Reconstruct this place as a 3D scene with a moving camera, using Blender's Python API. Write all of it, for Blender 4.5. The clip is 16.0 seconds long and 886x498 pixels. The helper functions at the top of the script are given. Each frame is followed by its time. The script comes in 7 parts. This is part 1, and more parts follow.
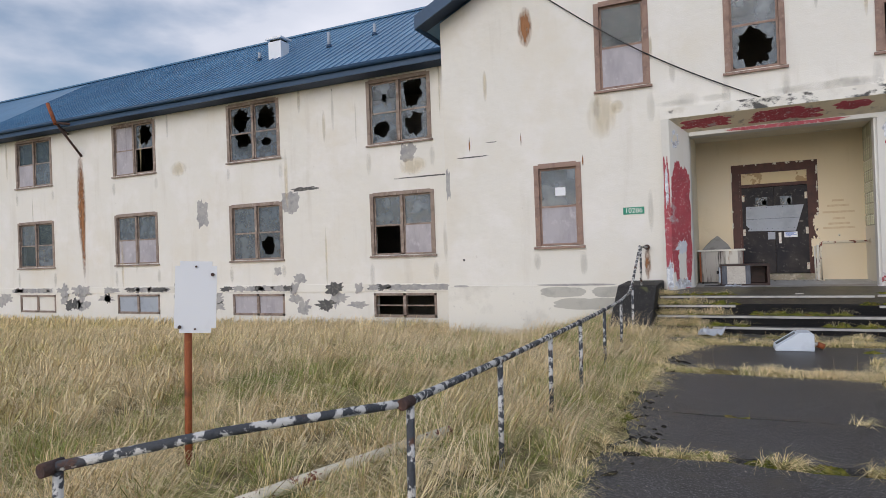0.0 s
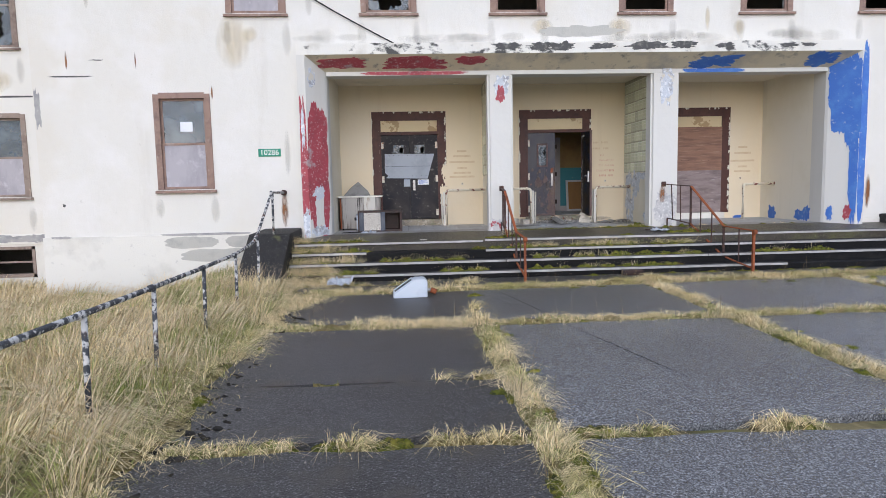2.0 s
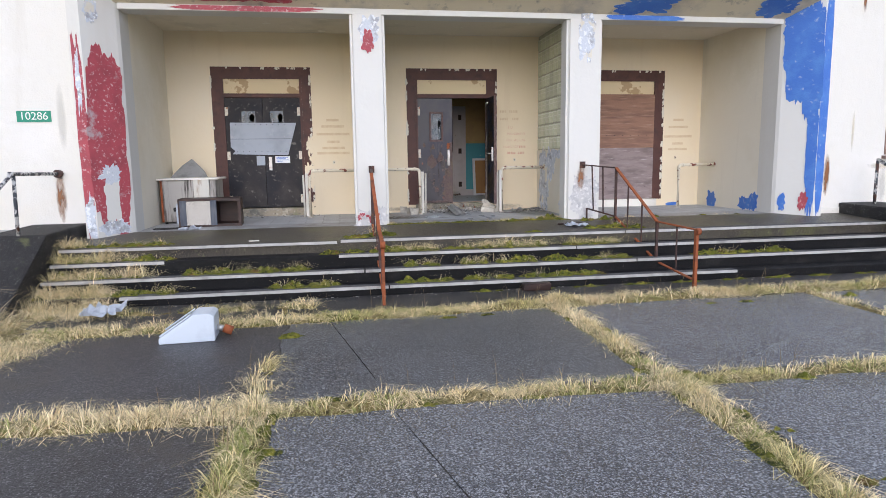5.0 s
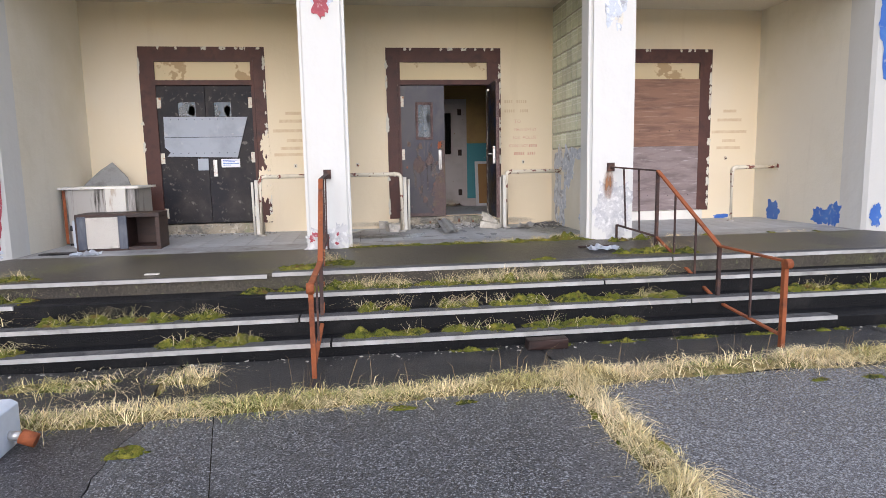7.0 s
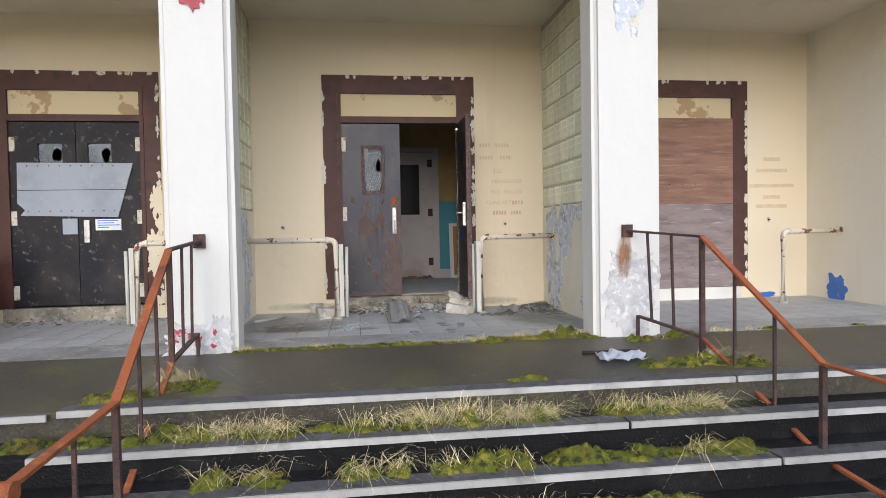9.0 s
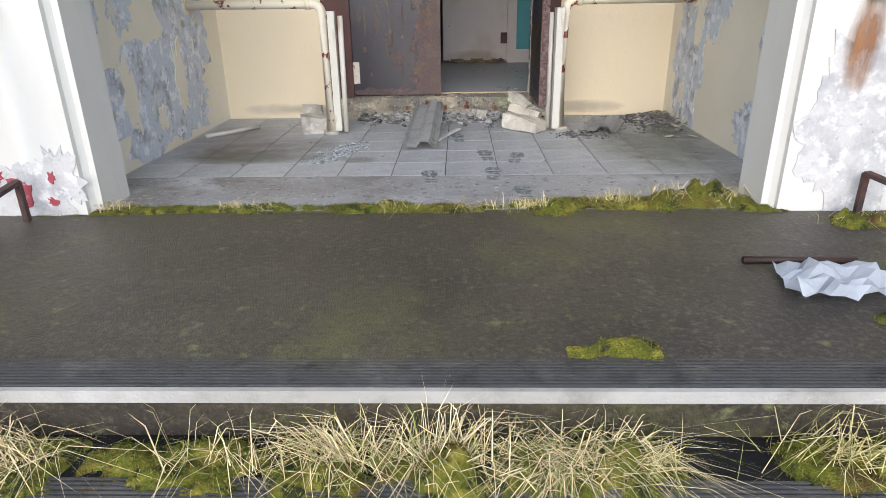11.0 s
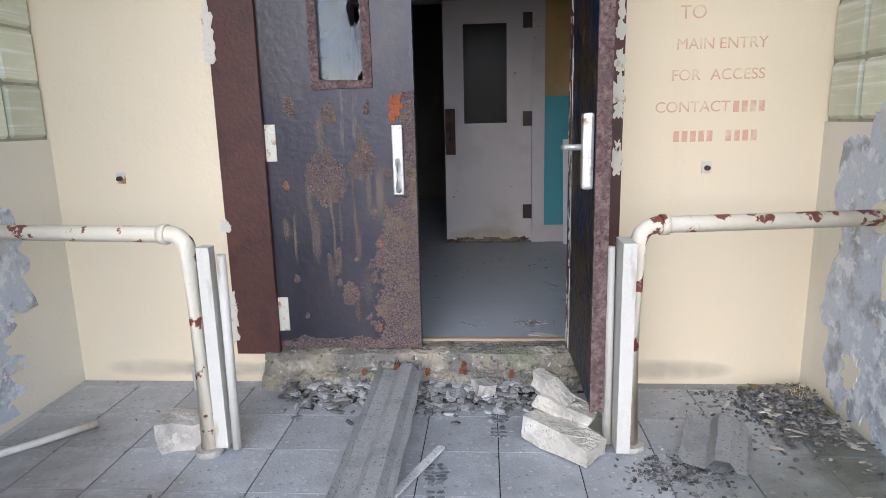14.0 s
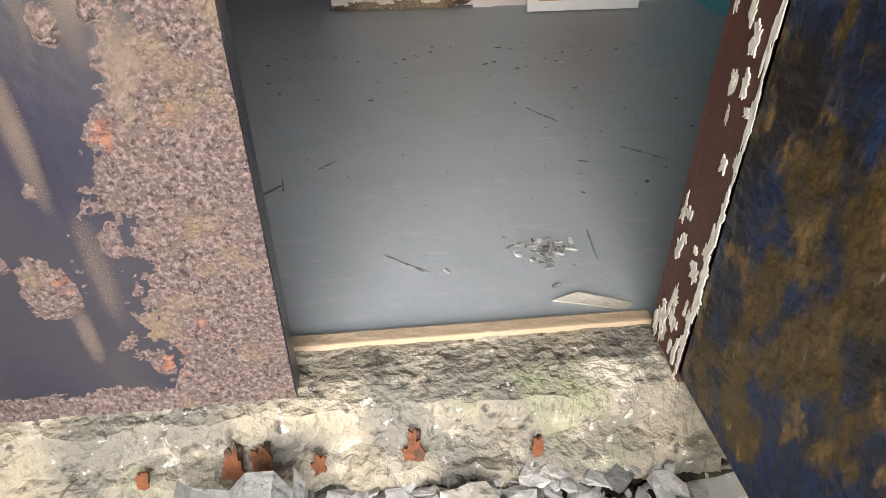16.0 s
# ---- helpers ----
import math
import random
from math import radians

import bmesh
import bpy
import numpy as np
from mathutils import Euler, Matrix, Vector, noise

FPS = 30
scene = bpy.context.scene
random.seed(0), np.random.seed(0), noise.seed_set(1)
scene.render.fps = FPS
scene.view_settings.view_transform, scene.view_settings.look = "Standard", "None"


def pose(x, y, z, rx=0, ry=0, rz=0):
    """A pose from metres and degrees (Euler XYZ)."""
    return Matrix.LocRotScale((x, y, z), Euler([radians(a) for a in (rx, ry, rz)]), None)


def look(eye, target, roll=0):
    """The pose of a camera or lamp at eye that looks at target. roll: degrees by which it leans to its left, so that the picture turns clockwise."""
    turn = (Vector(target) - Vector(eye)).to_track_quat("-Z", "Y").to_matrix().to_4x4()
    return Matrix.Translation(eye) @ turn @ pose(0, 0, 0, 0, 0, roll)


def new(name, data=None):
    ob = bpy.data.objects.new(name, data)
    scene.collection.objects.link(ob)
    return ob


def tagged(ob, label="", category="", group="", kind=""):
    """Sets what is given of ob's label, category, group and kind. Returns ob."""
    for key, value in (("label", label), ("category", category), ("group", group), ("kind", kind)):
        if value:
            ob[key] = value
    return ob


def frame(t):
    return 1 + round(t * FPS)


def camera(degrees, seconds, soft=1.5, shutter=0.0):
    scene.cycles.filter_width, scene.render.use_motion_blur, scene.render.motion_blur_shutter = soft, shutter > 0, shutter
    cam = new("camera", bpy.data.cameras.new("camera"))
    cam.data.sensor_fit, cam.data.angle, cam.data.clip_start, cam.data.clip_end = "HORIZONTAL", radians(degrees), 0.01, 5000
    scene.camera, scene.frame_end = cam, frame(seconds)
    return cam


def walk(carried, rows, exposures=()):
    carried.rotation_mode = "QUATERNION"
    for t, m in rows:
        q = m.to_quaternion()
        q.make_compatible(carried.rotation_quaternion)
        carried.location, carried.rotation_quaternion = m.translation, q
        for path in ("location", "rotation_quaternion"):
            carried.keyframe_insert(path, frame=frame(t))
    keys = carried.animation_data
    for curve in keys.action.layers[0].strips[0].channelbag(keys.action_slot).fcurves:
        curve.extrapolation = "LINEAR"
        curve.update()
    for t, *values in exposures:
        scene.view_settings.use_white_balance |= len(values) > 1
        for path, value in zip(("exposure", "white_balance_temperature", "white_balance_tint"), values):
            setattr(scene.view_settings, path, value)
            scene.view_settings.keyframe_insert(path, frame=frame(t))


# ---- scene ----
cam = camera(70.6, 16.0, soft=0.85)
PATH = [
    (0, (0.473, 0.42, 1.766), (-0.38, 2.229, 1.773), -2.1),
    (0.5, (0.571, 0.634, 1.763), (0.183, 2.594, 1.669), -1.6),
    (1, (0.741, 0.932, 1.758), (0.718, 2.927, 1.619), -1.7),
    (1.5, (0.962, 1.239, 1.784), (1.055, 3.228, 1.596), -1.5),
    (2, (1.124, 1.686, 1.777), (1.245, 3.672, 1.574), -1.2),
    (2.5, (1.392, 2.154, 1.773), (1.543, 4.14, 1.593), -1.7),
    (3, (1.651, 2.642, 1.744), (1.824, 4.625, 1.552), -1.2),
    (3.5, (1.978, 3.164, 1.791), (2.254, 5.133, 1.576), -1.6),
    (4, (2.301, 3.7, 1.809), (2.622, 5.657, 1.552), -1.0),
    (4.2, (2.389, 3.934, 1.825), (2.709, 5.889, 1.549), -0.9),
    (6.3, (3.307, 6.498, 1.745), (3.611, 8.455, 1.461), -0.8),
    (6.5, (3.4, 6.752, 1.742), (3.664, 8.713, 1.453), -0.9),
    (7, (3.62, 7.392, 1.737), (3.875, 9.359, 1.478), -1.1),
    (7.5, (3.811, 8.051, 1.707), (4.089, 10.019, 1.488), -1.1),
    (8, (4.039, 8.685, 1.727), (4.304, 10.661, 1.574), -1.3),
    (8.5, (4.266, 9.281, 1.745), (4.541, 11.259, 1.635), -0.9),
    (9, (4.477, 9.918, 1.733), (4.746, 11.899, 1.673), -1.0),
    (9.2, (4.605, 10.205, 1.715), (4.848, 12.189, 1.68), -1.5),
    (9.5, (4.705, 10.58, 1.704), (4.904, 12.569, 1.651), -0.8),
    (10, (4.926, 11.284, 1.669), (5.037, 13.264, 1.411), -0.9),
    (10.1, (4.976, 11.423, 1.651), (5.074, 13.397, 1.342), -1.6),
    (10.2, (5.007, 11.552, 1.64), (5.075, 13.515, 1.266), -1.4),
    (12.3, (5.283, 13.528, 1.751), (5.172, 15.314, 0.859), -1.6),
    (12.5, (5.309, 13.673, 1.756), (5.193, 15.46, 0.864), -1.9),
    (13, (5.362, 13.981, 1.864), (5.231, 15.728, 0.899), -1.8),
    (13.5, (5.329, 14.337, 1.941), (5.179, 16.241, 1.346), -1.4),
    (14, (5.335, 14.715, 2.037), (5.191, 16.669, 1.633), -1.4),
    (14.5, (5.306, 15.212, 2.016), (5.425, 17.127, 1.453), -2.7),
    (15, (5.254, 15.74, 1.937), (5.428, 17.582, 1.178), -1.3),
    (15.5, (5.221, 16.268, 1.877), (5.384, 18.014, 0.915), -0.6),
    (16, (5.195, 16.805, 1.816), (5.358, 18.435, 0.67), -0.5),
]
walk(cam, [(t, look(eye, target, roll)) for t, eye, target, roll in PATH], exposures=[(0, -0.24, 6350, 14), (1, 0.1, 6100, 15), (2.5, 0.2, 5950, 15), (4.2, 0.28, 5950, 15), (6.5, 0.6, 6200, 17), (8, 0.6, 6200, 16), (10, 0.5, 6250, 12), (12.3, 1.35, 6250, 15), (13, 1.2, 6250, 17), (14, 0.95, 5700, 14), (14.5, 0.92, 5450, 10), (15, 1.08, 5600, 10), (15.5, 1.62, 6100, 12), (16, 2.12, 6750, 11)])

# ---- light ----
world = bpy.data.worlds.new("overcast_sky")
scene.world = world
world.use_nodes = True
wn, wl = world.node_tree.nodes, world.node_tree.links
wn.clear()
w_out = wn.new("ShaderNodeOutputWorld")
w_sky = wn.new("ShaderNodeTexSky")
w_sky.sky_type, w_sky.sun_disc = "NISHITA", False
w_sky.sun_elevation, w_sky.sun_rotation = radians(21), radians(184)
w_clear = wn.new("ShaderNodeBackground")
w_clear.inputs[1].default_value = 0.15
w_cloud = wn.new("ShaderNodeBackground")
w_cloud.inputs[1].default_value = 1.0
w_tc = wn.new("ShaderNodeTexCoord")
w_map = wn.new("ShaderNodeMapping")
w_map.inputs["Scale"].default_value = (1.6, 1.6, 4.0)
w_noise = wn.new("ShaderNodeTexNoise")
w_noise.inputs["Scale"].default_value, w_noise.inputs["Detail"].default_value = 1.7, 6
w_ramp = wn.new("ShaderNodeValToRGB")
w_ramp.color_ramp.elements[0].position, w_ramp.color_ramp.elements[1].position = 0.36, 0.56
w_tone = wn.new("ShaderNodeValToRGB")
w_tone.color_ramp.elements[0].color = (0.64, 0.71, 0.82, 1)
w_tone.color_ramp.elements[1].color = (0.96, 0.99, 1.06, 1)
w_tone.color_ramp.elements[0].position, w_tone.color_ramp.elements[1].position = 0.42, 0.72
w_mix = wn.new("ShaderNodeMixShader")
wl.new(w_tc.outputs["Generated"], w_map.inputs[0])
wl.new(w_map.outputs[0], w_noise.inputs["Vector"])
wl.new(w_noise.outputs["Fac"], w_ramp.inputs[0])
wl.new(w_noise.outputs["Fac"], w_tone.inputs[0])
wl.new(w_tone.outputs[0], w_cloud.inputs[0])
wl.new(w_sky.outputs[0], w_clear.inputs[0])
wl.new(w_ramp.outputs[0], w_mix.inputs[0])
wl.new(w_clear.outputs[0], w_mix.inputs[1])
wl.new(w_cloud.outputs[0], w_mix.inputs[2])
wl.new(w_mix.outputs[0], w_out.inputs[0])
sun = new("sun", bpy.data.lights.new("sun", "SUN"))
sun.data.energy, sun.data.angle, sun.data.color = 1.5, radians(60), (1.0, 0.99, 0.98)
sun.matrix_world = look((0, 0, 12.5), (2.2, 32, 0))

# ---- materials ----


def mk(name, base, layers=(), rough=0.8, bump=0.15, bscale=60.0, metal=0.0, island=0.0, spec=0.4, coarse=0.0):
    """A material: a base colour under layers of (colour, scale, low, high, stretch, detail), each laid on by its own noise."""
    m = bpy.data.materials.new(name)
    m.use_nodes = True
    n, l = m.node_tree.nodes, m.node_tree.links
    b = n["Principled BSDF"]
    tc = n.new("ShaderNodeTexCoord")
    col = n.new("ShaderNodeRGB")
    col.outputs[0].default_value = (*base, 1)
    out = col.outputs[0]
    for i, (c, sc, lo, hi, st, det) in enumerate(layers):
        mp = n.new("ShaderNodeMapping")
        mp.inputs["Scale"].default_value = st
        mp.inputs["Location"].default_value = (3.7 * i + 1.3, 1.9 * i, 2.3 * i)
        nz = n.new("ShaderNodeTexNoise")
        nz.inputs["Scale"].default_value, nz.inputs["Detail"].default_value = sc, det
        nz.inputs["Roughness"].default_value = 0.62
        rp = n.new("ShaderNodeMapRange")
        rp.inputs[1].default_value, rp.inputs[2].default_value = lo, hi
        mx = n.new("ShaderNodeMix")
        mx.data_type = "RGBA"
        mx.inputs[7].default_value = (*c, 1)
        l.new(tc.outputs["Object"], mp.inputs[0])
        l.new(mp.outputs[0], nz.inputs["Vector"])
        l.new(nz.outputs["Fac"], rp.inputs[0])
        l.new(rp.outputs[0], mx.inputs[0])
        l.new(out, mx.inputs[6])
        out = mx.outputs[2]
    if island:
        gi = n.new("ShaderNodeNewGeometry" if island > 0 else "ShaderNodeObjectInfo")
        hs = n.new("ShaderNodeHueSaturation")
        mr = n.new("ShaderNodeMapRange")
        mr.inputs[3].default_value, mr.inputs[4].default_value = 1 - abs(island), 1 + abs(island)
        l.new(gi.outputs["Random Per Island" if island > 0 else "Random"], mr.inputs[0])
        l.new(mr.outputs[0], hs.inputs["Value"])
        l.new(out, hs.inputs["Color"])
        out = hs.outputs[0]
    l.new(out, b.inputs["Base Color"])
    b.inputs["Roughness"].default_value, b.inputs["Metallic"].default_value = rough, metal
    b.inputs["Specular IOR Level"].default_value = spec
    if bump:
        nb = n.new("ShaderNodeTexNoise")
        nb.inputs["Scale"].default_value, nb.inputs["Detail"].default_value = bscale, 4
        bp = n.new("ShaderNodeBump")
        bp.inputs["Strength"].default_value, bp.inputs["Distance"].default_value = bump, 0.02
        l.new(tc.outputs["Object"], nb.inputs["Vector"])
        l.new(nb.outputs["Fac"], bp.inputs["Height"])
        l.new(bp.outputs[0], b.inputs["Normal"])
        if coarse:
            nc = n.new("ShaderNodeTexNoise")
            nc.inputs["Scale"].default_value, nc.inputs["Detail"].default_value = coarse, 3
            bq = n.new("ShaderNodeBump")
            bq.inputs["Strength"].default_value, bq.inputs["Distance"].default_value = 0.35, 0.05
            l.new(tc.outputs["Object"], nc.inputs["Vector"])
            l.new(nc.outputs["Fac"], bq.inputs["Height"])
            l.new(bq.outputs[0], bp.inputs["Normal"])
    return m


ALL, RUN = (1, 1, 1), (1, 1, 0.12)
M_WALL = mk("cream_render", (0.765, 0.745, 0.69), [((0.72, 0.67, 0.57), 0.35, 0.5, 0.8, ALL, 4), ((0.60, 0.56, 0.49), 1.6, 0.56, 0.92, RUN, 6), ((0.82, 0.80, 0.77), 0.7, 0.52, 0.75, ALL, 4), ((0.50, 0.47, 0.42), 9, 0.66, 0.9, ALL, 8)], 0.85, 0.25, 45, coarse=3)
M_PLINTH = mk("white_plinth", (0.78, 0.76, 0.70), [((0.55, 0.53, 0.48), 1.1, 0.5, 0.8, ALL, 6), ((0.45, 0.44, 0.42), 7, 0.62, 0.8, ALL, 8)], 0.85, 0.3, 40)
M_PORCH = mk("porch_cream", (0.84, 0.725, 0.525), [((0.82, 0.74, 0.59), 0.5, 0.48, 0.8, ALL, 3), ((0.72, 0.60, 0.42), 2.2, 0.55, 0.9, RUN, 6)], 0.8, 0.15, 50, coarse=3)
M_PALE = mk("porch_pale", (0.82, 0.77, 0.65), [((0.74, 0.68, 0.53), 0.8, 0.5, 0.85, ALL, 4), ((0.66, 0.62, 0.52), 2.0, 0.58, 0.9, RUN, 6)], 0.8, 0.15, 50, coarse=3)
M_WHITE = mk("white_paint", (0.70, 0.69, 0.65), [((0.64, 0.61, 0.54), 1.4, 0.52, 0.85, RUN, 6), ((0.50, 0.48, 0.45), 7, 0.70, 0.82, ALL, 8)], 0.7, 0.06, 40, coarse=3)
M_CANOPY = mk("weathered_canopy_edge", (0.80, 0.78, 0.72), [((0.60, 0.57, 0.50), 2, 0.5, 0.75, ALL, 6), ((0.09, 0.09, 0.085), 1.9, 0.57, 0.63, (1, 1, 1.6), 8)], 0.85, 0.3, 50)
M_SOFFIT = mk("soffit_paint", (0.68, 0.60, 0.44), [((0.40, 0.37, 0.32), 1.2, 0.5, 0.7, ALL, 7), ((0.22, 0.21, 0.19), 5, 0.58, 0.75, ALL, 8)], 0.85, 0.25, 40)
M_CEIL = mk("porch_ceiling_paint", (0.72, 0.66, 0.54), [((0.52, 0.48, 0.40), 1.2, 0.52, 0.8, ALL, 6), ((0.8, 0.76, 0.66), 3, 0.6, 0.7, ALL, 7)], 0.85, 0.25, 40)
M_RED = mk("red_paint", (0.42, 0.075, 0.095), [((0.30, 0.06, 0.075), 4, 0.45, 0.7, ALL, 7), ((0.62, 0.42, 0.42), 20, 0.57, 0.66, ALL, 9), ((0.46, 0.36, 0.37), 3, 0.58, 0.66, ALL, 7)], 0.6, 0.3, 60)
M_BLUE = mk("blue_paint", (0.06, 0.17, 0.55), [((0.10, 0.26, 0.62), 3, 0.45, 0.75, ALL, 6), ((0.42, 0.48, 0.60), 10, 0.60, 0.72, ALL, 8)], 0.55, 0.3, 60)
M_BAREGREY = mk("bared_pale_cement", (0.62, 0.61, 0.60), [((0.45, 0.45, 0.46), 8, 0.48, 0.64, ALL, 9), ((0.78, 0.77, 0.75), 16, 0.52, 0.62, ALL, 9), ((0.36, 0.35, 0.34), 34, 0.62, 0.70, ALL, 6)], 0.9, 0.5, 50)
M_BARE = mk("bare_cement", (0.42, 0.41, 0.40), [((0.28, 0.28, 0.29), 5, 0.45, 0.7, ALL, 8), ((0.60, 0.58, 0.55), 9, 0.58, 0.72, ALL, 8)], 0.9, 0.5, 40)
M_BLUEGREY = mk("peeled_bluegrey", (0.60, 0.64, 0.70), [((0.38, 0.39, 0.42), 7, 0.51, 0.62, ALL, 10), ((0.80, 0.82, 0.85), 13, 0.53, 0.60, ALL, 10), ((0.70, 0.66, 0.56), 4, 0.60, 0.66, ALL, 8)], 0.85, 0.5, 40)
M_DARKPEEL = mk("dark_peel", (0.10, 0.10, 0.10), [((0.25, 0.24, 0.22), 9, 0.5, 0.7, ALL, 8)], 0.9, 0.4, 50)
M_RUSTSTAIN = mk("rust_stain", (0.22, 0.08, 0.03), [((0.16, 0.06, 0.03), 9, 0.5, 0.6, RUN, 7), ((0.50, 0.40, 0.28), 12, 0.54, 0.64, RUN, 7)], 0.9, 0.2, 50)
M_YELLOWSTAIN = mk("ochre_stain", (0.70, 0.55, 0.27), [((0.45, 0.43, 0.40), 6, 0.5, 0.62, ALL, 8), ((0.78, 0.70, 0.52), 5, 0.45, 0.7, ALL, 6)], 0.9, 0.2, 50)
M_BLOCKGREY = mk("patched_block", (0.50, 0.49, 0.45), [((0.36, 0.36, 0.34), 4, 0.5, 0.8, ALL, 6)], 0.9, 0.35, 40)
M_ASPHALT = mk("worn_asphalt", (0.080, 0.084, 0.093), [((0.050, 0.053, 0.060), 0.7, 0.45, 0.62, ALL, 5), ((0.36, 0.375, 0.40), 80, 0.53, 0.62, ALL, 3), ((0.012, 0.012, 0.015), 60, 0.53, 0.60, ALL, 3), ((0.05, 0.05, 0.055), 3.5, 0.55, 0.8, ALL, 6)], 0.34, 0.55, 95, spec=0.6)
# Darker and paler asphalt: stony wear, with the wet sky sheen put into colour.
M_DULLASPHALT = mk("dull_black_asphalt", (0.055, 0.054, 0.057), [((0.034, 0.033, 0.035), 0.8, 0.45, 0.62, ALL, 5), ((0.26, 0.26, 0.27), 80, 0.56, 0.64, ALL, 3), ((0.008, 0.008, 0.009), 60, 0.53, 0.62, ALL, 3), ((0.07, 0.062, 0.055), 1.6, 0.56, 0.7, ALL, 7)], 0.45, 0.55, 95, spec=0.45)
M_SHEENASPHALT = mk("sheen_stony_asphalt", (0.112, 0.116, 0.128), [((0.075, 0.078, 0.087), 0.6, 0.45, 0.62, ALL, 5), ((0.38, 0.395, 0.42), 85, 0.48, 0.64, ALL, 4), ((0.026, 0.026, 0.030), 60, 0.53, 0.64, ALL, 4)], 0.26, 0.5, 95, spec=0.7)
M_CHEEK = mk("speckled_tar", (0.026, 0.025, 0.025), [((0.05, 0.047, 0.044), 2.5, 0.48, 0.7, ALL, 7), ((0.24, 0.235, 0.22), 42, 0.62, 0.68, ALL, 4), ((0.10, 0.105, 0.05), 5, 0.62, 0.72, ALL, 7)], 0.7, 0.6, 60, spec=0.3)
M_GREYSLAB = mk("grey_stone_slab", (0.27, 0.27, 0.265), [((0.18, 0.175, 0.17), 6, 0.48, 0.68, ALL, 7)], 0.85, 0.4, 50)
M_APRON = mk("dark_wet_asphalt", (0.035, 0.034, 0.034), [((0.06, 0.052, 0.048), 2.2, 0.5, 0.7, ALL, 6), ((0.16, 0.15, 0.14), 60, 0.62, 0.70, ALL, 4), ((0.015, 0.015, 0.015), 1.1, 0.5, 0.65, ALL, 5)], 0.5, 0.7, 70)
M_STEP = mk("black_step", (0.012, 0.012, 0.013), [((0.040, 0.038, 0.036), 3, 0.5, 0.78, ALL, 7), ((0.010, 0.010, 0.011), 1.1, 0.45, 0.6, ALL, 4), ((0.12, 0.11, 0.10), 40, 0.66, 0.8, ALL, 4)], 0.6, 0.5, 60, spec=0.18)
M_NOSING = mk("aluminium_nosing", (0.44, 0.43, 0.41), [((0.24, 0.23, 0.22), 6, 0.5, 0.75, ALL, 7), ((0.58, 0.57, 0.55), 2, 0.5, 0.7, ALL, 4)], 0.6, 0.2, 80, metal=0.25)
M_PLAT = mk("wet_landing", (0.078, 0.068, 0.050), [((0.045, 0.038, 0.034), 0.8, 0.42, 0.62, ALL, 5), ((0.115, 0.115, 0.045), 1.5, 0.52, 0.70, ALL, 7), ((0.15, 0.132, 0.095), 55, 0.50, 0.74, ALL, 8), ((0.030, 0.026, 0.022), 45, 0.52, 0.74, ALL, 8), ((0.18, 0.19, 0.09), 16, 0.60, 0.74, ALL, 9)], 0.42, 0.35, 150, spec=0.4)
M_PORCHFLOOR = mk("porch_concrete", (0.37, 0.385, 0.40), [((0.24, 0.23, 0.225), 0.9, 0.48, 0.68, ALL, 8), ((0.54, 0.555, 0.58), 2.2, 0.48, 0.68, ALL, 9), ((0.22, 0.20, 0.11), 1.3, 0.57, 0.74, ALL, 8), ((0.60, 0.60, 0.60), 45, 0.58, 0.68, ALL, 6), ((0.17, 0.16, 0.15), 30, 0.60, 0.70, ALL, 8)], 0.52, 0.15, 80, island=-0.07)
M_PORCHEDGE = mk("damp_porch_edge", (0.31, 0.31, 0.315), [((0.20, 0.185, 0.17), 1.3, 0.45, 0.64, ALL, 8), ((0.44, 0.445, 0.46), 2.6, 0.52, 0.70, ALL, 9), ((0.50, 0.50, 0.50), 45, 0.58, 0.68, ALL, 6), ((0.10, 0.095, 0.085), 26, 0.57, 0.68, ALL, 8)], 0.5, 0.15, 80)
M_CONCRETE = mk("broken_concrete", (0.44, 0.41, 0.36), [((0.26, 0.245, 0.22), 9, 0.45, 0.7, ALL, 8), ((0.60, 0.57, 0.50), 14, 0.55, 0.7, ALL, 8), ((0.24, 0.20, 0.12), 4, 0.62, 0.76, ALL, 6)], 0.9, 0.7, 35, island=0.25)
M_THRESH = mk("stained_threshold", (0.36, 0.315, 0.24), [((0.19, 0.18, 0.155), 4, 0.46, 0.60, ALL, 9), ((0.54, 0.49, 0.40), 7, 0.54, 0.64, ALL, 9), ((0.24, 0.25, 0.16), 3, 0.56, 0.68, ALL, 8), ((0.10, 0.09, 0.08), 26, 0.58, 0.66, ALL, 7), ((0.62, 0.60, 0.54), 34, 0.62, 0.68, ALL, 6)], 0.9, 1.0, 45)
M_SCALE = mk("blistered_scale", (0.12, 0.086, 0.084), [((0.25, 0.185, 0.17), 150, 0.46, 0.62, ALL, 4), ((0.05, 0.034, 0.034), 120, 0.54, 0.64, ALL, 4), ((0.21, 0.16, 0.10), 8, 0.52, 0.70, ALL, 6), ((0.40, 0.14, 0.07), 7, 0.62, 0.70, ALL, 7)], 0.8, 0.9, 120)
M_SOILGAPS = mk("soil_and_gap_shade", (0.03, 0.026, 0.02), [((0.07, 0.06, 0.03), 9, 0.5, 0.66, ALL, 7), ((0.015, 0.014, 0.013), 20, 0.5, 0.6, ALL, 6)], 0.95, 0.8, 60, island=0.4)
M_BROWN = mk("brown_frame_paint", (0.085, 0.035, 0.028), [((0.14, 0.055, 0.04), 2, 0.5, 0.75, ALL, 5), ((0.05, 0.025, 0.022), 6, 0.5, 0.75, ALL, 6)], 0.55, 0.2, 50)
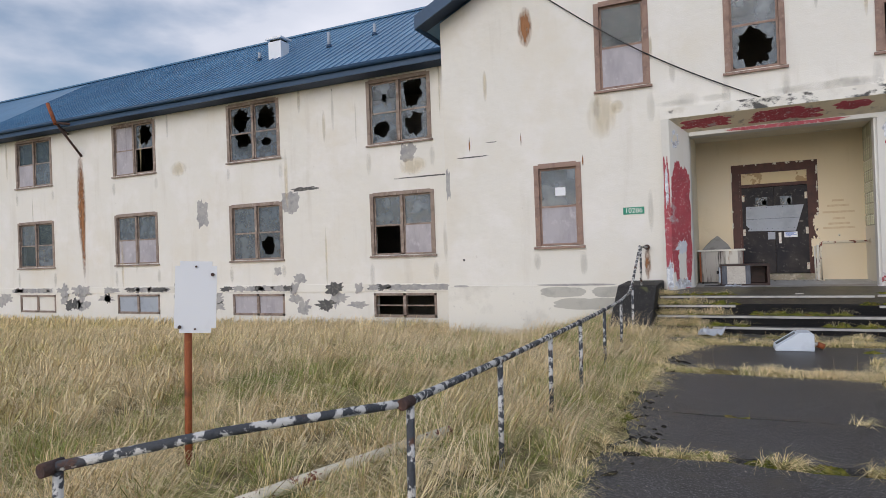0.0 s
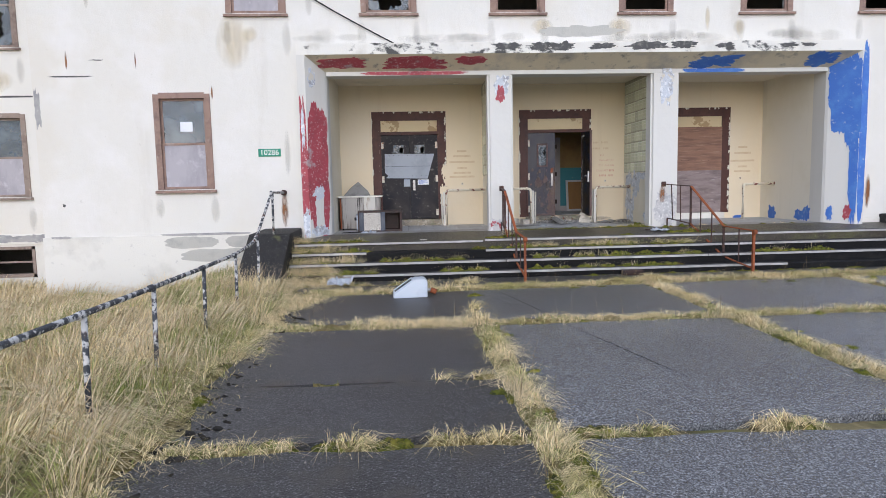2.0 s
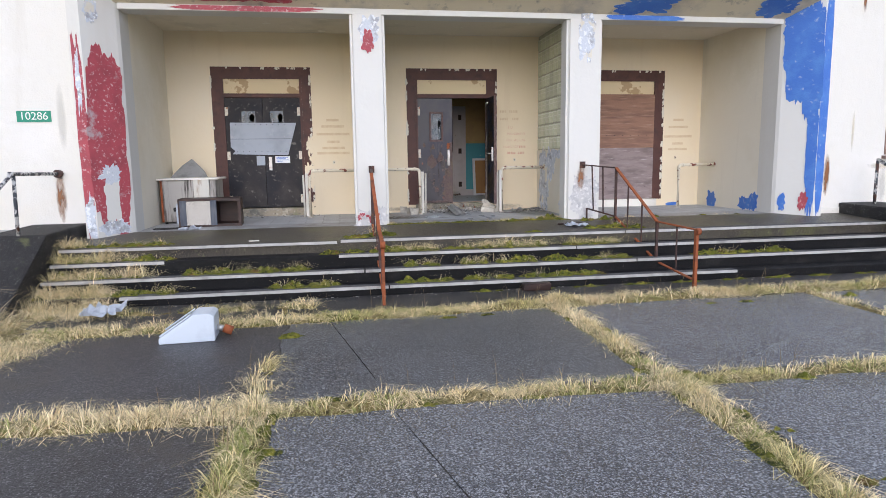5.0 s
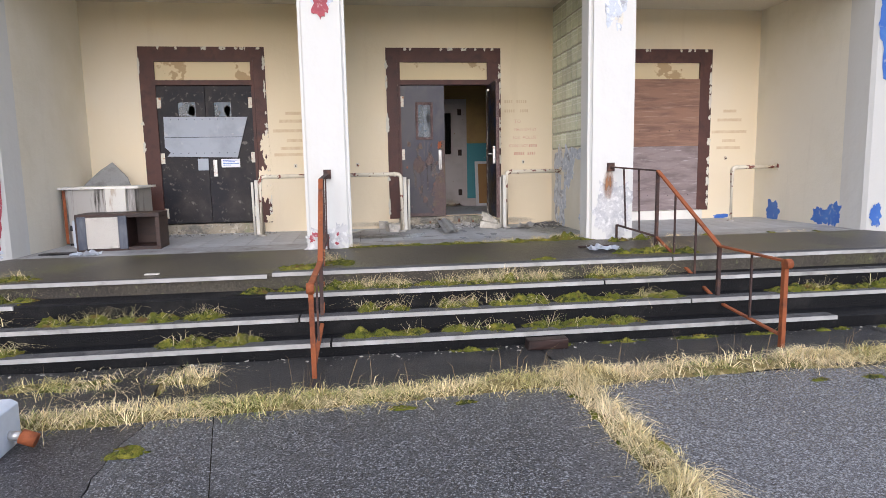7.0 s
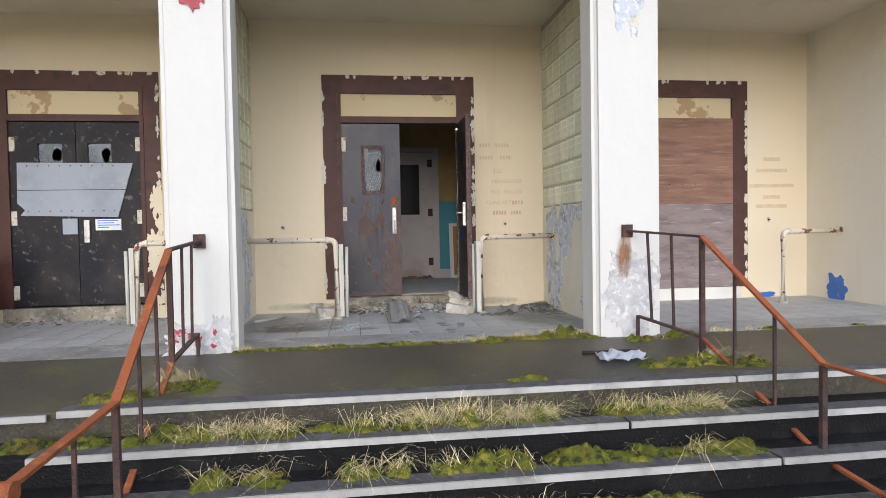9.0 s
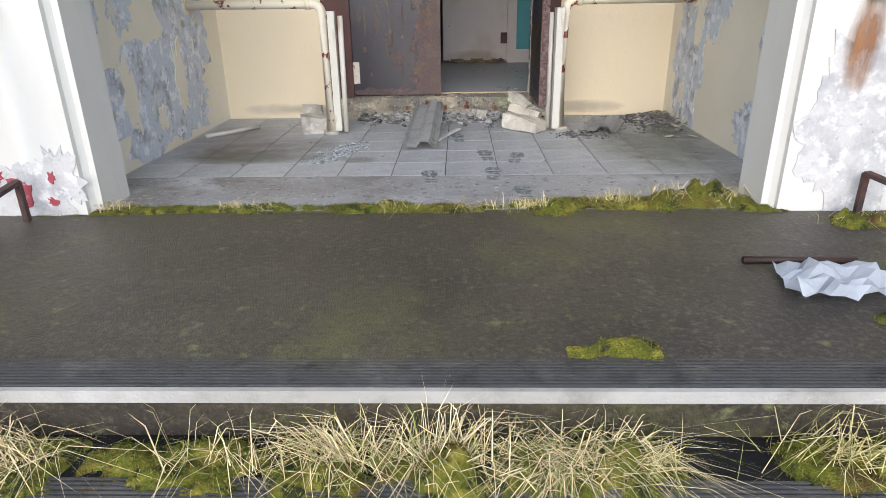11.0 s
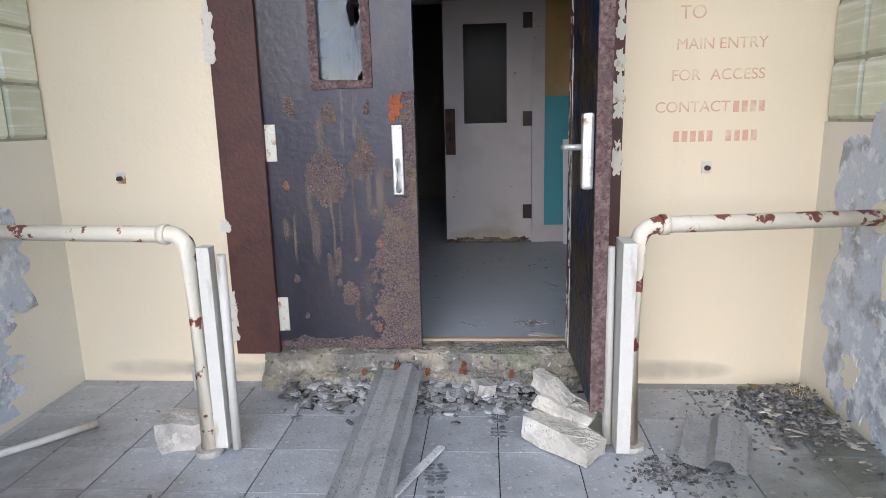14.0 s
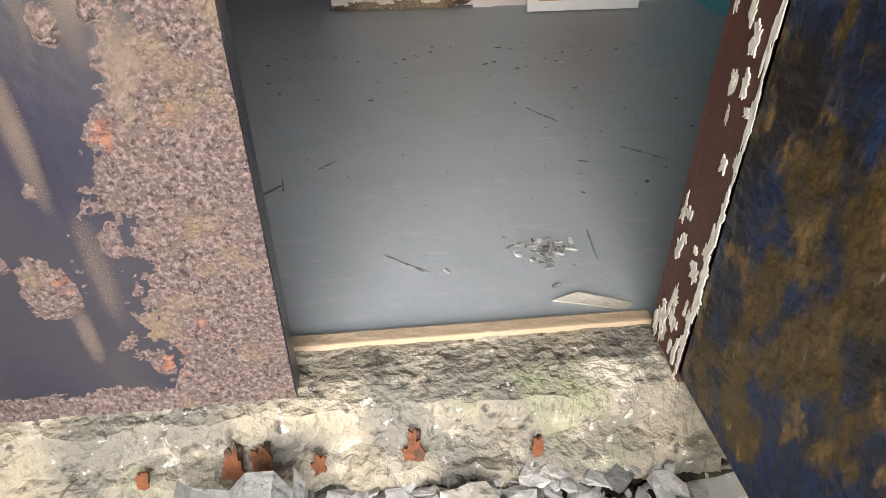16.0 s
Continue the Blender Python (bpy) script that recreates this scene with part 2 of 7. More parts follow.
M_BLACKDOOR = mk("charred_door", (0.022, 0.020, 0.022), [((0.055, 0.046, 0.044), 2.2, 0.48, 0.70, ALL, 8), ((0.012, 0.012, 0.018), 1.1, 0.48, 0.62, ALL, 4), ((0.15, 0.135, 0.125), 11, 0.58, 0.68, ALL, 9)], 0.55, 0.2, 30, spec=0.3)
M_GREYDOOR = mk("burnt_grey_door", (0.033, 0.031, 0.041), [((0.014, 0.014, 0.034), 1.3, 0.44, 0.58, ALL, 4), ((0.085, 0.072, 0.062), 1.9, 0.56, 0.78, (1, 1, 0.5), 7), ((0.16, 0.125, 0.10), 12, 0.62, 0.76, (1, 1, 0.12), 6)], 0.36, 0.12, 30, spec=0.45)
M_RUSTDOOR = mk("rusted_edge", (0.13, 0.085, 0.08), [((0.22, 0.15, 0.14), 30, 0.45, 0.6, ALL, 6), ((0.08, 0.045, 0.04), 70, 0.5, 0.65, ALL, 5), ((0.40, 0.14, 0.06), 9, 0.66, 0.74, ALL, 6)], 0.85, 0.9, 70)
M_BLUEBLACK = mk("rusty_black_blue", (0.007, 0.018, 0.052), [((0.016, 0.012, 0.010), 3.5, 0.46, 0.58, (1, 1, 0.7), 7), ((0.060, 0.038, 0.012), 9, 0.49, 0.56, (1, 1, 0.6), 9), ((0.14, 0.085, 0.03), 20, 0.56, 0.63, (1, 1, 0.5), 9), ((0.30, 0.25, 0.18), 36, 0.66, 0.72, (1, 1, 0.5), 7), ((0.008, 0.024, 0.07), 6, 0.57, 0.65, (1, 1, 0.6), 8)], 0.42, 0.4, 40, spec=0.4, coarse=18)
M_TRANSOM = mk("transom_cream", (0.72, 0.60, 0.38), [((0.48, 0.34, 0.19), 1.8, 0.56, 0.58, ALL, 4)], 0.75, 0.15, 50)
M_PLY = mk("weathered_plywood", (0.30, 0.17, 0.12), [((0.20, 0.115, 0.085), 3, 0.45, 0.65, (0.6, 1, 5), 7), ((0.40, 0.27, 0.20), 4, 0.54, 0.72, (0.5, 1, 6), 7)], 0.8, 0.25, 40)
M_PLYGREY = mk("grey_plywood", (0.29, 0.235, 0.23), [((0.19, 0.15, 0.15), 3, 0.45, 0.65, (0.7, 1, 3), 7), ((0.42, 0.37, 0.37), 8, 0.58, 0.7, (0.5, 1, 4), 8)], 0.85, 0.25, 40)
M_GREYPANEL = mk("grey_blue_panel", (0.37, 0.41, 0.47), [((0.29, 0.32, 0.37), 2, 0.5, 0.7, ALL, 5), ((0.45, 0.47, 0.50), 9, 0.6, 0.72, ALL, 7)], 0.55, 0.1, 60)
M_CHIP = mk("peeled_cream_chips", (0.72, 0.68, 0.58), [((0.50, 0.36, 0.22), 14, 0.58, 0.68, ALL, 7)], 0.8, 0.2, 50)
M_PIPE = mk("cream_pipe_paint", (0.76, 0.70, 0.57), [((0.64, 0.56, 0.43), 3, 0.5, 0.75, ALL, 6), ((0.20, 0.06, 0.04), 9, 0.565, 0.585, (1, 1, 1), 8)], 0.5, 0.2, 60)
M_BOARDWHITE = mk("white_board_paint", (0.62, 0.60, 0.54), [((0.44, 0.37, 0.29), 8, 0.58, 0.66, (1, 1, 0.2), 8), ((0.50, 0.46, 0.39), 2.5, 0.5, 0.7, (1, 1, 0.3), 6)], 0.6, 0.3, 50)
M_RAIL = mk("peeling_rail_paint", (0.055, 0.06, 0.07), [((0.60, 0.59, 0.57), 13, 0.49, 0.53, ALL, 9), ((0.10, 0.045, 0.028), 4, 0.60, 0.66, ALL, 7)], 0.6, 0.5, 50)
M_RUST = mk("orange_rust", (0.30, 0.085, 0.03), [((0.12, 0.04, 0.022), 5, 0.5, 0.7, ALL, 7), ((0.42, 0.15, 0.05), 12, 0.58, 0.72, ALL, 7)], 0.75, 0.5, 70)
M_RUSTBLEED = mk("rust_bleed", (0.16, 0.055, 0.022), [((0.06, 0.03, 0.02), 30, 0.48, 0.62, ALL, 7), ((0.32, 0.13, 0.05), 18, 0.58, 0.68, ALL, 7)], 0.85, 0.5, 70)
M_RUSTDARK = mk("dark_rust", (0.075, 0.045, 0.04), [((0.15, 0.07, 0.045), 9, 0.5, 0.7, ALL, 7), ((0.03, 0.025, 0.025), 4, 0.5, 0.7, ALL, 6)], 0.8, 0.6, 70)
M_ROOF = mk("blue_metal_roof", (0.075, 0.18, 0.31), [((0.11, 0.25, 0.40), 0.4, 0.45, 0.7, ALL, 4), ((0.06, 0.11, 0.17), 2, 0.55, 0.8, ALL, 6)], 0.35, 0.05, 60, metal=0.0)
M_FASCIA = mk("blue_fascia", (0.025, 0.065, 0.13), [((0.04, 0.09, 0.17), 1, 0.5, 0.7, ALL, 4)], 0.45, 0.05, 60)
M_SOFFITBLUE = mk("dark_eave_soffit", (0.03, 0.05, 0.09), [((0.05, 0.07, 0.11), 1, 0.5, 0.7, ALL, 4)], 0.7, 0.1, 60)
M_SASH = mk("weathered_sash_wood", (0.31, 0.245, 0.205), [((0.18, 0.13, 0.11), 4, 0.46, 0.68, ALL, 7), ((0.46, 0.38, 0.33), 7, 0.56, 0.7, ALL, 8)], 0.85, 0.35, 50)
M_SASHRED = mk("reddish_sash_wood", (0.33, 0.225, 0.18), [((0.20, 0.135, 0.115), 4, 0.46, 0.68, ALL, 7), ((0.42, 0.33, 0.29), 7, 0.58, 0.7, ALL, 8)], 0.85, 0.35, 50)
M_LILAC = mk("lilac_grey_board", (0.44, 0.42, 0.45), [((0.33, 0.31, 0.34), 2.5, 0.46, 0.7, (1, 1, 0.4), 7), ((0.56, 0.54, 0.57), 5, 0.56, 0.74, ALL, 7)], 0.7, 0.1, 50)
M_ROOMSHADE = mk("room_shade_paint", (0.20, 0.18, 0.15), [((0.12, 0.11, 0.10), 1.5, 0.5, 0.7, ALL, 5)], 0.9, 0.1, 40)
M_TEAL = mk("teal_wall_paint", (0.10, 0.36, 0.42), [((0.14, 0.44, 0.50), 1.2, 0.5, 0.7, ALL, 4), ((0.06, 0.12, 0.13), 17, 0.66, 0.70, (1, 1, 0.7), 6), ((0.60, 0.60, 0.55), 6, 0.70, 0.72, ALL, 6)], 0.7, 0.15, 50)
M_TAN = mk("tan_wall_paint", (0.52, 0.36, 0.16), [((0.40, 0.27, 0.13), 2, 0.5, 0.7, ALL, 5)], 0.8, 0.15, 50)
M_LOBBY = mk("grey_lobby_floor", (0.42, 0.45, 0.48), [((0.385, 0.415, 0.44), 3.3, 0.45, 0.66, ALL, 8), ((0.52, 0.53, 0.54), 7, 0.56, 0.75, (1, 4, 1), 9), ((0.10, 0.10, 0.10), 9, 0.68, 0.72, (3, 1, 1), 7)], 0.38, 0.06, 60)
M_INDOOR = mk("lilac_white_door", (0.60, 0.56, 0.56), [((0.50, 0.46, 0.45), 2, 0.5, 0.7, ALL, 5), ((0.30, 0.18, 0.08), 13, 0.70, 0.74, ALL, 6)], 0.5, 0.1, 50)
M_OCHREBOARD = mk("ochre_board", (0.44, 0.24, 0.09), [((0.36, 0.18, 0.07), 3, 0.5, 0.7, (1, 1, 0.4), 6)], 0.6, 0.1, 50)
M_PVC = mk("white_trim", (0.80, 0.80, 0.80), [((0.6, 0.6, 0.6), 6, 0.6, 0.8, ALL, 6)], 0.5, 0.05, 50)
M_METAL = mk("satin_metal", (0.58, 0.57, 0.55), [((0.34, 0.31, 0.28), 20, 0.52, 0.70, ALL, 6), ((0.26, 0.15, 0.09), 9, 0.62, 0.70, ALL, 7)], 0.4, 0.1, 80, metal=0.6)
M_HINGE = mk("peeling_hinge", (0.70, 0.66, 0.56), [((0.42, 0.20, 0.10), 18, 0.56, 0.64, ALL, 7)], 0.6, 0.3, 60)
M_BLACK = mk("black_void_metal", (0.02, 0.02, 0.02), [((0.05, 0.04, 0.04), 8, 0.5, 0.7, ALL, 6)], 0.7, 0.2, 50)
M_SIGNWHITE = mk("white_sign_face", (0.80, 0.82, 0.86), [((0.70, 0.72, 0.76), 3, 0.55, 0.8, ALL, 5)], 0.45, 0.03, 60)
M_GREEN = mk("green_plate", (0.01, 0.24, 0.15), [((0.02, 0.30, 0.20), 8, 0.5, 0.7, ALL, 5)], 0.4, 0.03, 60)
M_LETTER = mk("white_lettering", (0.8, 0.82, 0.8), [((0.5, 0.6, 0.55), 40, 0.6, 0.7, ALL, 5)], 0.5, 0.0)
M_FADED = mk("faded_red_stencil", (0.70, 0.42, 0.30), [((0.76, 0.63, 0.45), 14, 0.46, 0.62, ALL, 7)], 0.8, 0.0)
M_FADED2 = mk("ghost_stencil", (0.70, 0.55, 0.36), [((0.76, 0.625, 0.42), 12, 0.42, 0.6, ALL, 7)], 0.8, 0.0)
M_SOIL = mk("soil_and_thatch", (0.22, 0.18, 0.085), [((0.07, 0.055, 0.028), 2.2, 0.5, 0.68, ALL, 7), ((0.34, 0.27, 0.13), 7, 0.52, 0.7, ALL, 8), ((0.13, 0.17, 0.04), 1.1, 0.52, 0.66, ALL, 5)], 0.95, 0.9, 30)
M_STRAW = mk("dry_grass", (0.86, 0.71, 0.42), [((0.62, 0.54, 0.22), 0.9, 0.48, 0.66, ALL, 4), ((0.88, 0.73, 0.46), 1.5, 0.52, 0.68, ALL, 4)], 0.85, 0.0, island=0.42)
M_GRASS = mk("green_grass", (0.30, 0.34, 0.09), [((0.46, 0.42, 0.15), 1.1, 0.46, 0.64, ALL, 4)], 0.85, 0.0, island=0.35)
M_MOSS = mk("yellow_green_moss", (0.15, 0.165, 0.014), [((0.36, 0.32, 0.045), 9, 0.5, 0.64, ALL, 8), ((0.035, 0.045, 0.010), 17, 0.49, 0.60, ALL, 9), ((0.17, 0.085, 0.03), 4.5, 0.57, 0.68, ALL, 7)], 0.95, 1.0, 160)
M_FUZZ = mk("moss_shoots", (0.14, 0.15, 0.018), [((0.30, 0.26, 0.05), 7, 0.5, 0.66, ALL, 6), ((0.06, 0.075, 0.012), 9, 0.48, 0.62, ALL, 8), ((0.28, 0.17, 0.045), 3.3, 0.53, 0.66, ALL, 7)], 0.9, 0.0, island=0.45)
M_THATCH = mk("matted_thatch", (0.22, 0.17, 0.065), [((0.10, 0.11, 0.018), 2.5, 0.48, 0.60, ALL, 6), ((0.45, 0.36, 0.18), 30, 0.5, 0.64, ALL, 7), ((0.07, 0.06, 0.025), 24, 0.52, 0.64, ALL, 7)], 0.95, 1.0, 90)
M_TIMBER = mk("tan_worn_timber", (0.42, 0.32, 0.22), [((0.60, 0.54, 0.44), 6, 0.5, 0.66, (0.2, 1, 1), 7), ((0.16, 0.12, 0.09), 14, 0.58, 0.68, (0.3, 1, 1), 7)], 0.85, 0.3, 50)
M_GLAZED = mk("white_enamel", (0.62, 0.68, 0.75), [((0.50, 0.55, 0.62), 3, 0.5, 0.75, ALL, 5)], 0.3, 0.05, 50)
M_PAPER = mk("wet_paper", (0.72, 0.76, 0.82), [((0.58, 0.62, 0.68), 6, 0.5, 0.7, ALL, 5)], 0.7, 0.2, 30)
M_SPEAKER = mk("speckled_panel", (0.62, 0.59, 0.53), [((0.20, 0.17, 0.14), 90, 0.48, 0.60, ALL, 4), ((0.66, 0.63, 0.56), 50, 0.6, 0.7, ALL, 3)], 0.85, 0.3, 90)
M_CABINET = mk("streaked_metal", (0.42, 0.40, 0.37), [((0.12, 0.10, 0.09), 3.5, 0.50, 0.62, (3, 1, 0.25), 7), ((0.05, 0.045, 0.04), 4, 0.56, 0.66, (3, 1, 0.2), 7), ((0.28, 0.13, 0.06), 3, 0.62, 0.7, (1, 1, 0.4), 6)], 0.6, 0.2, 50)
M_NAVYTRIM = mk("blue_grey_vinyl", (0.05, 0.06, 0.085), [((0.12, 0.13, 0.15), 5, 0.52, 0.7, (1, 1, 0.3), 7)], 0.5, 0.1, 50)
M_WOODBROWN = mk("dark_veneer", (0.045, 0.022, 0.017), [((0.022, 0.014, 0.012), 3, 0.46, 0.66, (1, 1, 4), 6)], 0.5, 0.1, 50)
M_SLATE = mk("grey_cement_sheet", (0.60, 0.60, 0.59), [((0.44, 0.44, 0.44), 6, 0.5, 0.7, ALL, 8), ((0.62, 0.62, 0.61), 14, 0.56, 0.68, ALL, 8), ((0.30, 0.25, 0.19), 3, 0.56, 0.70, ALL, 7), ((0.28, 0.28, 0.28), 90, 0.58, 0.66, ALL, 4)], 0.85, 0.4, 60)
M_MORTAR = mk("block_mortar", (0.42, 0.41, 0.32), [((0.28, 0.27, 0.21), 9, 0.5, 0.7, ALL, 6)], 0.9, 0.3, 50)
M_TREADPLATE = mk("dark_ribbed_plate", (0.07, 0.07, 0.072), [((0.13, 0.125, 0.12), 4, 0.5, 0.7, ALL, 6), ((0.03, 0.03, 0.03), 9, 0.52, 0.7, ALL, 7)], 0.6, 0.2, 80)
M_SEED = mk("pale_seed_heads", (0.80, 0.65, 0.42), [((0.58, 0.44, 0.25), 0.9, 0.48, 0.66, ALL, 4)], 0.9, 0.0, island=0.2)
M_RUBBLE = mk("grey_rubble", (0.28, 0.277, 0.27), [((0.17, 0.17, 0.165), 25, 0.5, 0.75, ALL, 6), ((0.46, 0.44, 0.40), 40, 0.55, 0.70, ALL, 6)], 0.95, 0.35, 90, island=0.7)
M_LUMP = mk("broken_cream_lump", (0.58, 0.54, 0.46), [((0.38, 0.35, 0.30), 7, 0.5, 0.66, ALL, 8), ((0.72, 0.69, 0.61), 11, 0.54, 0.66, ALL, 8), ((0.30, 0.24, 0.20), 60, 0.62, 0.68, ALL, 5)], 0.9, 0.7, 60)
M_TWIG = mk("dead_stalk", (0.30, 0.22, 0.12), [((0.2, 0.14, 0.08), 9, 0.5, 0.7, ALL, 4)], 0.9, 0.0)


def glassy(name, tint, rough, clear, dirt):
    """Dirty window glass: mostly see-through, with a gloss and a film of dirt."""
    m = bpy.data.materials.new(name)
    m.use_nodes = True
    n, l = m.node_tree.nodes, m.node_tree.links
    b = n["Principled BSDF"]
    b.inputs["Base Color"].default_value, b.inputs["Roughness"].default_value = (*tint, 1), rough
    tc, nz, rp = n.new("ShaderNodeTexCoord"), n.new("ShaderNodeTexNoise"), n.new("ShaderNodeMapRange")
    nz.inputs["Scale"].default_value, nz.inputs["Detail"].default_value = 3.0, 6
    rp.inputs[1].default_value, rp.inputs[2].default_value = 0.3, 0.7
    rp.inputs[3].default_value, rp.inputs[4].default_value = clear, dirt
    l.new(tc.outputs["Object"], nz.inputs["Vector"])
    l.new(nz.outputs["Fac"], rp.inputs[0])
    l.new(rp.outputs[0], b.inputs["Alpha"])
    b.inputs["Specular IOR Level"].default_value = 0.5
    return m


M_GLASS = glassy("dusty_glass", (0.17, 0.205, 0.235), 0.06, 0.35, 0.88)
M_CLEAR = glassy("grimy_clear_glass", (0.09, 0.13, 0.15), 0.06, 0.25, 0.6)
# Nearly opaque black pane: the darkness of the hall is put into its colour.
M_BLACKPANE = glassy("blacked_in_pane", (0.008, 0.008, 0.010), 0.2, 0.75, 0.92)
M_BLACKPANE.node_tree.nodes["Principled BSDF"].inputs["Specular IOR Level"].default_value = 0.06
# Opaque blocks: light coming through from the next bay is put into the pale colour.
M_BLOCK = mk("glass_block", (0.78, 0.80, 0.64), [((0.64, 0.68, 0.50), 1.2, 0.45, 0.7, ALL, 4), ((0.86, 0.87, 0.78), 40, 0.5, 0.7, (0.05, 0.05, 1), 2)], 0.22, 0.5, 8, spec=0.7, island=-0.14)


# ---- mesh helpers ----


def box(bm, x0, x1, y0, y1, z0, z1, m=None):
    vs = [bm.verts.new(((m @ Vector(p)) if m else p)) for p in ((x0, y0, z0), (x1, y0, z0), (x1, y1, z0), (x0, y1, z0), (x0, y0, z1), (x1, y0, z1), (x1, y1, z1), (x0, y1, z1))]
    for f in ((3, 2, 1, 0), (4, 5, 6, 7), (0, 1, 5, 4), (1, 2, 6, 5), (2, 3, 7, 6), (3, 0, 4, 7)):
        bm.faces.new([vs[i] for i in f])
    return vs


def prism(bm, pts, d, m=None):
    """A solid from an outline of 3D points pushed along d."""
    d = Vector(d)
    a = [bm.verts.new((m @ Vector(p)) if m else p) for p in pts]
    b = [bm.verts.new((m @ (Vector(p) + d)) if m else Vector(p) + d) for p in pts]
    bm.faces.new(a[::-1])
    bm.faces.new(b)
    n = len(pts)
    for i in range(n):
        bm.faces.new((a[i], a[(i + 1) % n], b[(i + 1) % n], b[i]))
    bmesh.ops.recalc_face_normals(bm, faces=bm.faces)


def tube(bm, pts, r, sides=10):
    """A round bar through the points, with mitred turns and closed ends."""
    pts = [Vector(p) for p in pts]
    rings = []
    for i, p in enumerate(pts):
        a = (p - pts[i - 1]).normalized() if i else (pts[1] - p).normalized()
        b = (pts[i + 1] - p).normalized() if i < len(pts) - 1 else a
        t = (a + b).normalized()
        side = t.cross(Vector((0, 0, 1)))
        side = side.normalized() if side.length > 0.05 else t.cross(Vector((0, 1, 0))).normalized()
        up = side.cross(t)
        rings.append([bm.verts.new(p + r * (math.cos(k * 2 * math.pi / sides) * side + math.sin(k * 2 * math.pi / sides) * up)) for k in range(sides)])
    for q, w in zip(rings, rings[1:]):
        for k in range(sides):
            f = bm.faces.new((q[k], q[(k + 1) % sides], w[(k + 1) % sides], w[k]))
            f.smooth = True
    bm.faces.new(rings[0][::-1])
    bm.faces.new(rings[-1])
    bmesh.ops.recalc_face_normals(bm, faces=bm.faces)


def bevel(bm, w, seg=2):
    bmesh.ops.bevel(bm, geom=bm.edges[:], offset=w, segments=seg, affect="EDGES", profile=0.6)


def jitter(bm, amount, seed=0):
    rnd = random.Random(seed)
    for v in bm.verts:
        v.co += Vector((rnd.uniform(-1, 1), rnd.uniform(-1, 1), rnd.uniform(-1, 1))) * amount


def part(name, bm, material, parent=None, label=""):
    me = bpy.data.meshes.new(name)
    bm.to_mesh(me)
    bm.free()
    me.materials.append(material)
    ob = new(name, me)
    if parent:
        ob.parent = parent
    return tagged(ob, label) if label else ob


def thing(name, label, category, group="", kind=""):
    return tagged(new(name), label, category, group, kind)


def bx(name, dims, material, parent=None, label="", bev=0.0, m=None):
    bm = bmesh.new()
    box(bm, *dims, m=m)
    if bev:
        bevel(bm, bev)
    return part(name, bm, material, parent, label)


def rod(name, pts, r, material, parent=None, label="", sides=10):
    bm = bmesh.new()
    tube(bm, pts, r, sides)
    return part(name, bm, material, parent, label)


def holed(x0, x1, z0, z1, y0, y1, holes):
    """A wall slab with rectangular openings (x0, x1, z0, z1) right through it."""
    bm = bmesh.new()
    xs = sorted({x0, x1, *(h[0] for h in holes), *(h[1] for h in holes)})
    zs = sorted({z0, z1, *(h[2] for h in holes), *(h[3] for h in holes)})
    full = {}
    for i in range(len(xs) - 1):
        for k in range(len(zs) - 1):
            cx, cz = (xs[i] + xs[i + 1]) / 2, (zs[k] + zs[k + 1]) / 2
            full[i, k] = not any(h[0] < cx < h[1] and h[2] < cz < h[3] for h in holes)

    def v(x, y, z):
        return bm.verts.new((x, y, z))
    for (i, k), on in full.items():
        if not on:
            continue
        a, b, c, d = xs[i], xs[i + 1], zs[k], zs[k + 1]
        bm.faces.new((v(a, y0, c), v(b, y0, c), v(b, y0, d), v(a, y0, d)))
        bm.faces.new((v(b, y1, c), v(a, y1, c), v(a, y1, d), v(b, y1, d)))
        if not full.get((i - 1, k)):
            bm.faces.new((v(a, y1, c), v(a, y0, c), v(a, y0, d), v(a, y1, d)))
        if not full.get((i + 1, k)):
            bm.faces.new((v(b, y0, c), v(b, y1, c), v(b, y1, d), v(b, y0, d)))
        if not full.get((i, k - 1)):
            bm.faces.new((v(a, y1, c), v(b, y1, c), v(b, y0, c), v(a, y0, c)))
        if not full.get((i, k + 1)):
            bm.faces.new((v(a, y0, d), v(b, y0, d), v(b, y1, d), v(a, y1, d)))
    bmesh.ops.remove_doubles(bm, verts=bm.verts[:], dist=1e-4)
    return bm


laid = [0]


def blotch(name, at, w, h, material, parent, seed, u=(1, 0, 0), v=(0, 0, 1), rough=0.35, n=46, thick=0.004):
    """A flake or stain with a ragged outline lying on a surface spanned by u and v, a few millimetres proud."""
    u, v, at = Vector(u).normalized(), Vector(v).normalized(), Vector(at)
    nrm = u.cross(v)
    laid[0] += 1
    thick += 0.0003 * (laid[0] % 9)
    pts = []
    for i in range(n):
        a = 2 * math.pi * i / n
        k = 1 + rough * (noise.noise((2.2 * math.cos(a) + seed * 7.1, 2.2 * math.sin(a), seed)) * 1.3 + 0.6 * noise.noise((7 * math.cos(a), 7 * math.sin(a) + seed * 3.3, 1.0)) + 0.3 * noise.noise((19 * math.cos(a), 19 * math.sin(a), seed)))
        k = min(1.5, max(0.4, k))
        c, s = math.cos(a), math.sin(a)
        q = (abs(c) ** 3 + abs(s) ** 3) ** (-1 / 3)
        pts.append(at + u * (k * q * c * w / 2) + v * (k * q * s * h / 2) + nrm * 0.0)
    bm = bmesh.new()
    prism(bm, pts, nrm * thick)
    return part(name, bm, material, parent)


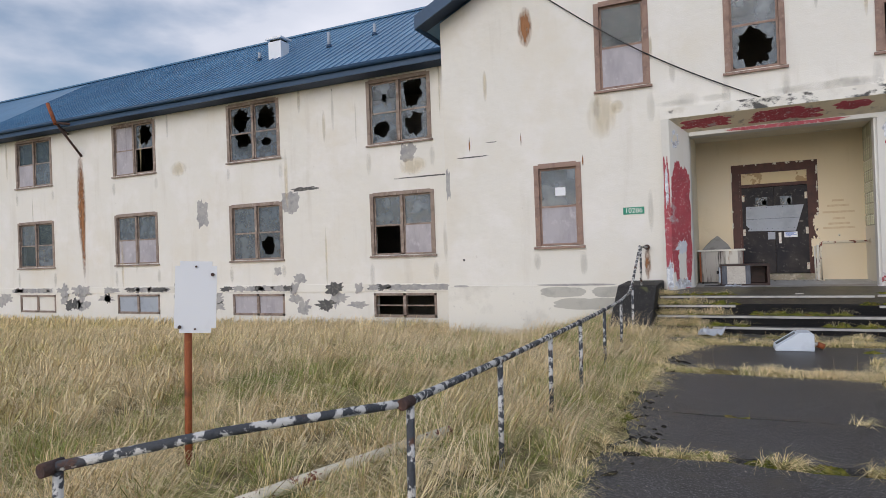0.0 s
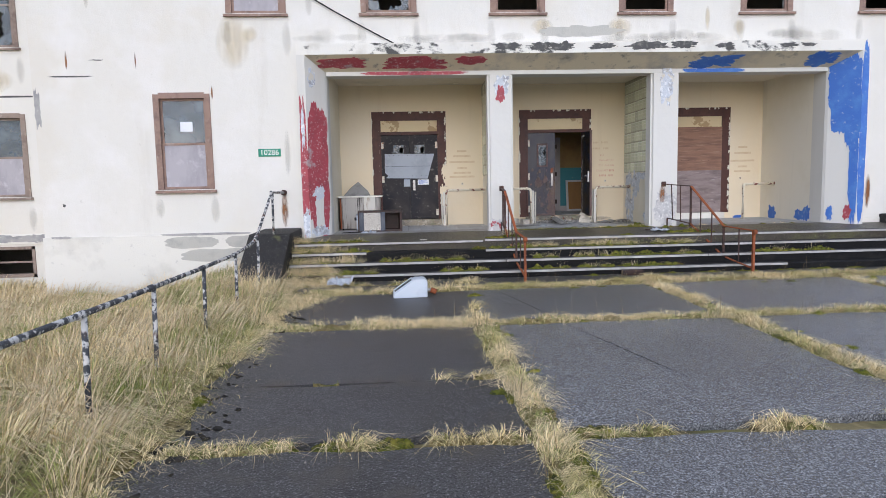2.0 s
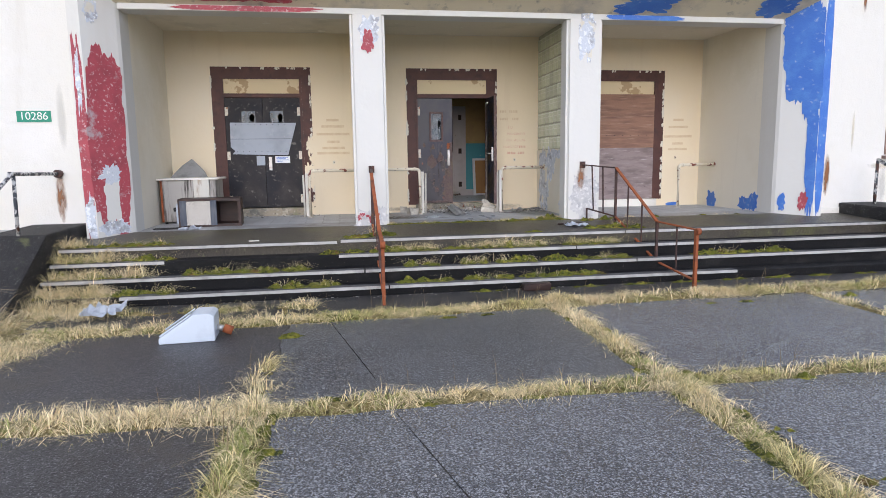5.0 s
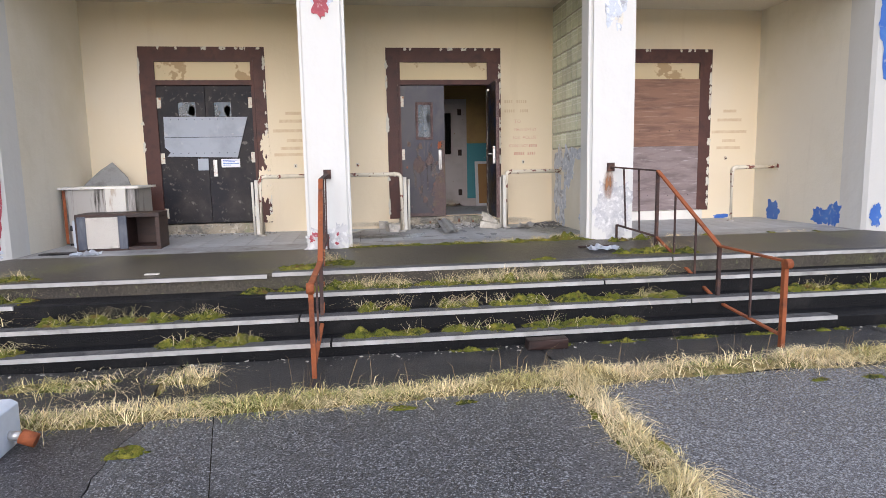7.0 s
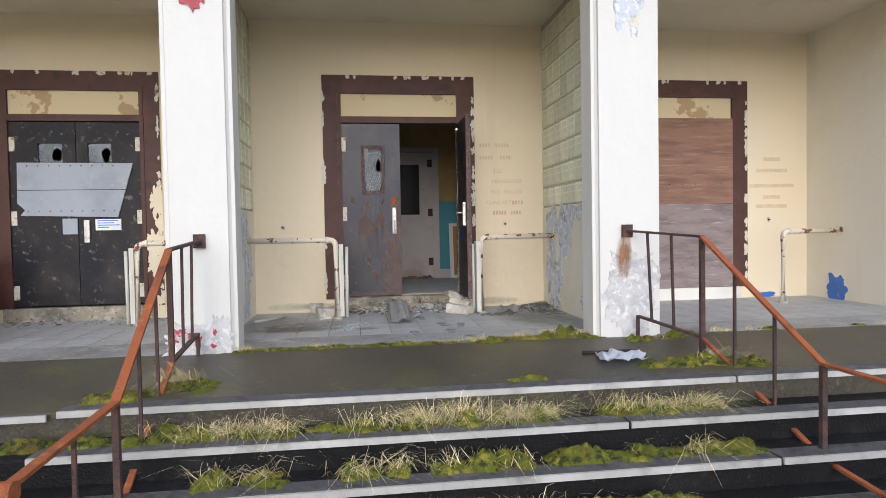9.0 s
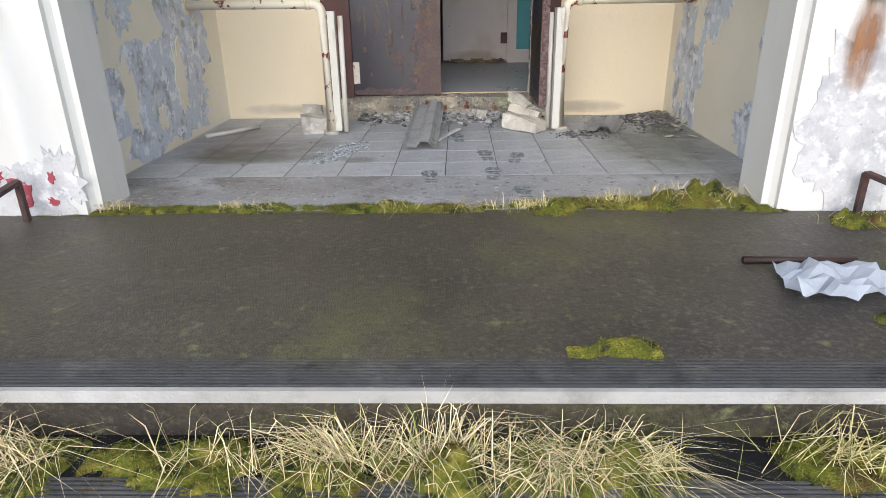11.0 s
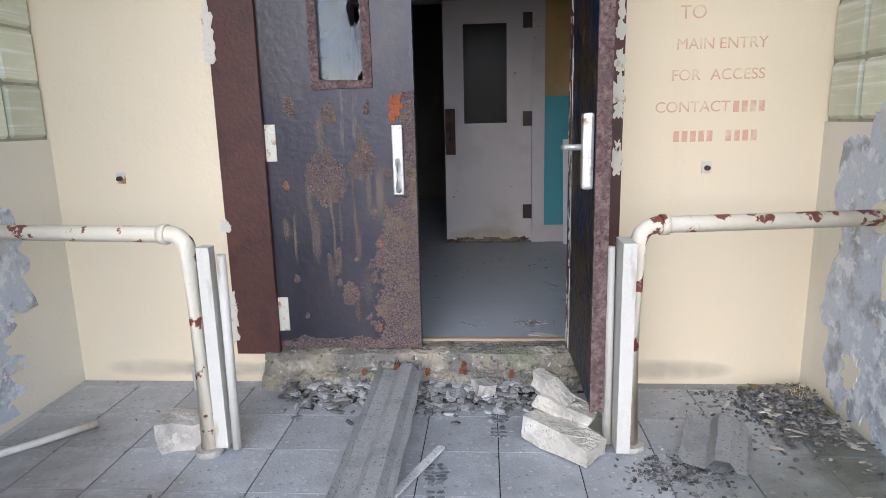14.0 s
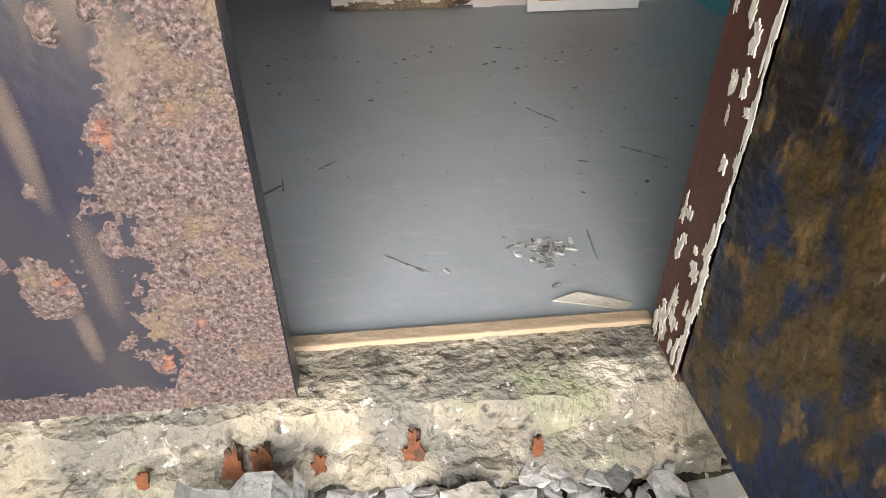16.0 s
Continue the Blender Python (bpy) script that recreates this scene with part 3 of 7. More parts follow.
def fading(name, colour, dark, strength, grain=9, lo=0.06, hi=0.42):
    """A run or stain that thins out towards its rim and breaks up with the grain of the wall."""
    m = mk(name, colour, [(dark, 5, 0.48, 0.7, RUN, 7)], 0.9, 0.0)
    n, l = m.node_tree.nodes, m.node_tree.links
    at, tc, nz, mu, rp = n.new("ShaderNodeAttribute"), n.new("ShaderNodeTexCoord"), n.new("ShaderNodeTexNoise"), n.new("ShaderNodeMath"), n.new("ShaderNodeMapRange")
    at.attribute_name = "fade"
    mp = n.new("ShaderNodeMapping")
    mp.inputs["Scale"].default_value = (1, 1, 0.25)
    nz.inputs["Scale"].default_value, nz.inputs["Detail"].default_value = grain, 7
    mu.operation = "MULTIPLY"
    rp.inputs[1].default_value, rp.inputs[2].default_value, rp.inputs[4].default_value = lo, hi, strength
    l.new(tc.outputs["Object"], mp.inputs[0])
    l.new(mp.outputs[0], nz.inputs["Vector"])
    l.new(at.outputs["Fac"], mu.inputs[0])
    l.new(nz.outputs["Fac"], mu.inputs[1])
    l.new(mu.outputs[0], rp.inputs[0])
    l.new(rp.outputs[0], n["Principled BSDF"].inputs["Alpha"])
    return m


F_RUST = fading("rust_run_paint", (0.34, 0.16, 0.07), (0.20, 0.08, 0.035), 0.9, 22, 0.14, 0.46)
F_OCHRE = fading("ochre_run_paint", (0.70, 0.58, 0.36), (0.55, 0.49, 0.40), 0.36)
F_GREY = fading("grey_run_paint", (0.52, 0.50, 0.45), (0.42, 0.40, 0.36), 0.22)
F_BROWN = fading("brown_damp_film", (0.20, 0.135, 0.085), (0.14, 0.10, 0.07), 0.24)
F_TANRUN = fading("tan_run", (0.26, 0.20, 0.15), (0.14, 0.10, 0.09), 0.5, 14, 0.15, 0.55)
F_GREEN = fading("algae_film", (0.20, 0.20, 0.12), (0.13, 0.13, 0.08), 0.36)


def stain(at, w, h, material, parent, u=(1, 0, 0), v=(0, 0, 1)):
    """A soft-edged run on a surface spanned by u and v."""
    u, v, at = Vector(u).normalized(), Vector(v).normalized(), Vector(at)
    laid[0] += 1
    at = at + u.cross(v) * (0.0012 + 0.0004 * (laid[0] % 11))
    bm = bmesh.new()
    rings = [[bm.verts.new(at)]]
    n = 20
    for r in (0.35, 0.7, 1.0):
        rings.append([bm.verts.new(at + u * (r * math.cos(2 * math.pi * i / n) * w / 2) + v * (r * math.sin(2 * math.pi * i / n) * h / 2)) for i in range(n)])
    for i in range(n):
        bm.faces.new((rings[0][0], rings[1][i], rings[1][(i + 1) % n]))
        for q in (1, 2):
            bm.faces.new((rings[q][i], rings[q + 1][i], rings[q + 1][(i + 1) % n], rings[q][(i + 1) % n]))
    ob = part("stain", bm, material, parent)
    at_ = ob.data.attributes.new("fade", "FLOAT", "POINT")
    at_.data.foreach_set("value", [1.0] + [0.85] * n + [0.45] * n + [0.0] * n)
    return ob

# ---- ground ----


def smooth(a):
    a = max(0.0, min(1.0, a))
    return a * a * (3 - 2 * a)


def ground_z(x, y):
    """The lawn's height: level beside the rail, falling towards the wing's basement windows; soil under the slabs."""
    lawn = 0.13 - 0.55 * smooth((y - 7.5) / 7.5) * smooth((-x - 1.6) / 3.0) - 0.15 * smooth((-x - 6) / 12)
    lawn += 0.05 * noise.noise((x * 0.5, y * 0.5, 0.3)) + 0.025 * noise.noise((x * 1.7, y * 1.7, 2.3))
    k = smooth((-0.5 - x) / 0.7) + smooth((x - 12.6) / 1.0)
    return lawn * min(1, k) + 0.0 * (1 - min(1, k))


bm = bmesh.new()
gx = [-2500, -600, -150, -70, -45] + [-34 + 0.75 * i for i in range(67)] + [18, 24, 40, 80, 200, 700, 2500]
gy = [-2500, -600, -120, -40, -16, -9] + [-5 + 0.75 * i for i in range(30)] + [19, 26, 45, 120, 600, 2500]
gv = {}
for i, x in enumerate(gx):
    for k, y in enumerate(gy):
        gv[i, k] = bm.verts.new((x, y, ground_z(x, y) - (0.5 if y > 17.2 else 0)))
for i in range(len(gx) - 1):
    for k in range(len(gy) - 1):
        f = bm.faces.new((gv[i, k], gv[i + 1, k], gv[i + 1, k + 1], gv[i, k + 1]))
        f.smooth = True
ground = tagged(part("ground", bm, M_SOIL), "soil and matted thatch under rough grass", "ground", kind="structure")

pavement = thing("pavement", "dark asphalt forecourt cracked into large slabs", "pavement", kind="structure")
bx("bedding", (-0.55, 13.5, -6, 12.97, -0.2, 0.015), M_SOIL, pavement)


def slab(x0, x1, y0, y1, seed, mat=M_ASPHALT):
    """An asphalt slab with ragged, rounded edges."""
    pts = []
    for ax, ay, bx_, by in ((x0, y0, x1, y0), (x1, y0, x1, y1), (x1, y1, x0, y1), (x0, y1, x0, y0)):
        n = max(2, int(math.hypot(bx_ - ax, by - ay) / 0.12))
        for i in range(n):
            t = i / n
            px, py = ax + (bx_ - ax) * t, ay + (by - ay) * t
            e = 0.07 * noise.noise((px * 1.3, py * 1.3, seed)) + 0.03 * noise.noise((px * 6, py * 6, seed))
            if ax == bx_:
                px += e + (0.3 * noise.noise((py * 0.9, 3, 1)) + 0.1 * noise.noise((py * 4, 3, 1)) if ax == x0 and x0 < 0 else 0)
            else:
                py += e
            pts.append((px, py, 0.0))
    bm = bmesh.new()
    prism(bm, pts, (0, 0, 0.07))
    return part("asphalt_slab", bm, mat, pavement)


XS = [(-0.58, 1.93), (2.20, 5.10), (5.36, 8.50), (8.72, 11.9), (12.1, 13.5)]
YS = [(-6.0, -1.6), (-1.45, 2.05), (2.2, 5.62), (5.84, 9.10), (9.40, 11.86), (11.88, 12.94)]
sd = 0
for a, b in XS:
    for c, d in YS:
        sd += 1
        # Sky sheen by slab tone: dull on the left, pale near and right.
        tar = M_DULLASPHALT if a < 0 else M_SHEENASPHALT if d < 9.2 or a > 5 else M_ASPHALT
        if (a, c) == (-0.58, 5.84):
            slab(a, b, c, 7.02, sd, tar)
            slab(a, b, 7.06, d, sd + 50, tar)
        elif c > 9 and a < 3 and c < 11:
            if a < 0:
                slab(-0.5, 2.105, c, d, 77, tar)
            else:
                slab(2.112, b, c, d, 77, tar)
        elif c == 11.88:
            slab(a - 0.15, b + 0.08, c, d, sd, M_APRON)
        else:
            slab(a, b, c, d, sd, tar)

for k, (x0, y0, x1, y1) in enumerate(((3.05, 9.05, 3.55, 6.9), (2.55, 11.75, 2.95, 9.75))):
    for q in range(9):
        t = (q + 0.5) / 9
        blotch("crack", (x0 + (x1 - x0) * t, y0 + (y1 - y0) * t, 0.0703), 0.006, abs(y1 - y0) / 8, M_SOILGAPS, pavement, q + 9 * k, u=(1, 0.2, 0), v=((x1 - x0) / (y1 - y0), 1, 0), rough=0.5, n=24, thick=0.0008)

# ---- stairs and landing ----
stairs = thing("stairs", "four broad black-painted concrete steps with worn metal nosings", "stairs", kind="structure")
NOSE = [(12.95, 0.19), (13.25, 0.36), (13.55, 0.53), (13.85, 0.70)]
XL, XR = -1.02, 11.65
for i, (y, z) in enumerate(NOSE):
    y1 = NOSE[i + 1][0] if i < 3 else 15.127
    bm = bmesh.new()
    zb = z + (0.0735 if i == 3 else 0.0)
    prism(bm, [(XL, y + 0.025, 0.0 if not i else NOSE[i - 1][1] - 0.02), (XL, y + 0.004, z - 0.012), (XL, y + 0.02, z - 0.002), (XL, y1 + 0.03, zb), (XL, y1 + 0.03, -0.1)], (XR - XL, 0, 0))
    part("landing" if i == 3 else "step", bm, M_PLAT if i == 3 else M_STEP, stairs)
SEGS = [[(0.0, 3.3), (3.32, 8.3)], [(-1.0, 3.0), (3.02, 6.9), (6.92, 11.6)], [(-1.0, 0.39), (2.67, 6.1), (6.12, 11.62)], [(-1.0, 2.65), (2.70, 7.0), (7.02, 11.64)]]
for (y, z), segs in zip(NOSE, SEGS):
    for k, (a, b) in enumerate(segs):
        bm = bmesh.new()
        dz, dy = (-0.012, -0.02) if (z == 0.70 and k == 0) else (0, 0)
        box(bm, a, b, y - 0.014 + dy, y + 0.004 + dy, z - 0.034 + dz, z + 0.004 + dz)
        nose = part("nosing", bm, M_NOSING, stairs, "pale metal nosing lip")
        bm = bmesh.new()
        prof = [(y + 0.004 + dy, z - 0.012 + dz)]
        for r in range(9):
            yr = y + 0.010 + dy + r * 0.016
            prof += [(yr, z - 0.001 + dz), (yr + 0.001, z + 0.006 + dz), (yr + 0.008, z + 0.006 + dz), (yr + 0.009, z - 0.001 + dz)]
        prof.append((y + 0.158 + dy, z - 0.012 + dz))
        prism(bm, [(a, p, q) for p, q in prof], (b - a, 0, 0))
        part("tread_plate", bm, M_TREADPLATE, nose, "dark ribbed tread plate")
for x0, x1 in ((-1.80, -1.03), (11.66, 12.45)):
    bm = bmesh.new()
    prism(bm, [(x0, 12.35, -0.3), (x0, 12.35, 0.14), (x0, 13.62, 0.93), (x0, 14.98, 0.95), (x0, 14.98, -0.3)], (x1 - x0, 0, 0))
    bevel(bm, 0.03, 2)
    part("cheek_wall", bm, M_CHEEK, stairs, "sloping black-tarred concrete side block")

# ---- porch shell ----
FX0, FX1, FY, FZ = -0.95, 11.06, 14.68, 4.65
PX0, PX1, PYB, PZ = -0.42, 10.46, 17.60, 0.775
DOORS = [1.30, 5.01, 8.67]
DW, DH0, DH1, DF1 = 0.735, 0.885, 3.06, 3.43
porch_floor = tagged(bx("porch_floor", (FX0 + 0.02, FX1 - 0.02, 15.14, PYB + 0.05, 0.3, 0.768), M_PORCHFLOOR), "worn grey concrete porch floor scored into squares", "floor", kind="structure")
wall_back = tagged(part("wall_back", holed(PX0 - 0.3, PX1 + 0.3, 0.3, 4.5, PYB, PYB + 0.16, [(c - DW, c + DW, DH0, DF1) for c in DOORS]), M_PORCH), "cream-yellow painted porch wall with faded stencilling", "wall", kind="structure")
ceiling = tagged(bx("ceiling", (PX0 - 0.3, PX1 + 0.3, 15.3, PYB + 0.16, 4.26, 4.5), M_CEIL), "stained peeling porch ceiling", "ceiling", kind="structure")
for nm, x0, x1 in (("wall_porch_west", PX0 - 0.3, PX0), ("wall_porch_east", PX1, PX1 + 0.3)):
    tagged(bx(nm, (x0, x1, 15.6, PYB, 0.6, 4.26), M_PALE), "pale cream rendered porch side wall", "wall", kind="structure")
# the splayed surround
portal = thing("portal", "white-rendered splayed entrance surround with peeling red and blue paint", "portal", kind="structure")
IY = 15.13
bm = bmesh.new()
prism(bm, [(FX0, FY, 0.60), (FX0 + 0.16, FY, 0.60), (PX0 - 0.03, IY, 0.60), (PX0, IY + 0.06, 0.60), (PX0, 15.6, 0.60), (FX0, 15.6, 0.60)], (0, 0, 3.83))
part("jamb_west", bm, M_WHITE, portal)
bm = bmesh.new()
prism(bm, [(FX1, FY, 0.60), (FX1 - 0.16, FY, 0.60), (PX1 + 0.03, IY, 0.60), (PX1, IY + 0.06, 0.60), (PX1, 15.6, 0.60), (FX1, 15.6, 0.60)], (0, 0, 3.83))
part("jamb_east", bm, M_WHITE, portal)
bm = bmesh.new()
prism(bm, [(FX0, FY, 4.43), (FX0, FY, FZ), (FX0, 15.0, FZ + 0.03), (FX0, 15.0, 4.43)], (FX1 - FX0, 0, 0))
part("canopy_edge", bm, M_CANOPY, portal, "white concrete canopy edge flaking to black")
bm = bmesh.new()
prism(bm, [(FX0 + 0.003, FY + 0.002, 4.429), (FX0 + 0.003, 15.6, 4.429), (FX0 + 0.003, 15.6, 4.17), (FX0 + 0.003, IY - 0.005, 4.17)], (FX1 - FX0 - 0.006, 0, 0))
part("soffit", bm, M_SOFFIT, portal, "sloping canopy underside with mould")
bx("lintel", (PX0, PX1, IY, 15.5, 4.08, 4.17), M_WHITE, portal, "", 0.01)

PILX = [(2.955, 3.50), (6.51, 7.13)]
for a, b in PILX:
    p = thing("pillar", "square white-painted concrete pillar, worn at its foot", "pillar", "porch pillars", "structure")
    bm = bmesh.new()
    box(bm, a, b, IY - 0.012, 15.46, 0.70, 4.082)
    bmesh.ops.bevel(bm, geom=[e for e in bm.edges if abs(e.verts[0].co.z - e.verts[1].co.z) > 1], offset=0.05, segments=3, affect="EDGES")
    part("shaft", bm, M_WHITE, p)
    blotch("flake", ((a + b) / 2 + 0.03, IY - 0.013, 3.86), 0.3, 0.42 if a < 5 else 0.85, M_BLUEGREY, p, a)
    if a < 5:
        blotch("flake", (a + 0.28, IY - 0.018, 3.68), 0.17, 0.34, M_RED, p, 4)
        blotch("flake", (a + 0.20, IY - 0.013, 0.88), 0.42, 0.26, M_BAREGREY, p, 6, rough=0.4, n=70)
        blotch("flake", (a + 0.40, IY - 0.013, 0.95), 0.20, 0.24, M_BAREGREY, p, 9, rough=0.5)
        for k, (dx, z, w, h) in enumerate(((0.10, 0.95, 0.09, 0.06), (0.24, 0.87, 0.05, 0.09), (0.37, 0.95, 0.03, 0.05), (0.36, 0.84, 0.05, 0.03), (0.06, 0.90, 0.05, 0.07), (0.19, 0.93, 0.06, 0.04))):
            blotch("red_fleck", (a + dx, IY - 0.018, z), w, h, M_RED, p, k * 2.1 + 3, rough=0.7, n=26)
    else:
        blotch("flake", (a + 0.33, IY - 0.013, 1.12), 0.46, 0.74, M_BAREGREY, p, 16, rough=0.4, n=80)
        stain((a + 0.26, IY - 0.019, 1.48), 0.2, 0.5, F_RUST, p)

# side walls of the middle bay, rendered below and glass block above
GB_H, GB_Z0 = 0.245, 1.99
for k, (a, b) in enumerate(((3.14, 3.26), (6.80, 6.92))):
    w = tagged(bx("wall_block_%d" % (k + 1), (a, b, 15.4, PYB, 0.6, GB_Z0), M_PALE), "pale rendered dado under a glass block screen, peeling blue-grey", "wall", kind="structure")
    bx("mortar", (a + 0.014, b - 0.014, 15.4, PYB, GB_Z0, 4.26), M_MORTAR, w)
    bmb = bmesh.new()
    box(bmb, -0.06, 0.06, -0.114, 0.114, -0.1155, 0.1155)
    bevel(bmb, 0.014, 1)
    first = part("glass_block", bmb, M_BLOCK, w)
    for r in range(9):
        for c in range(9):
            o = first if r + c == 0 else first.copy()
            if o is not first:
                scene.collection.objects.link(o)
            o.location = ((a + b) / 2, 15.455 + 0.238 * c + 0.12, GB_Z0 + GB_H * (r + 0.5) + 0.005)
    s = 1 if k == 0 else -1
    fx = b + 0.001 if k == 0 else a - 0.001
    patches = ((16.45, 1.12, 1.5, 0.66, 0.3), (16.95, 1.5, 0.62, 0.8, 0.4), (16.1, 1.72, 0.3, 0.34, 0.5), (15.8, 1.68, 0.16, 0.3, 0.4), (16.5, 1.86, 0.35, 0.16, 0.4)) if k == 0 else ((17.15, 1.38, 0.55, 1.16, 0.3), (16.72, 1.72, 0.42, 0.5, 0.45), (15.85, 1.6, 0.34, 0.72, 0.35), (15.98, 0.95, 0.44, 0.3, 0.4), (16.4, 1.9, 0.5, 0.16, 0.4))
    for j, (yy, zz, ww, hh, rg) in enumerate(patches):
        blotch("peeled_patch", (fx, yy, zz), ww, hh, M_BLUEGREY, w, 3.3 * j + k + 1, u=(0, s, 0), rough=rg, n=110)
    for j, (yy, zz, ww, hh) in enumerate(((16.05, 1.18, 0.14, 0.36), (16.75, 1.2, 0.14, 0.42), (16.4, 1.0, 0.1, 0.16)) if k == 0 else ((17.0, 1.5, 0.14, 0.3), (17.2, 1.0, 0.1, 0.14))):
        blotch("paint_island", (fx + 0.006 * s, yy, zz), ww, hh, M_PALE, w, 5.3 * j + k + 2, u=(0, s, 0), rough=0.5, n=50)

# ---- facade of the main block ----
UP = [(-2.33, -1.19), (0.38, 1.46), (3.05, 4.13), (5.76, 6.87), (8.39, 9.48), (11.03, 12.12)]
UZ0, UZ1 = 5.32, 7.30
LOW = [(-3.88, -2.80), (12.55, 13.65)]
LZ0, LZ1 = 1.80, 3.73
FYW = 14.98
XW0, XW1 = -6.25, 16.3
holes = [(a, b, UZ0, UZ1) for a, b in UP] + [(a, b, LZ0, LZ1) for a, b in LOW]
bmw = holed(XW0, XW1, 0.87, 7.6, FYW, FYW + 0.32, holes + [(FX0 + 0.02, FX1 - 0.02, 0.87, 4.45)])
wall_front = tagged(part("wall_front", bmw, M_WALL), "cream rendered two-storey front wall, stained and cracked", "wall", kind="structure")
bm = bmesh.new()
AP = (XW0 + XW1) / 2
prism(bm, [(XW0, FYW, 7.6), (XW1, FYW, 7.6), (AP, FYW, 7.6 + (AP - XW0) * 0.48)], (0, 0.32, 0))
tagged(part("wall_gable", bm, M_WALL), "cream rendered gable above the front wall", "wall", kind="structure")
tagged(bx("wall_side", (XW0, XW0 + 0.3, FYW + 0.32, 26, -0.6, 7.6), M_WALL), "cream rendered side wall of the entrance block", "wall", kind="structure")
tagged(bx("wall_side_east", (XW1 - 0.3, XW1, FYW + 0.32, 26, -0.6, 7.6), M_WALL), "cream rendered far side wall", "wall", kind="structure")
for i, (a, b) in enumerate(((XW0 - 0.03, FX0 + 0.3), (FX1 - 0.3, XW1 + 0.03))):
    tagged(bx("plinth_%d" % (i + 1), (a, b, FYW - 0.035, FYW + 0.3, -0.7, 0.868), M_PLINTH, bev=0.012), "whitewashed plinth with patched grey blocks", "plinth", kind="structure")

# ---- the wing ----
WY = 16.91
WIN = [(-9.70, -7.56), (-15.40, -13.16), (-21.25, -18.98), (-27.35, -25.0), (-33.2, -30.9)]
bmw = holed(-46, XW0 + 0.002, -0.7, 7.5, WY, WY + 0.32, [(a, b, z0, z1) for a, b in WIN for z0, z1 in ((1.71, 3.60), (5.11, 7.06), (-0.18, 0.55))])
wall_wing = tagged(part("wall_wing", bmw, M_WALL), "cream rendered wing wall with rust runs and flaking base", "wall", kind="structure")
tagged(bx("wing_base", (-46, XW0 - 0.04, WY - 0.028, WY + 0.002, 0.60, 0.84), M_PLINTH, bev=0.008), "projecting band above the basement windows", "plinth", kind="structure")

# roofs
roof = thing("wing_roof", "long blue ribbed metal roof with a dark eave", "roof", kind="structure")
EY, EZ, RY, RZ = 16.32, 7.45, 22.5, 11.32
bm = bmesh.new()
prism(bm, [(-46, EY, EZ), (-46, RY, RZ), (-46, RY, RZ - 0.12), (-46, EY, EZ - 0.08)], (46 + XW0 - 0.2, 0, 0))
part("sheet", bm, M_ROOF, roof)
sl = Vector((0, RY - EY, RZ - EZ)).normalized()
bm = bmesh.new()
x = -46
while x < XW0 - 0.3:
    prism(bm, [(x, EY, EZ), (x + 0.05, EY, EZ), (x + 0.04, EY, EZ + 0.035), (x + 0.01, EY, EZ + 0.035)], (0, RY - EY, RZ - EZ)) if x > -30 else box(bm, x, x + 0.05, EY, EY + 0.01, EZ, EZ + 0.03)
    x += 0.31
part("ribs", bm, M_ROOF, roof)
bx("fascia", (-46, XW0 - 0.2, EY - 0.03, EY, EZ - 0.30, EZ + 0.03), M_FASCIA, roof)
bm = bmesh.new()
tube(bm, [(-46, EY - 0.09, EZ - 0.06), (XW0 - 0.2, EY - 0.09, EZ - 0.06)], 0.075, 8)
part("gutter", bm, M_FASCIA, roof)
bx("eave_soffit", (-46, XW0 - 0.2, EY, WY, EZ - 0.30, EZ - 0.27), M_SOFFITBLUE, roof)
bx("ridge_cap", (-46, XW0 - 0.2, RY - 0.12, RY + 0.12, RZ - 0.02, RZ + 0.05), M_ROOF, roof)

mroof = thing("gable_roof", "blue metal roof over the entrance block", "roof", kind="structure")
for s in (-1, 1):
    xe = XW0 - 0.42 if s < 0 else XW1 + 0.42
    ze = 7.6 + (-0.42) * 0.48
    apz = 7.6 + (AP - XW0) * 0.48
    bm = bmesh.new()
    prism(bm, [(xe, 14.42, ze + 0.10), (AP, 14.42, apz + 0.10), (AP, 14.42, apz + 0.25), (xe, 14.42, ze + 0.27)], (0, 14, 0))
    part("sheet", bm, M_ROOF, mroof)
    bm = bmesh.new()
    prism(bm, [(xe, 14.38, ze - 0.04), (AP, 14.38, apz - 0.04), (AP, 14.38, apz + 0.28), (xe, 14.38, ze + 0.30)], (0, 0.04, 0))
    part("barge_board", bm, M_FASCIA, mroof)
    bx("eave_board", (min(xe, xe - 0.03 * s * -1), max(xe, xe - 0.03 * s * -1), 14.42, 28, ze - 0.04, ze + 0.2), M_FASCIA, mroof)
    bm = bmesh.new()
    prism(bm, [(xe, 14.42, ze + 0.06), (AP, 14.42, apz + 0.06), (AP, 14.42, apz + 0.1), (xe, 14.42, ze + 0.1)], (0, 0.58, 0))
    part("verge_soffit", bm, M_SOFFITBLUE, mroof)

# added shell behind the windows, closed and painted dark to deepen its shade
shell = thing("inner_shell", "added dark shell closing off the rooms behind the windows", "wall", kind="structure")
bx("partition", (-46, XW0, WY + 3.2, WY + 3.3, -0.7, 7.5), M_ROOMSHADE, shell)
bx("floor_slab", (-46, XW0, WY + 0.32, WY + 3.2, 0.84, 0.95), M_ROOMSHADE, shell)
bx("floor_slab", (-46, XW0, WY + 0.32, WY + 3.2, 4.2, 4.35), M_ROOMSHADE, shell)
bx("floor_slab", (-46, XW0, WY + 0.32, WY + 3.2, 7.35, 7.5), M_ROOMSHADE, shell)
bx("floor_slab", (XW0 + 0.3, XW1 - 0.3, FYW + 0.32, 24, 4.52, 4.62), M_ROOMSHADE, shell)
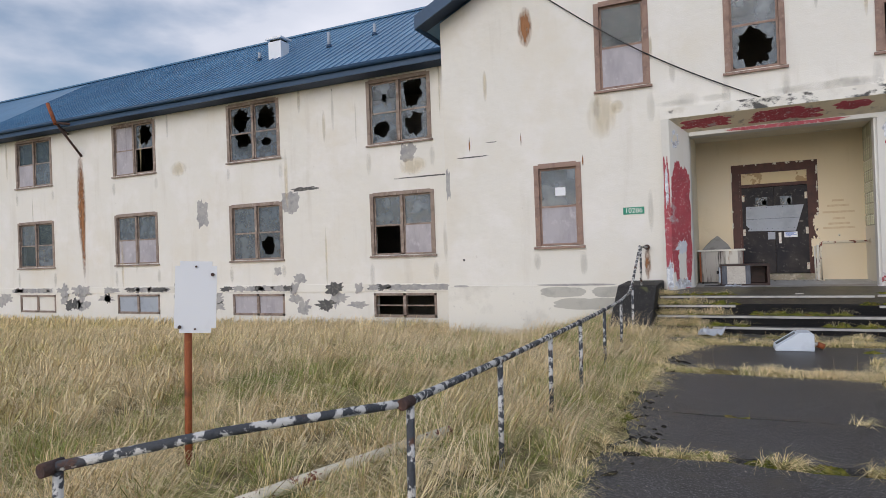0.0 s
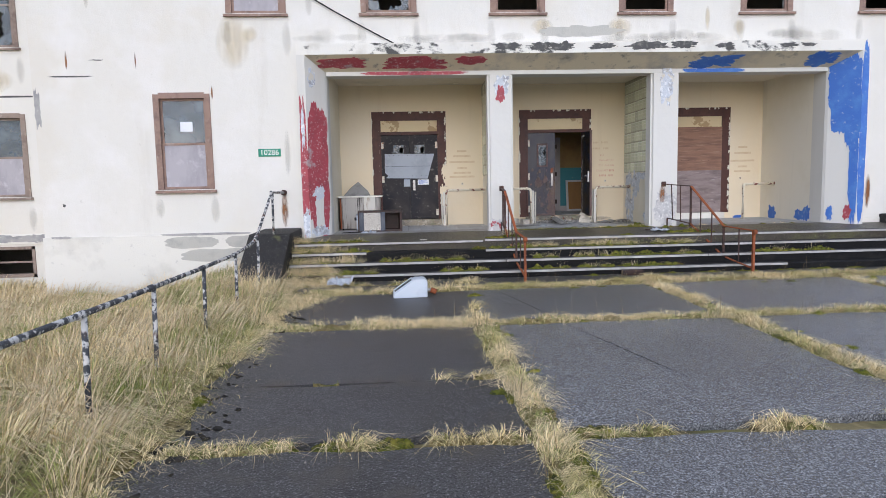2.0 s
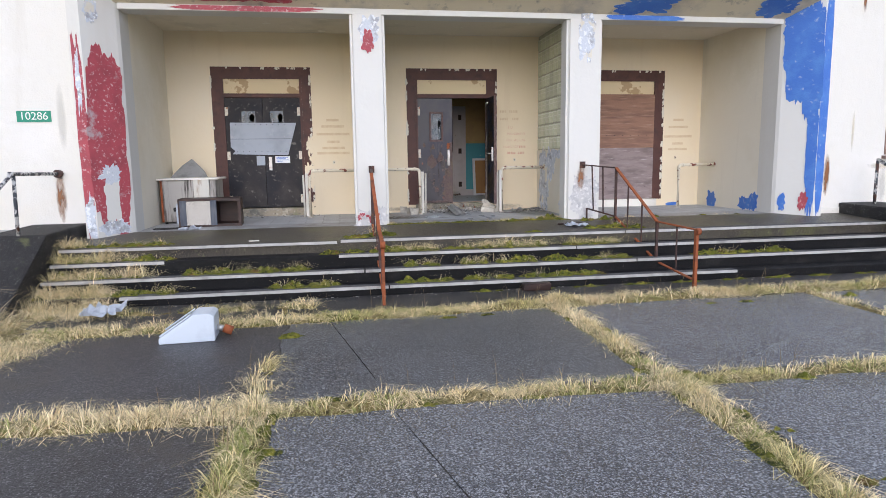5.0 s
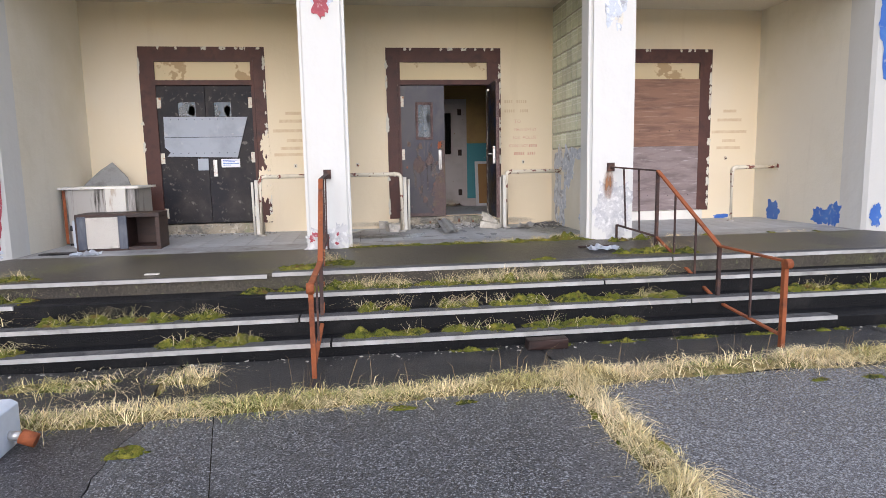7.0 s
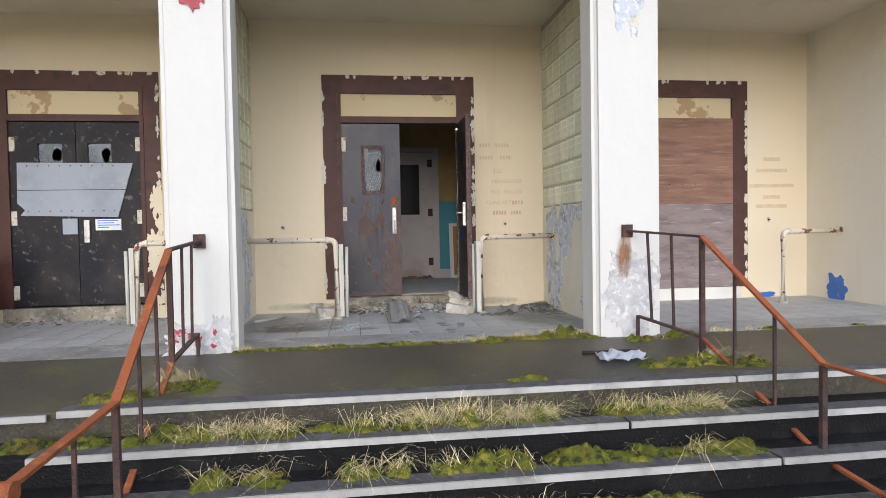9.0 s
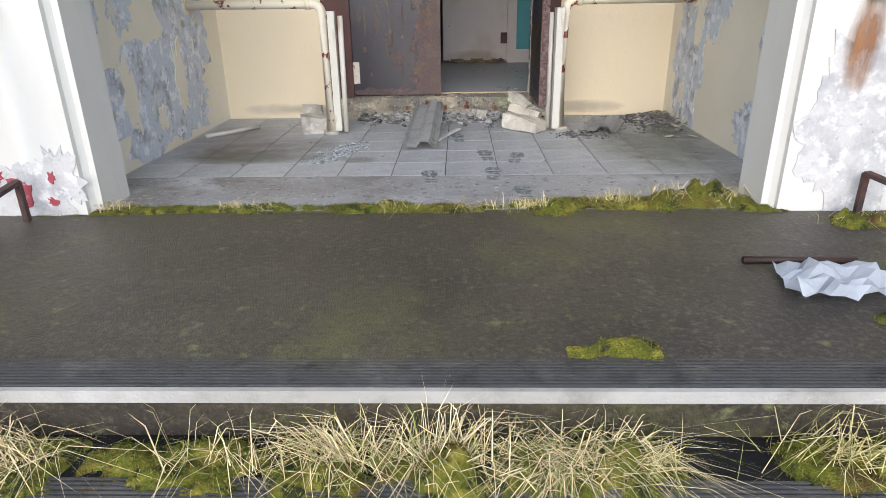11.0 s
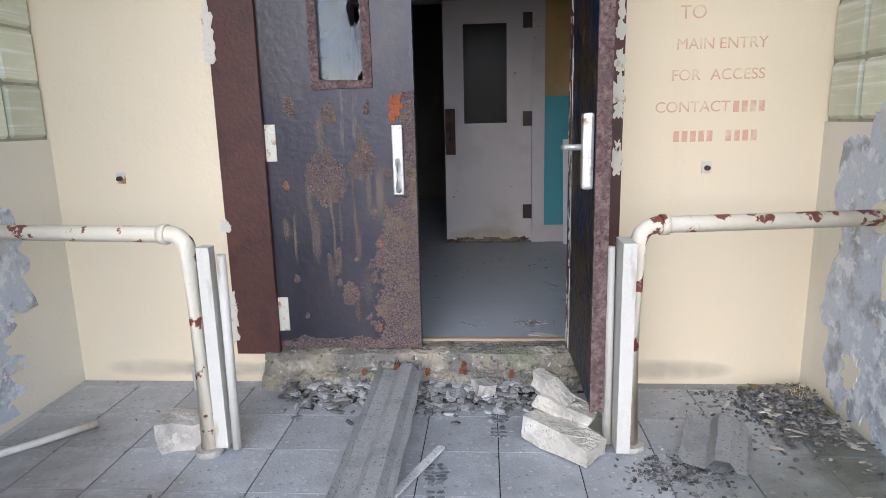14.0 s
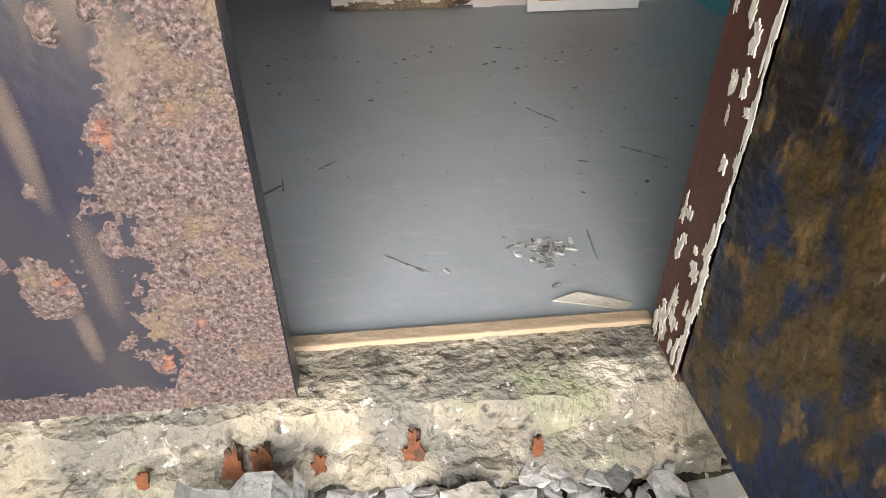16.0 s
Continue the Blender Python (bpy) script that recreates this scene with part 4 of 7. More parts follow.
bx("floor_slab", (XW0 + 0.3, XW1 - 0.3, FYW + 0.32, 24, 7.5, 7.6), M_ROOMSHADE, shell)
bx("partition", (XW0 + 0.3, XW1 - 0.3, FYW + 3.3, FYW + 3.4, 4.62, 7.5), M_ROOMSHADE, shell)
bx("partition", (XW0 + 0.3, PX0 - 0.3, FYW + 3.3, FYW + 3.4, -0.6, 4.52), M_ROOMSHADE, shell)
bx("partition", (PX1 + 0.3, XW1 - 0.3, FYW + 3.3, FYW + 3.4, -0.6, 4.52), M_ROOMSHADE, shell)
bx("partition", (XW0 + 0.3, XW1 - 0.3, 23.9, 24, -0.6, 7.5), M_ROOMSHADE, shell)
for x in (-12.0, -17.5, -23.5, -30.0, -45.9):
    bx("partition", (x, x + 0.1, WY + 0.32, WY + 3.2, -0.7, 7.35), M_ROOMSHADE, shell)

# ---- windows ----


def pane_mesh(x0, x1, z0, z1, y, hole=None, seed=1):
    """A glass pane, or what a ragged hole (cx, cz, rx, rz as shares) has left of it."""
    bm = bmesh.new()
    if not hole:
        box(bm, x0, x1, y, y + 0.005, z0, z1)
        return bm
    cx, cz = x0 + (x1 - x0) * hole[0], z0 + (z1 - z0) * hole[1]
    n = 36
    ring, edge = [], []
    for i in range(n):
        a = 2 * math.pi * i / n
        c, s = math.cos(a), math.sin(a)
        k = 1 + 0.35 * noise.noise((3 * c + seed, 3 * s, seed * 2.1)) + 0.25 * noise.noise((9 * c, 9 * s, seed))
        px, pz = cx + c * (x1 - x0) * hole[2] * k, cz + s * (z1 - z0) * hole[3] * k
        px, pz = min(max(px, x0 + 0.004), x1 - 0.004), min(max(pz, z0 + 0.004), z1 - 0.004)
        t = min((x1 - cx) / c if c > 1e-6 else 1e9, (x0 - cx) / c if c < -1e-6 else 1e9, (z1 - cz) / s if s > 1e-6 else 1e9, (z0 - cz) / s if s < -1e-6 else 1e9)
        ring.append(bm.verts.new((px, y, pz)))
        edge.append(bm.verts.new((cx + c * t, y, cz + s * t)))
    for i in range(n):
        k = (i + 1) % n
        bm.faces.new((edge[i], edge[k], ring[k], ring[i]))
    return bm


def sash_pair(owner, a, b, z0, z1, y, kinds, wood, seed):
    """One double-hung light: an upper and a lower sash, each with its pane or board."""
    zm = (z0 + z1) / 2
    for k, (s0, s1) in enumerate(((zm - 0.02, z1), (z0, zm + 0.02))):
        yy = y + (0.0 if k else 0.035)
        bm = bmesh.new()
        t = 0.045
        box(bm, a, a + t, yy, yy + 0.03, s0, s1)
        box(bm, b - t, b, yy, yy + 0.03, s0, s1)
        box(bm, a + t, b - t, yy, yy + 0.03, s0, s0 + t)
        box(bm, a + t, b - t, yy, yy + 0.03, s1 - t, s1)
        sash = part("sash", bm, wood, owner)
        kind = kinds[k]
        p0, p1, q0, q1 = a + t, b - t, s0 + t, s1 - t
        if kind == "glass":
            part("pane", pane_mesh(p0, p1, q0, q1, yy + 0.012), M_GLASS, sash)
        elif kind == "clear":
            part("pane", pane_mesh(p0, p1, q0, q1, yy + 0.012), M_CLEAR, sash)
        elif kind == "board":
            bx("board", (p0, p1, yy + 0.012, yy + 0.022, q0, q1), M_LILAC, sash, "lilac-grey painted board")
        elif isinstance(kind, tuple):
            part("pane", pane_mesh(p0, p1, q0, q1, yy + 0.012, kind, seed + k * 3.7), M_GLASS, sash, "broken glass pane")


wcount = [0]


def window(a, b, z0, z1, y, lights, wood, label):
    """A framed window in its opening; lights: for each light the kinds of its upper and lower pane."""
    wcount[0] += 1
    w = thing("window_%d" % wcount[0], label, "window", kind="structure")
    bm = bmesh.new()
    t, yo = 0.085, y - 0.022
    box(bm, a - 0.03, a + t, yo, y + 0.14, z0, z1)
    box(bm, b - t, b + 0.03, yo, y + 0.14, z0, z1)
    box(bm, a + t, b - t, yo, y + 0.14, z1 - t, z1 + 0.03)
    n = len(lights)
    wdt = (b - a - 2 * t - 0.09 * (n - 1)) / n
    for i in range(1, n):
        x = a + t + i * wdt + (i - 1) * 0.09
        box(bm, x, x + 0.09, yo + 0.012, y + 0.14, z0 + 0.04, z1 - t)
    jitter(bm, 0.004, wcount[0])
    part("window_frame", bm, wood, w)
    bm = bmesh.new()
    prism(bm, [(a - 0.07, y - 0.075, z0 - 0.03), (a - 0.07, y + 0.14, z0 + 0.01), (a - 0.07, y + 0.14, z0 - 0.07), (a - 0.07, y - 0.075, z0 - 0.075)], (b - a + 0.14, 0, 0))
    part("window_sill", bm, wood, w)
    for i, kinds in enumerate(lights):
        x = a + t + i * (wdt + 0.09)
        sash_pair(w, x, x + wdt, z0 + 0.01, z1 - t, y + 0.03, kinds, wood, wcount[0] * 1.7 + i * 5.3)
    return w


B = lambda cx=0.5, cz=0.5, rx=0.4, rz=0.42: (cx, cz, rx, rz)
UPW = [[(B(0.5, 0.5, 0.10, 0.14), B(0.4, 0.45, 0.3, 0.3)), (B(0.45, 0.6, 0.36, 0.5), B(0.5, 0.5, 0.36, 0.42))],
       [(B(0.45, 0.5, 0.42, 0.42), B(0.6, 0.8, 0.36, 0.34)), (B(0.5, 0.5, 0.42, 0.44), B(0.5, 0.6, 0.24, 0.16))],
       [("board", "board"), (B(0.5, 0.6, 0.36, 0.42), None)],
       [("clear", "board"), ("clear", "glass")], [("glass", "glass"), ("clear", "glass")]]
LOWW = [[("glass", None), ("glass", "board")], [("glass", "glass"), ("glass", B(0.45, 0.5, 0.3, 0.36))],
        [("glass", "board"), ("glass", "board")], [("glass", "clear"), ("clear", "glass")], [("glass", "glass"), ("glass", "glass")]]
for (a, b), up, lo in zip(WIN, UPW, LOWW):
    window(a, b, 5.11, 7.06, WY, up, M_SASH, "weathered wooden twin sash window with broken dusty panes")
    window(a, b, 1.71, 3.60, WY, lo, M_SASH, "weathered wooden twin sash window with dusty glass")
for i, (a, b) in enumerate(WIN):
    wcount[0] += 1
    w = thing("window_%d" % wcount[0], "low basement window, open and dark" if i == 0 else "low basement window boarded with grey sheets", "window", kind="structure")
    bm = bmesh.new()
    c = (a + b) / 2
    for q in ((a, a + 0.07, -0.18, 0.55), (b - 0.07, b, -0.18, 0.55), (c - 0.05, c + 0.05, -0.18, 0.55), (a, b, 0.48, 0.55), (a, b, -0.18, -0.1)):
        box(bm, q[0], q[1], WY - 0.02, WY + 0.1, q[2], q[3])
    if i == 0:
        box(bm, a, b, WY + 0.02, WY + 0.05, 0.16, 0.2)
    part("window_frame", bm, M_SASH, w)
    if i:
        for k, (q, r) in enumerate(((a + 0.07, c - 0.05), (c + 0.05, b - 0.07))):
            bx("board", (q, r, WY + 0.03, WY + 0.045, -0.1, 0.48), (M_WALL, M_LILAC, M_GREYPANEL)[i % 3], w)
for i, (a, b) in enumerate(UP):
    lo = ("board" if i == 0 else B(0.5, 0.45, 0.42, 0.46) if i == 1 else None)
    window(a, b, UZ0, UZ1, FYW, [("clear" if i == 0 else "glass", lo)], M_SASHRED, "reddish weathered wooden sash window" + (" with a boarded lower sash" if i == 0 else ", its lower pane smashed"))
w = window(*LOW[0], LZ0, LZ1, FYW, [("glass", "board")], M_SASHRED, "reddish wooden sash window, boarded below, paper stuck above")
bx("paper", (-3.42, -3.17, FYW + 0.064, FYW + 0.067, 2.98, 3.18), M_SIGNWHITE, w, "white sheet of paper")
window(*LOW[1], LZ0, LZ1, FYW, [(B(0.5, 0.5, 0.44, 0.46), B(0.5, 0.5, 0.44, 0.46))], M_SASHRED, "reddish wooden sash window with smashed panes")

# ---- entrance doors ----
dcount = [0]


def entrance(c, label):
    """The brown-painted surround, transom and threshold of one entrance."""
    dcount[0] += 1
    d = thing("door_%d" % dcount[0], label, "door", kind="structure")
    y = PYB
    o = 0.925
    bm = bmesh.new()
    for q in ((c - o, c - DW - 0.015, 0.92, 3.62), (c + DW + 0.015, c + o, 0.92, 3.62), (c - DW - 0.015, c + DW + 0.015, 3.43, 3.62)):
        box(bm, q[0], q[1], y - 0.012, y + 0.001, q[2], q[3])
    part("surround", bm, M_BROWN, d, "flaking brown painted band")
    bm = bmesh.new()
    for q in ((c - DW - 0.014, c - DW + 0.03, 0.93, 3.44), (c + DW - 0.03, c + DW + 0.014, 0.93, 3.44), (c - DW + 0.03, c + DW - 0.03, 3.40, 3.44), (c - DW + 0.03, c + DW - 0.03, 3.05, 3.125)):
        box(bm, q[0], q[1], y - 0.022, y + 0.12, q[2], q[3])
    part("door_frame", bm, M_BROWN, d)
    bx("transom_panel", (c - DW + 0.03, c + DW - 0.03, y + 0.015, y + 0.04, 3.125, 3.40), M_TRANSOM, d, "cream transom board with brown peeling")
    rnd = random.Random(dcount[0])
    for i in range(38):
        t = rnd.random()
        side = rnd.choice((0, 1, 1, 2))
        at = (c - o, y - 0.013, 1 + 2.5 * t) if side == 0 else (c + o - 0.02, y - 0.013, 1 + 2.5 * t) if side == 1 else (c - o + 1.8 * t, y - 0.013, 3.6)
        blotch("chip", at, rnd.uniform(0.02, 0.055), rnd.uniform(0.04, 0.16 if side < 2 else 0.05), M_CHIP, d, rnd.random() * 50, rough=0.6, n=22, thick=0.002)
    return d


def leaf(owner, w, material, window_kind, flip=False):
    """A steel door leaf, hinged at its own x = 0 and reaching to x = w."""
    bm = bmesh.new()
    h0, h1 = 0.945, 3.04
    if window_kind:
        a, b, c, d = window_kind
        for q in ((0, a, h0, h1), (b, w, h0, h1), (a, b, h0, c), (a, b, d, h1)):
            box(bm, q[0], q[1], 0, 0.045, q[2], q[3])
        bmesh.ops.remove_doubles(bm, verts=bm.verts[:], dist=1e-4)
    else:
        box(bm, 0, w, 0, 0.045, h0, h1)
        bevel(bm, 0.004, 1)
    o = part("leaf", bm, material, owner)
    return o


d1 = entrance(DOORS[0], "closed pair of black charred steel doors with a grey panel screwed across")
c = DOORS[0]
for s in (-1, 1):
    x0, x1 = (c - DW + 0.03, c - 0.004) if s < 0 else (c + 0.004, c + DW - 0.03)
    o = leaf(d1, x1 - x0, M_BLACKDOOR, ((0.30, 0.56, 2.58, 2.80) if s < 0 else (0.12, 0.38, 2.58, 2.80)))
    o.location = (x0, PYB + 0.01, 0)
    q = (0.30, 0.56) if s < 0 else (0.12, 0.38)
    part("pane", pane_mesh(q[0], q[1], 2.58, 2.80, 0.02, B(0.75, 0.4, 0.2, 0.35), 4 + s), M_GLASS, o, "cracked grey pane")
    for z in (1.10, 1.95, 2.79):
        hx = 0.02 if s < 0 else x1 - x0 - 0.02
        bx("hinge", (hx - 0.04, hx + 0.04, -0.006, 0.0, z - 0.08, z + 0.08), M_HINGE, o, "", 0.002)
for i, (dx, z, w, h) in enumerate(((0.87, 2.12, 0.15, 0.34), (0.90, 1.86, 0.10, 0.22), (0.84, 1.62, 0.20, 0.34), (0.84, 1.40, 0.19, 0.22), (0.89, 0.98, 0.1, 0.12))):
    blotch("peeled_patch", (c + dx, PYB - 0.013, z), w, h, M_PORCH, d1, i * 3.7 + 1, rough=0.55, n=60, thick=0.003)
pm = bmesh.new()
prism(pm, [(c - 0.62, PYB - 0.012, 2.58), (c + 0.62, PYB - 0.012, 2.57), (c + 0.44, PYB - 0.012, 1.95), (c - 0.60, PYB - 0.012, 1.98), (c - 0.55, PYB - 0.012, 2.04), (c - 0.63, PYB - 0.012, 2.12)], (0, 0.02, 0))
pan = part("cover_panel", pm, M_GREYPANEL, d1, "grey-blue sheet metal panel")
bx("seam", (c - 0.62, c + 0.54, PYB - 0.017, PYB - 0.0125, 2.264, 2.270), M_BLACK, pan)
for i in range(9):
    for zz in (2.535, 2.02):
        bx("screw", (c - 0.52 + i * 0.115, c - 0.508 + i * 0.115, PYB - 0.016, PYB - 0.0125, zz, zz + 0.012), M_BLACK, pan)
bx("plate", (c - 0.16, c + 0.0, PYB - 0.012, PYB + 0.008, 1.76, 1.94), M_GREYPANEL, d1, "", 0.004)
bx("pull_plate", (c + 0.07, c + 0.13, PYB - 0.02, PYB + 0.008, 1.66, 1.92), M_METAL, d1, "dented pull plate", 0.006)
notice = bx("notice", (c + 0.19, c + 0.47, PYB - 0.004, PYB + 0.007, 1.80, 1.93), M_SIGNWHITE, d1, "white notice with blue print")
for i, ln in enumerate((0.22, 0.18, 0.24, 0.12)):
    bx("print_line", (c + 0.215, c + 0.215 + ln, PYB - 0.006, PYB - 0.0042, 1.905 - 0.025 * i, 1.915 - 0.025 * i), M_BLUE, notice)

d2 = entrance(DOORS[1], "burnt steel double door, one leaf swung out, peeling brown surround")
c = DOORS[1]
o = leaf(d2, DW - 0.033, M_GREYDOOR, (0.27, 0.48, 2.22, 2.74))
o.location = (c - DW + 0.03, PYB + 0.01, 0)
part("pane", pane_mesh(0.27, 0.48, 2.22, 2.74, 0.02, B(0.8, 0.6, 0.14, 0.14), 8), M_GLASS, o, "cracked dirty pane")
bm = bmesh.new()
for q in ((0.235, 0.275, 2.185, 2.775), (0.475, 0.515, 2.185, 2.775), (0.275, 0.475, 2.185, 2.225), (0.275, 0.475, 2.735, 2.775)):
    box(bm, q[0], q[1], -0.012, 0.0, q[2], q[3])
jitter(bm, 0.004, 3)
part("vision_frame", bm, M_RUSTDOOR, o, "blistered vision panel frame")
rr = random.Random(5)
spots = [(max(0.04, 0.70 - abs(rr.gauss(0, 0.2))), rr.uniform(1.0, 2.15), rr.uniform(0.008, 0.020)) for i in range(28)]
spots += [(rr.uniform(0.06, 0.52), rr.uniform(1.05, 1.75), rr.uniform(0.010, 0.020)) for i in range(6)]
spots += [(0.27, 1.74, 0.085), (0.22, 1.76, 0.05), (0.45, 1.83, 0.06), (0.30, 2.06, 0.035), (0.36, 1.2, 0.04), (0.12, 2.1, 0.03)]
bm = bmesh.new()
nx_, nz_ = 140, 245
grid = {}
for i in range(nx_ + 1):
    for k in range(nz_ + 1):
        x, z = 0.001 + 0.700 * i / nx_, 0.947 + 1.225 * k / nz_
        edge = 0.06 + 0.17 * smooth((1.95 - z) / 0.7)
        m_ = 1.0 - (0.70 - x) / edge
        m_ = max(m_, 1.0 - (z - 0.947) / 0.055)
        for sx, sz, sr in spots:
            d2_ = ((x - sx) ** 2 + ((z - sz) * (0.5 if z > sz else 1.0)) ** 2) / (sr * sr)
            if d2_ < 3:
                m_ = max(m_, 0.9 - 0.75 * d2_)
        h = m_ + 0.5 * noise.noise((x * 14, z * 14, 2.2)) + 0.3 * noise.noise((x * 45, z * 45, 7.2)) + 0.35 * noise.noise((x * 130, z * 130, 4.2)) - 0.12
        grid[i, k] = bm.verts.new((x, -max(-0.002, min(0.010, 0.008 * h)), z))
for i in range(nx_):
    for k in range(nz_):
        q = (grid[i, k], grid[i + 1, k], grid[i + 1, k + 1], grid[i, k + 1])
        if min(v.co.y for v in q) < -0.0001:
            bm.faces.new(q).smooth = True
for v in [v for v in bm.verts if not v.link_faces]:
    bm.verts.remove(v)
part("rust_scale", bm, M_SCALE, o, "blistered rust scale over scorched paint")
for i in range(26):
    x = rr.uniform(0.05, 0.6)
    stain((x, -0.0004, rr.uniform(1.1, 2.0)), rr.uniform(0.02, 0.07), rr.uniform(0.12, 0.4), F_TANRUN, o)
lock = bx("lock_plate", (0.595, 0.645, -0.024, -0.0005, 1.70, 2.02), M_METAL, o, "white metal lock plate with a pull handle", 0.006)
rod("pull_handle", [(0.62, -0.022, 1.86), (0.62, -0.05, 1.85), (0.62, -0.052, 1.73), (0.62, -0.022, 1.72)], 0.011, M_METAL, lock)
rod("keyhole", [(0.62, -0.027, 1.94), (0.62, -0.0215, 1.94)], 0.016, M_METAL, lock)
blotch("bare_rust", (0.615, -0.001, 2.10), 0.055, 0.12, M_RUST, o, 31, thick=0.0065, rough=0.6)
for z in (1.12, 1.95, 2.79):
    bx("hinge", (-0.035, 0.05, -0.007, -0.0005, z - 0.085, z + 0.085), M_HINGE, o, "", 0.002)
for i in range(90):
    zz = 0.97 + 2.0 * rr.random() ** 1.6
    blotch("chip", (c + DW - 0.031, PYB - 0.02 + 0.13 * rr.random(), zz), rr.uniform(0.006, 0.022), rr.uniform(0.012, 0.06), M_BOARDWHITE, d2, i * 1.3, u=(0, -1, 0), rough=0.8, n=20, thick=0.0004)
for i in range(26):
    blotch("chip", (c + DW - 0.0312, PYB - 0.016 + 0.012 * rr.random(), 0.96 + 0.055 * i), 0.005 + 0.009 * rr.random(), 0.075, M_BOARDWHITE, d2, i * 2.3 + 5, u=(0, -1, 0), rough=0.9, n=30, thick=0.0003)
o2 = leaf(d2, 0.645, M_BLUEBLACK, None)
OPEN = 90
o2.matrix_basis = pose(c + DW - 0.03, PYB - 0.01, 0, 0, 0, 180 + OPEN)
bm = bmesh.new()
box(bm, 0.632, 0.649, -0.003, 0.049, 0.942, 3.043)
part("rust_edge", bm, M_RUSTDOOR, o2, "scaly rust on the free edge")
pb = bx("panic_bar_case", (0.56, 0.615, -0.045, -0.003, 1.78, 2.05), M_METAL, o2, "white latch case", 0.012)
rod("lever", [(0.585, -0.045, 1.93), (0.585, -0.10, 1.93), (0.565, -0.105, 1.93)], 0.012, M_METAL, pb)
rod("closer_arm", [(0.08, -0.03, 2.93), (0.30, -0.05, 2.93)], 0.015, M_METAL, o2, "door closer arm")

d3 = entrance(DOORS[2], "entrance boarded over with weathered brown plywood")
c = DOORS[2]
for z0, z1, mt in ((2.02, 3.13, M_PLY), (0.93, 2.017, M_PLYGREY)):
    b3 = bx("plywood_sheet", (c - DW + 0.015, c + DW - 0.03, PYB - 0.03, PYB - 0.016, z0, z1), mt, d3, "weathered plywood sheet", 0.003)
    for i in range(7):
        bx("screw", (c - 0.55 + 0.18 * i, c - 0.538 + 0.18 * i, PYB - 0.034, PYB - 0.0302, z0 + 0.25, z0 + 0.262), M_BLACK, b3)

# thresholds
for i, cc in enumerate(DOORS):
    bm = bmesh.new()
    if i == 1:
        prof = [(PYB - 0.11, 0.76), (PYB - 0.10, 0.80), (PYB - 0.085, 0.83), (PYB - 0.05, 0.842), (PYB - 0.035, 0.86), (PYB - 0.03, 0.89), (PYB - 0.015, 0.925), (PYB + 0.05, 0.938), (PYB + 0.17, 0.932), (PYB + 0.17, 0.76)]
        n = 90
        rows = []
        for k in range(n + 1):
            x = cc - 0.78 + 1.56 * k / n
            rows.append([bm.verts.new((x, y - 0.01 + (0.03 * noise.noise((x * 9, j, 0.5)) + 0.016 * noise.noise((x * 31, j, 2.5))) * (j < 7), z + (0.018 if 0 < j < 6 else 0.005) * (noise.noise((x * 12, j, 5.5)) + 0.6 * noise.noise((x * 37, j, 5.5))))) for j, (y, z) in enumerate(prof)])
        for q, r in zip(rows, rows[1:]):
            for j in range(len(prof) - 1):
                bm.faces.new((q[j], r[j], r[j + 1], q[j + 1]))
        bmesh.ops.recalc_face_normals(bm, faces=bm.faces)
        for f in bm.faces:
            if f.normal.z + -f.normal.y < 0:
                f.normal_flip()
        part("threshold", bm, M_THRESH, d2, "crumbling concrete threshold with rebar stubs")
        bx("strip", (cc - 0.05, cc + 0.72, PYB + 0.138, PYB + 0.174, 0.92, 0.945), M_TIMBER, d2, "worn timber threshold strip", 0.004)
        bx("floor_catch", (cc - 0.06, cc - 0.01, PYB + 0.02, PYB + 0.075, 0.925, 0.975), M_RUSTDARK, d2, "", 0.004)
        for k, x in enumerate((-0.28, -0.12, -0.07, 0.03, 0.20, 0.43)):
            rod("rebar_stub", [(cc + x, PYB - 0.07, 0.80), (cc + x + 0.01, PYB - 0.045, 0.89 if k in (1, 2, 4) else 0.85)], 0.007, M_RUSTDARK, d2, "", 6)
            blotch("rust_run", (cc + x, PYB - 0.072, 0.845), 0.035 if k in (1, 2, 4) else 0.022, 0.10 if k in (1, 2, 4) else 0.045, M_RUSTBLEED, d2, k + 2.2, v=(0, 0.35, 1), rough=0.4, n=40, thick=0.004)
    else:
        box(bm, cc - 0.8, cc + 0.8, PYB - 0.06, PYB + 0.16, 0.76, 0.925)
        bevel(bm, 0.01)
        part("threshold", bm, M_THRESH if i == 0 else M_PLINTH, d1 if i == 0 else d3, "chipped white threshold")

# ---- lobby seen through the open leaf ----
LX0, LX1, LY = 3.4, 7.0, 20.40
lobby_floor = tagged(bx("floor", (LX0, LX1 + 1.2, PYB + 0.16, 23.8, 0.6, 0.925), M_LOBBY), "scuffed grey painted lobby floor", "floor", kind="structure")
# West wall, ceiling and hall wall are painted dark to deepen the lobby's shade.
tagged(bx("wall_lobby_west", (LX0 - 0.1, LX0, PYB + 0.16, LY, 0.6, 4.2), M_ROOMSHADE), "lobby side wall in shade-dark paint", "wall", kind="structure")
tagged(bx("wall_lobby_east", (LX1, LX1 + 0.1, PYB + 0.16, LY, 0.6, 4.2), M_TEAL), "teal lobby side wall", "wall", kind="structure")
tagged(bx("ceiling_lobby", (LX0 - 0.1, LX1 + 1.2, PYB + 0.16, 23.8, 3.6, 3.7), M_ROOMSHADE), "lobby ceiling in shade-dark paint", "ceiling", kind="structure")
wl_ = tagged(part("wall_lobby_back", holed(LX0, LX1, 0.6, 3.6, LY, LY + 0.14, [(4.15, 5.74, 0.92, 3.05)]), M_TAN), "lobby partition, tan above and teal below", "wall", kind="structure")
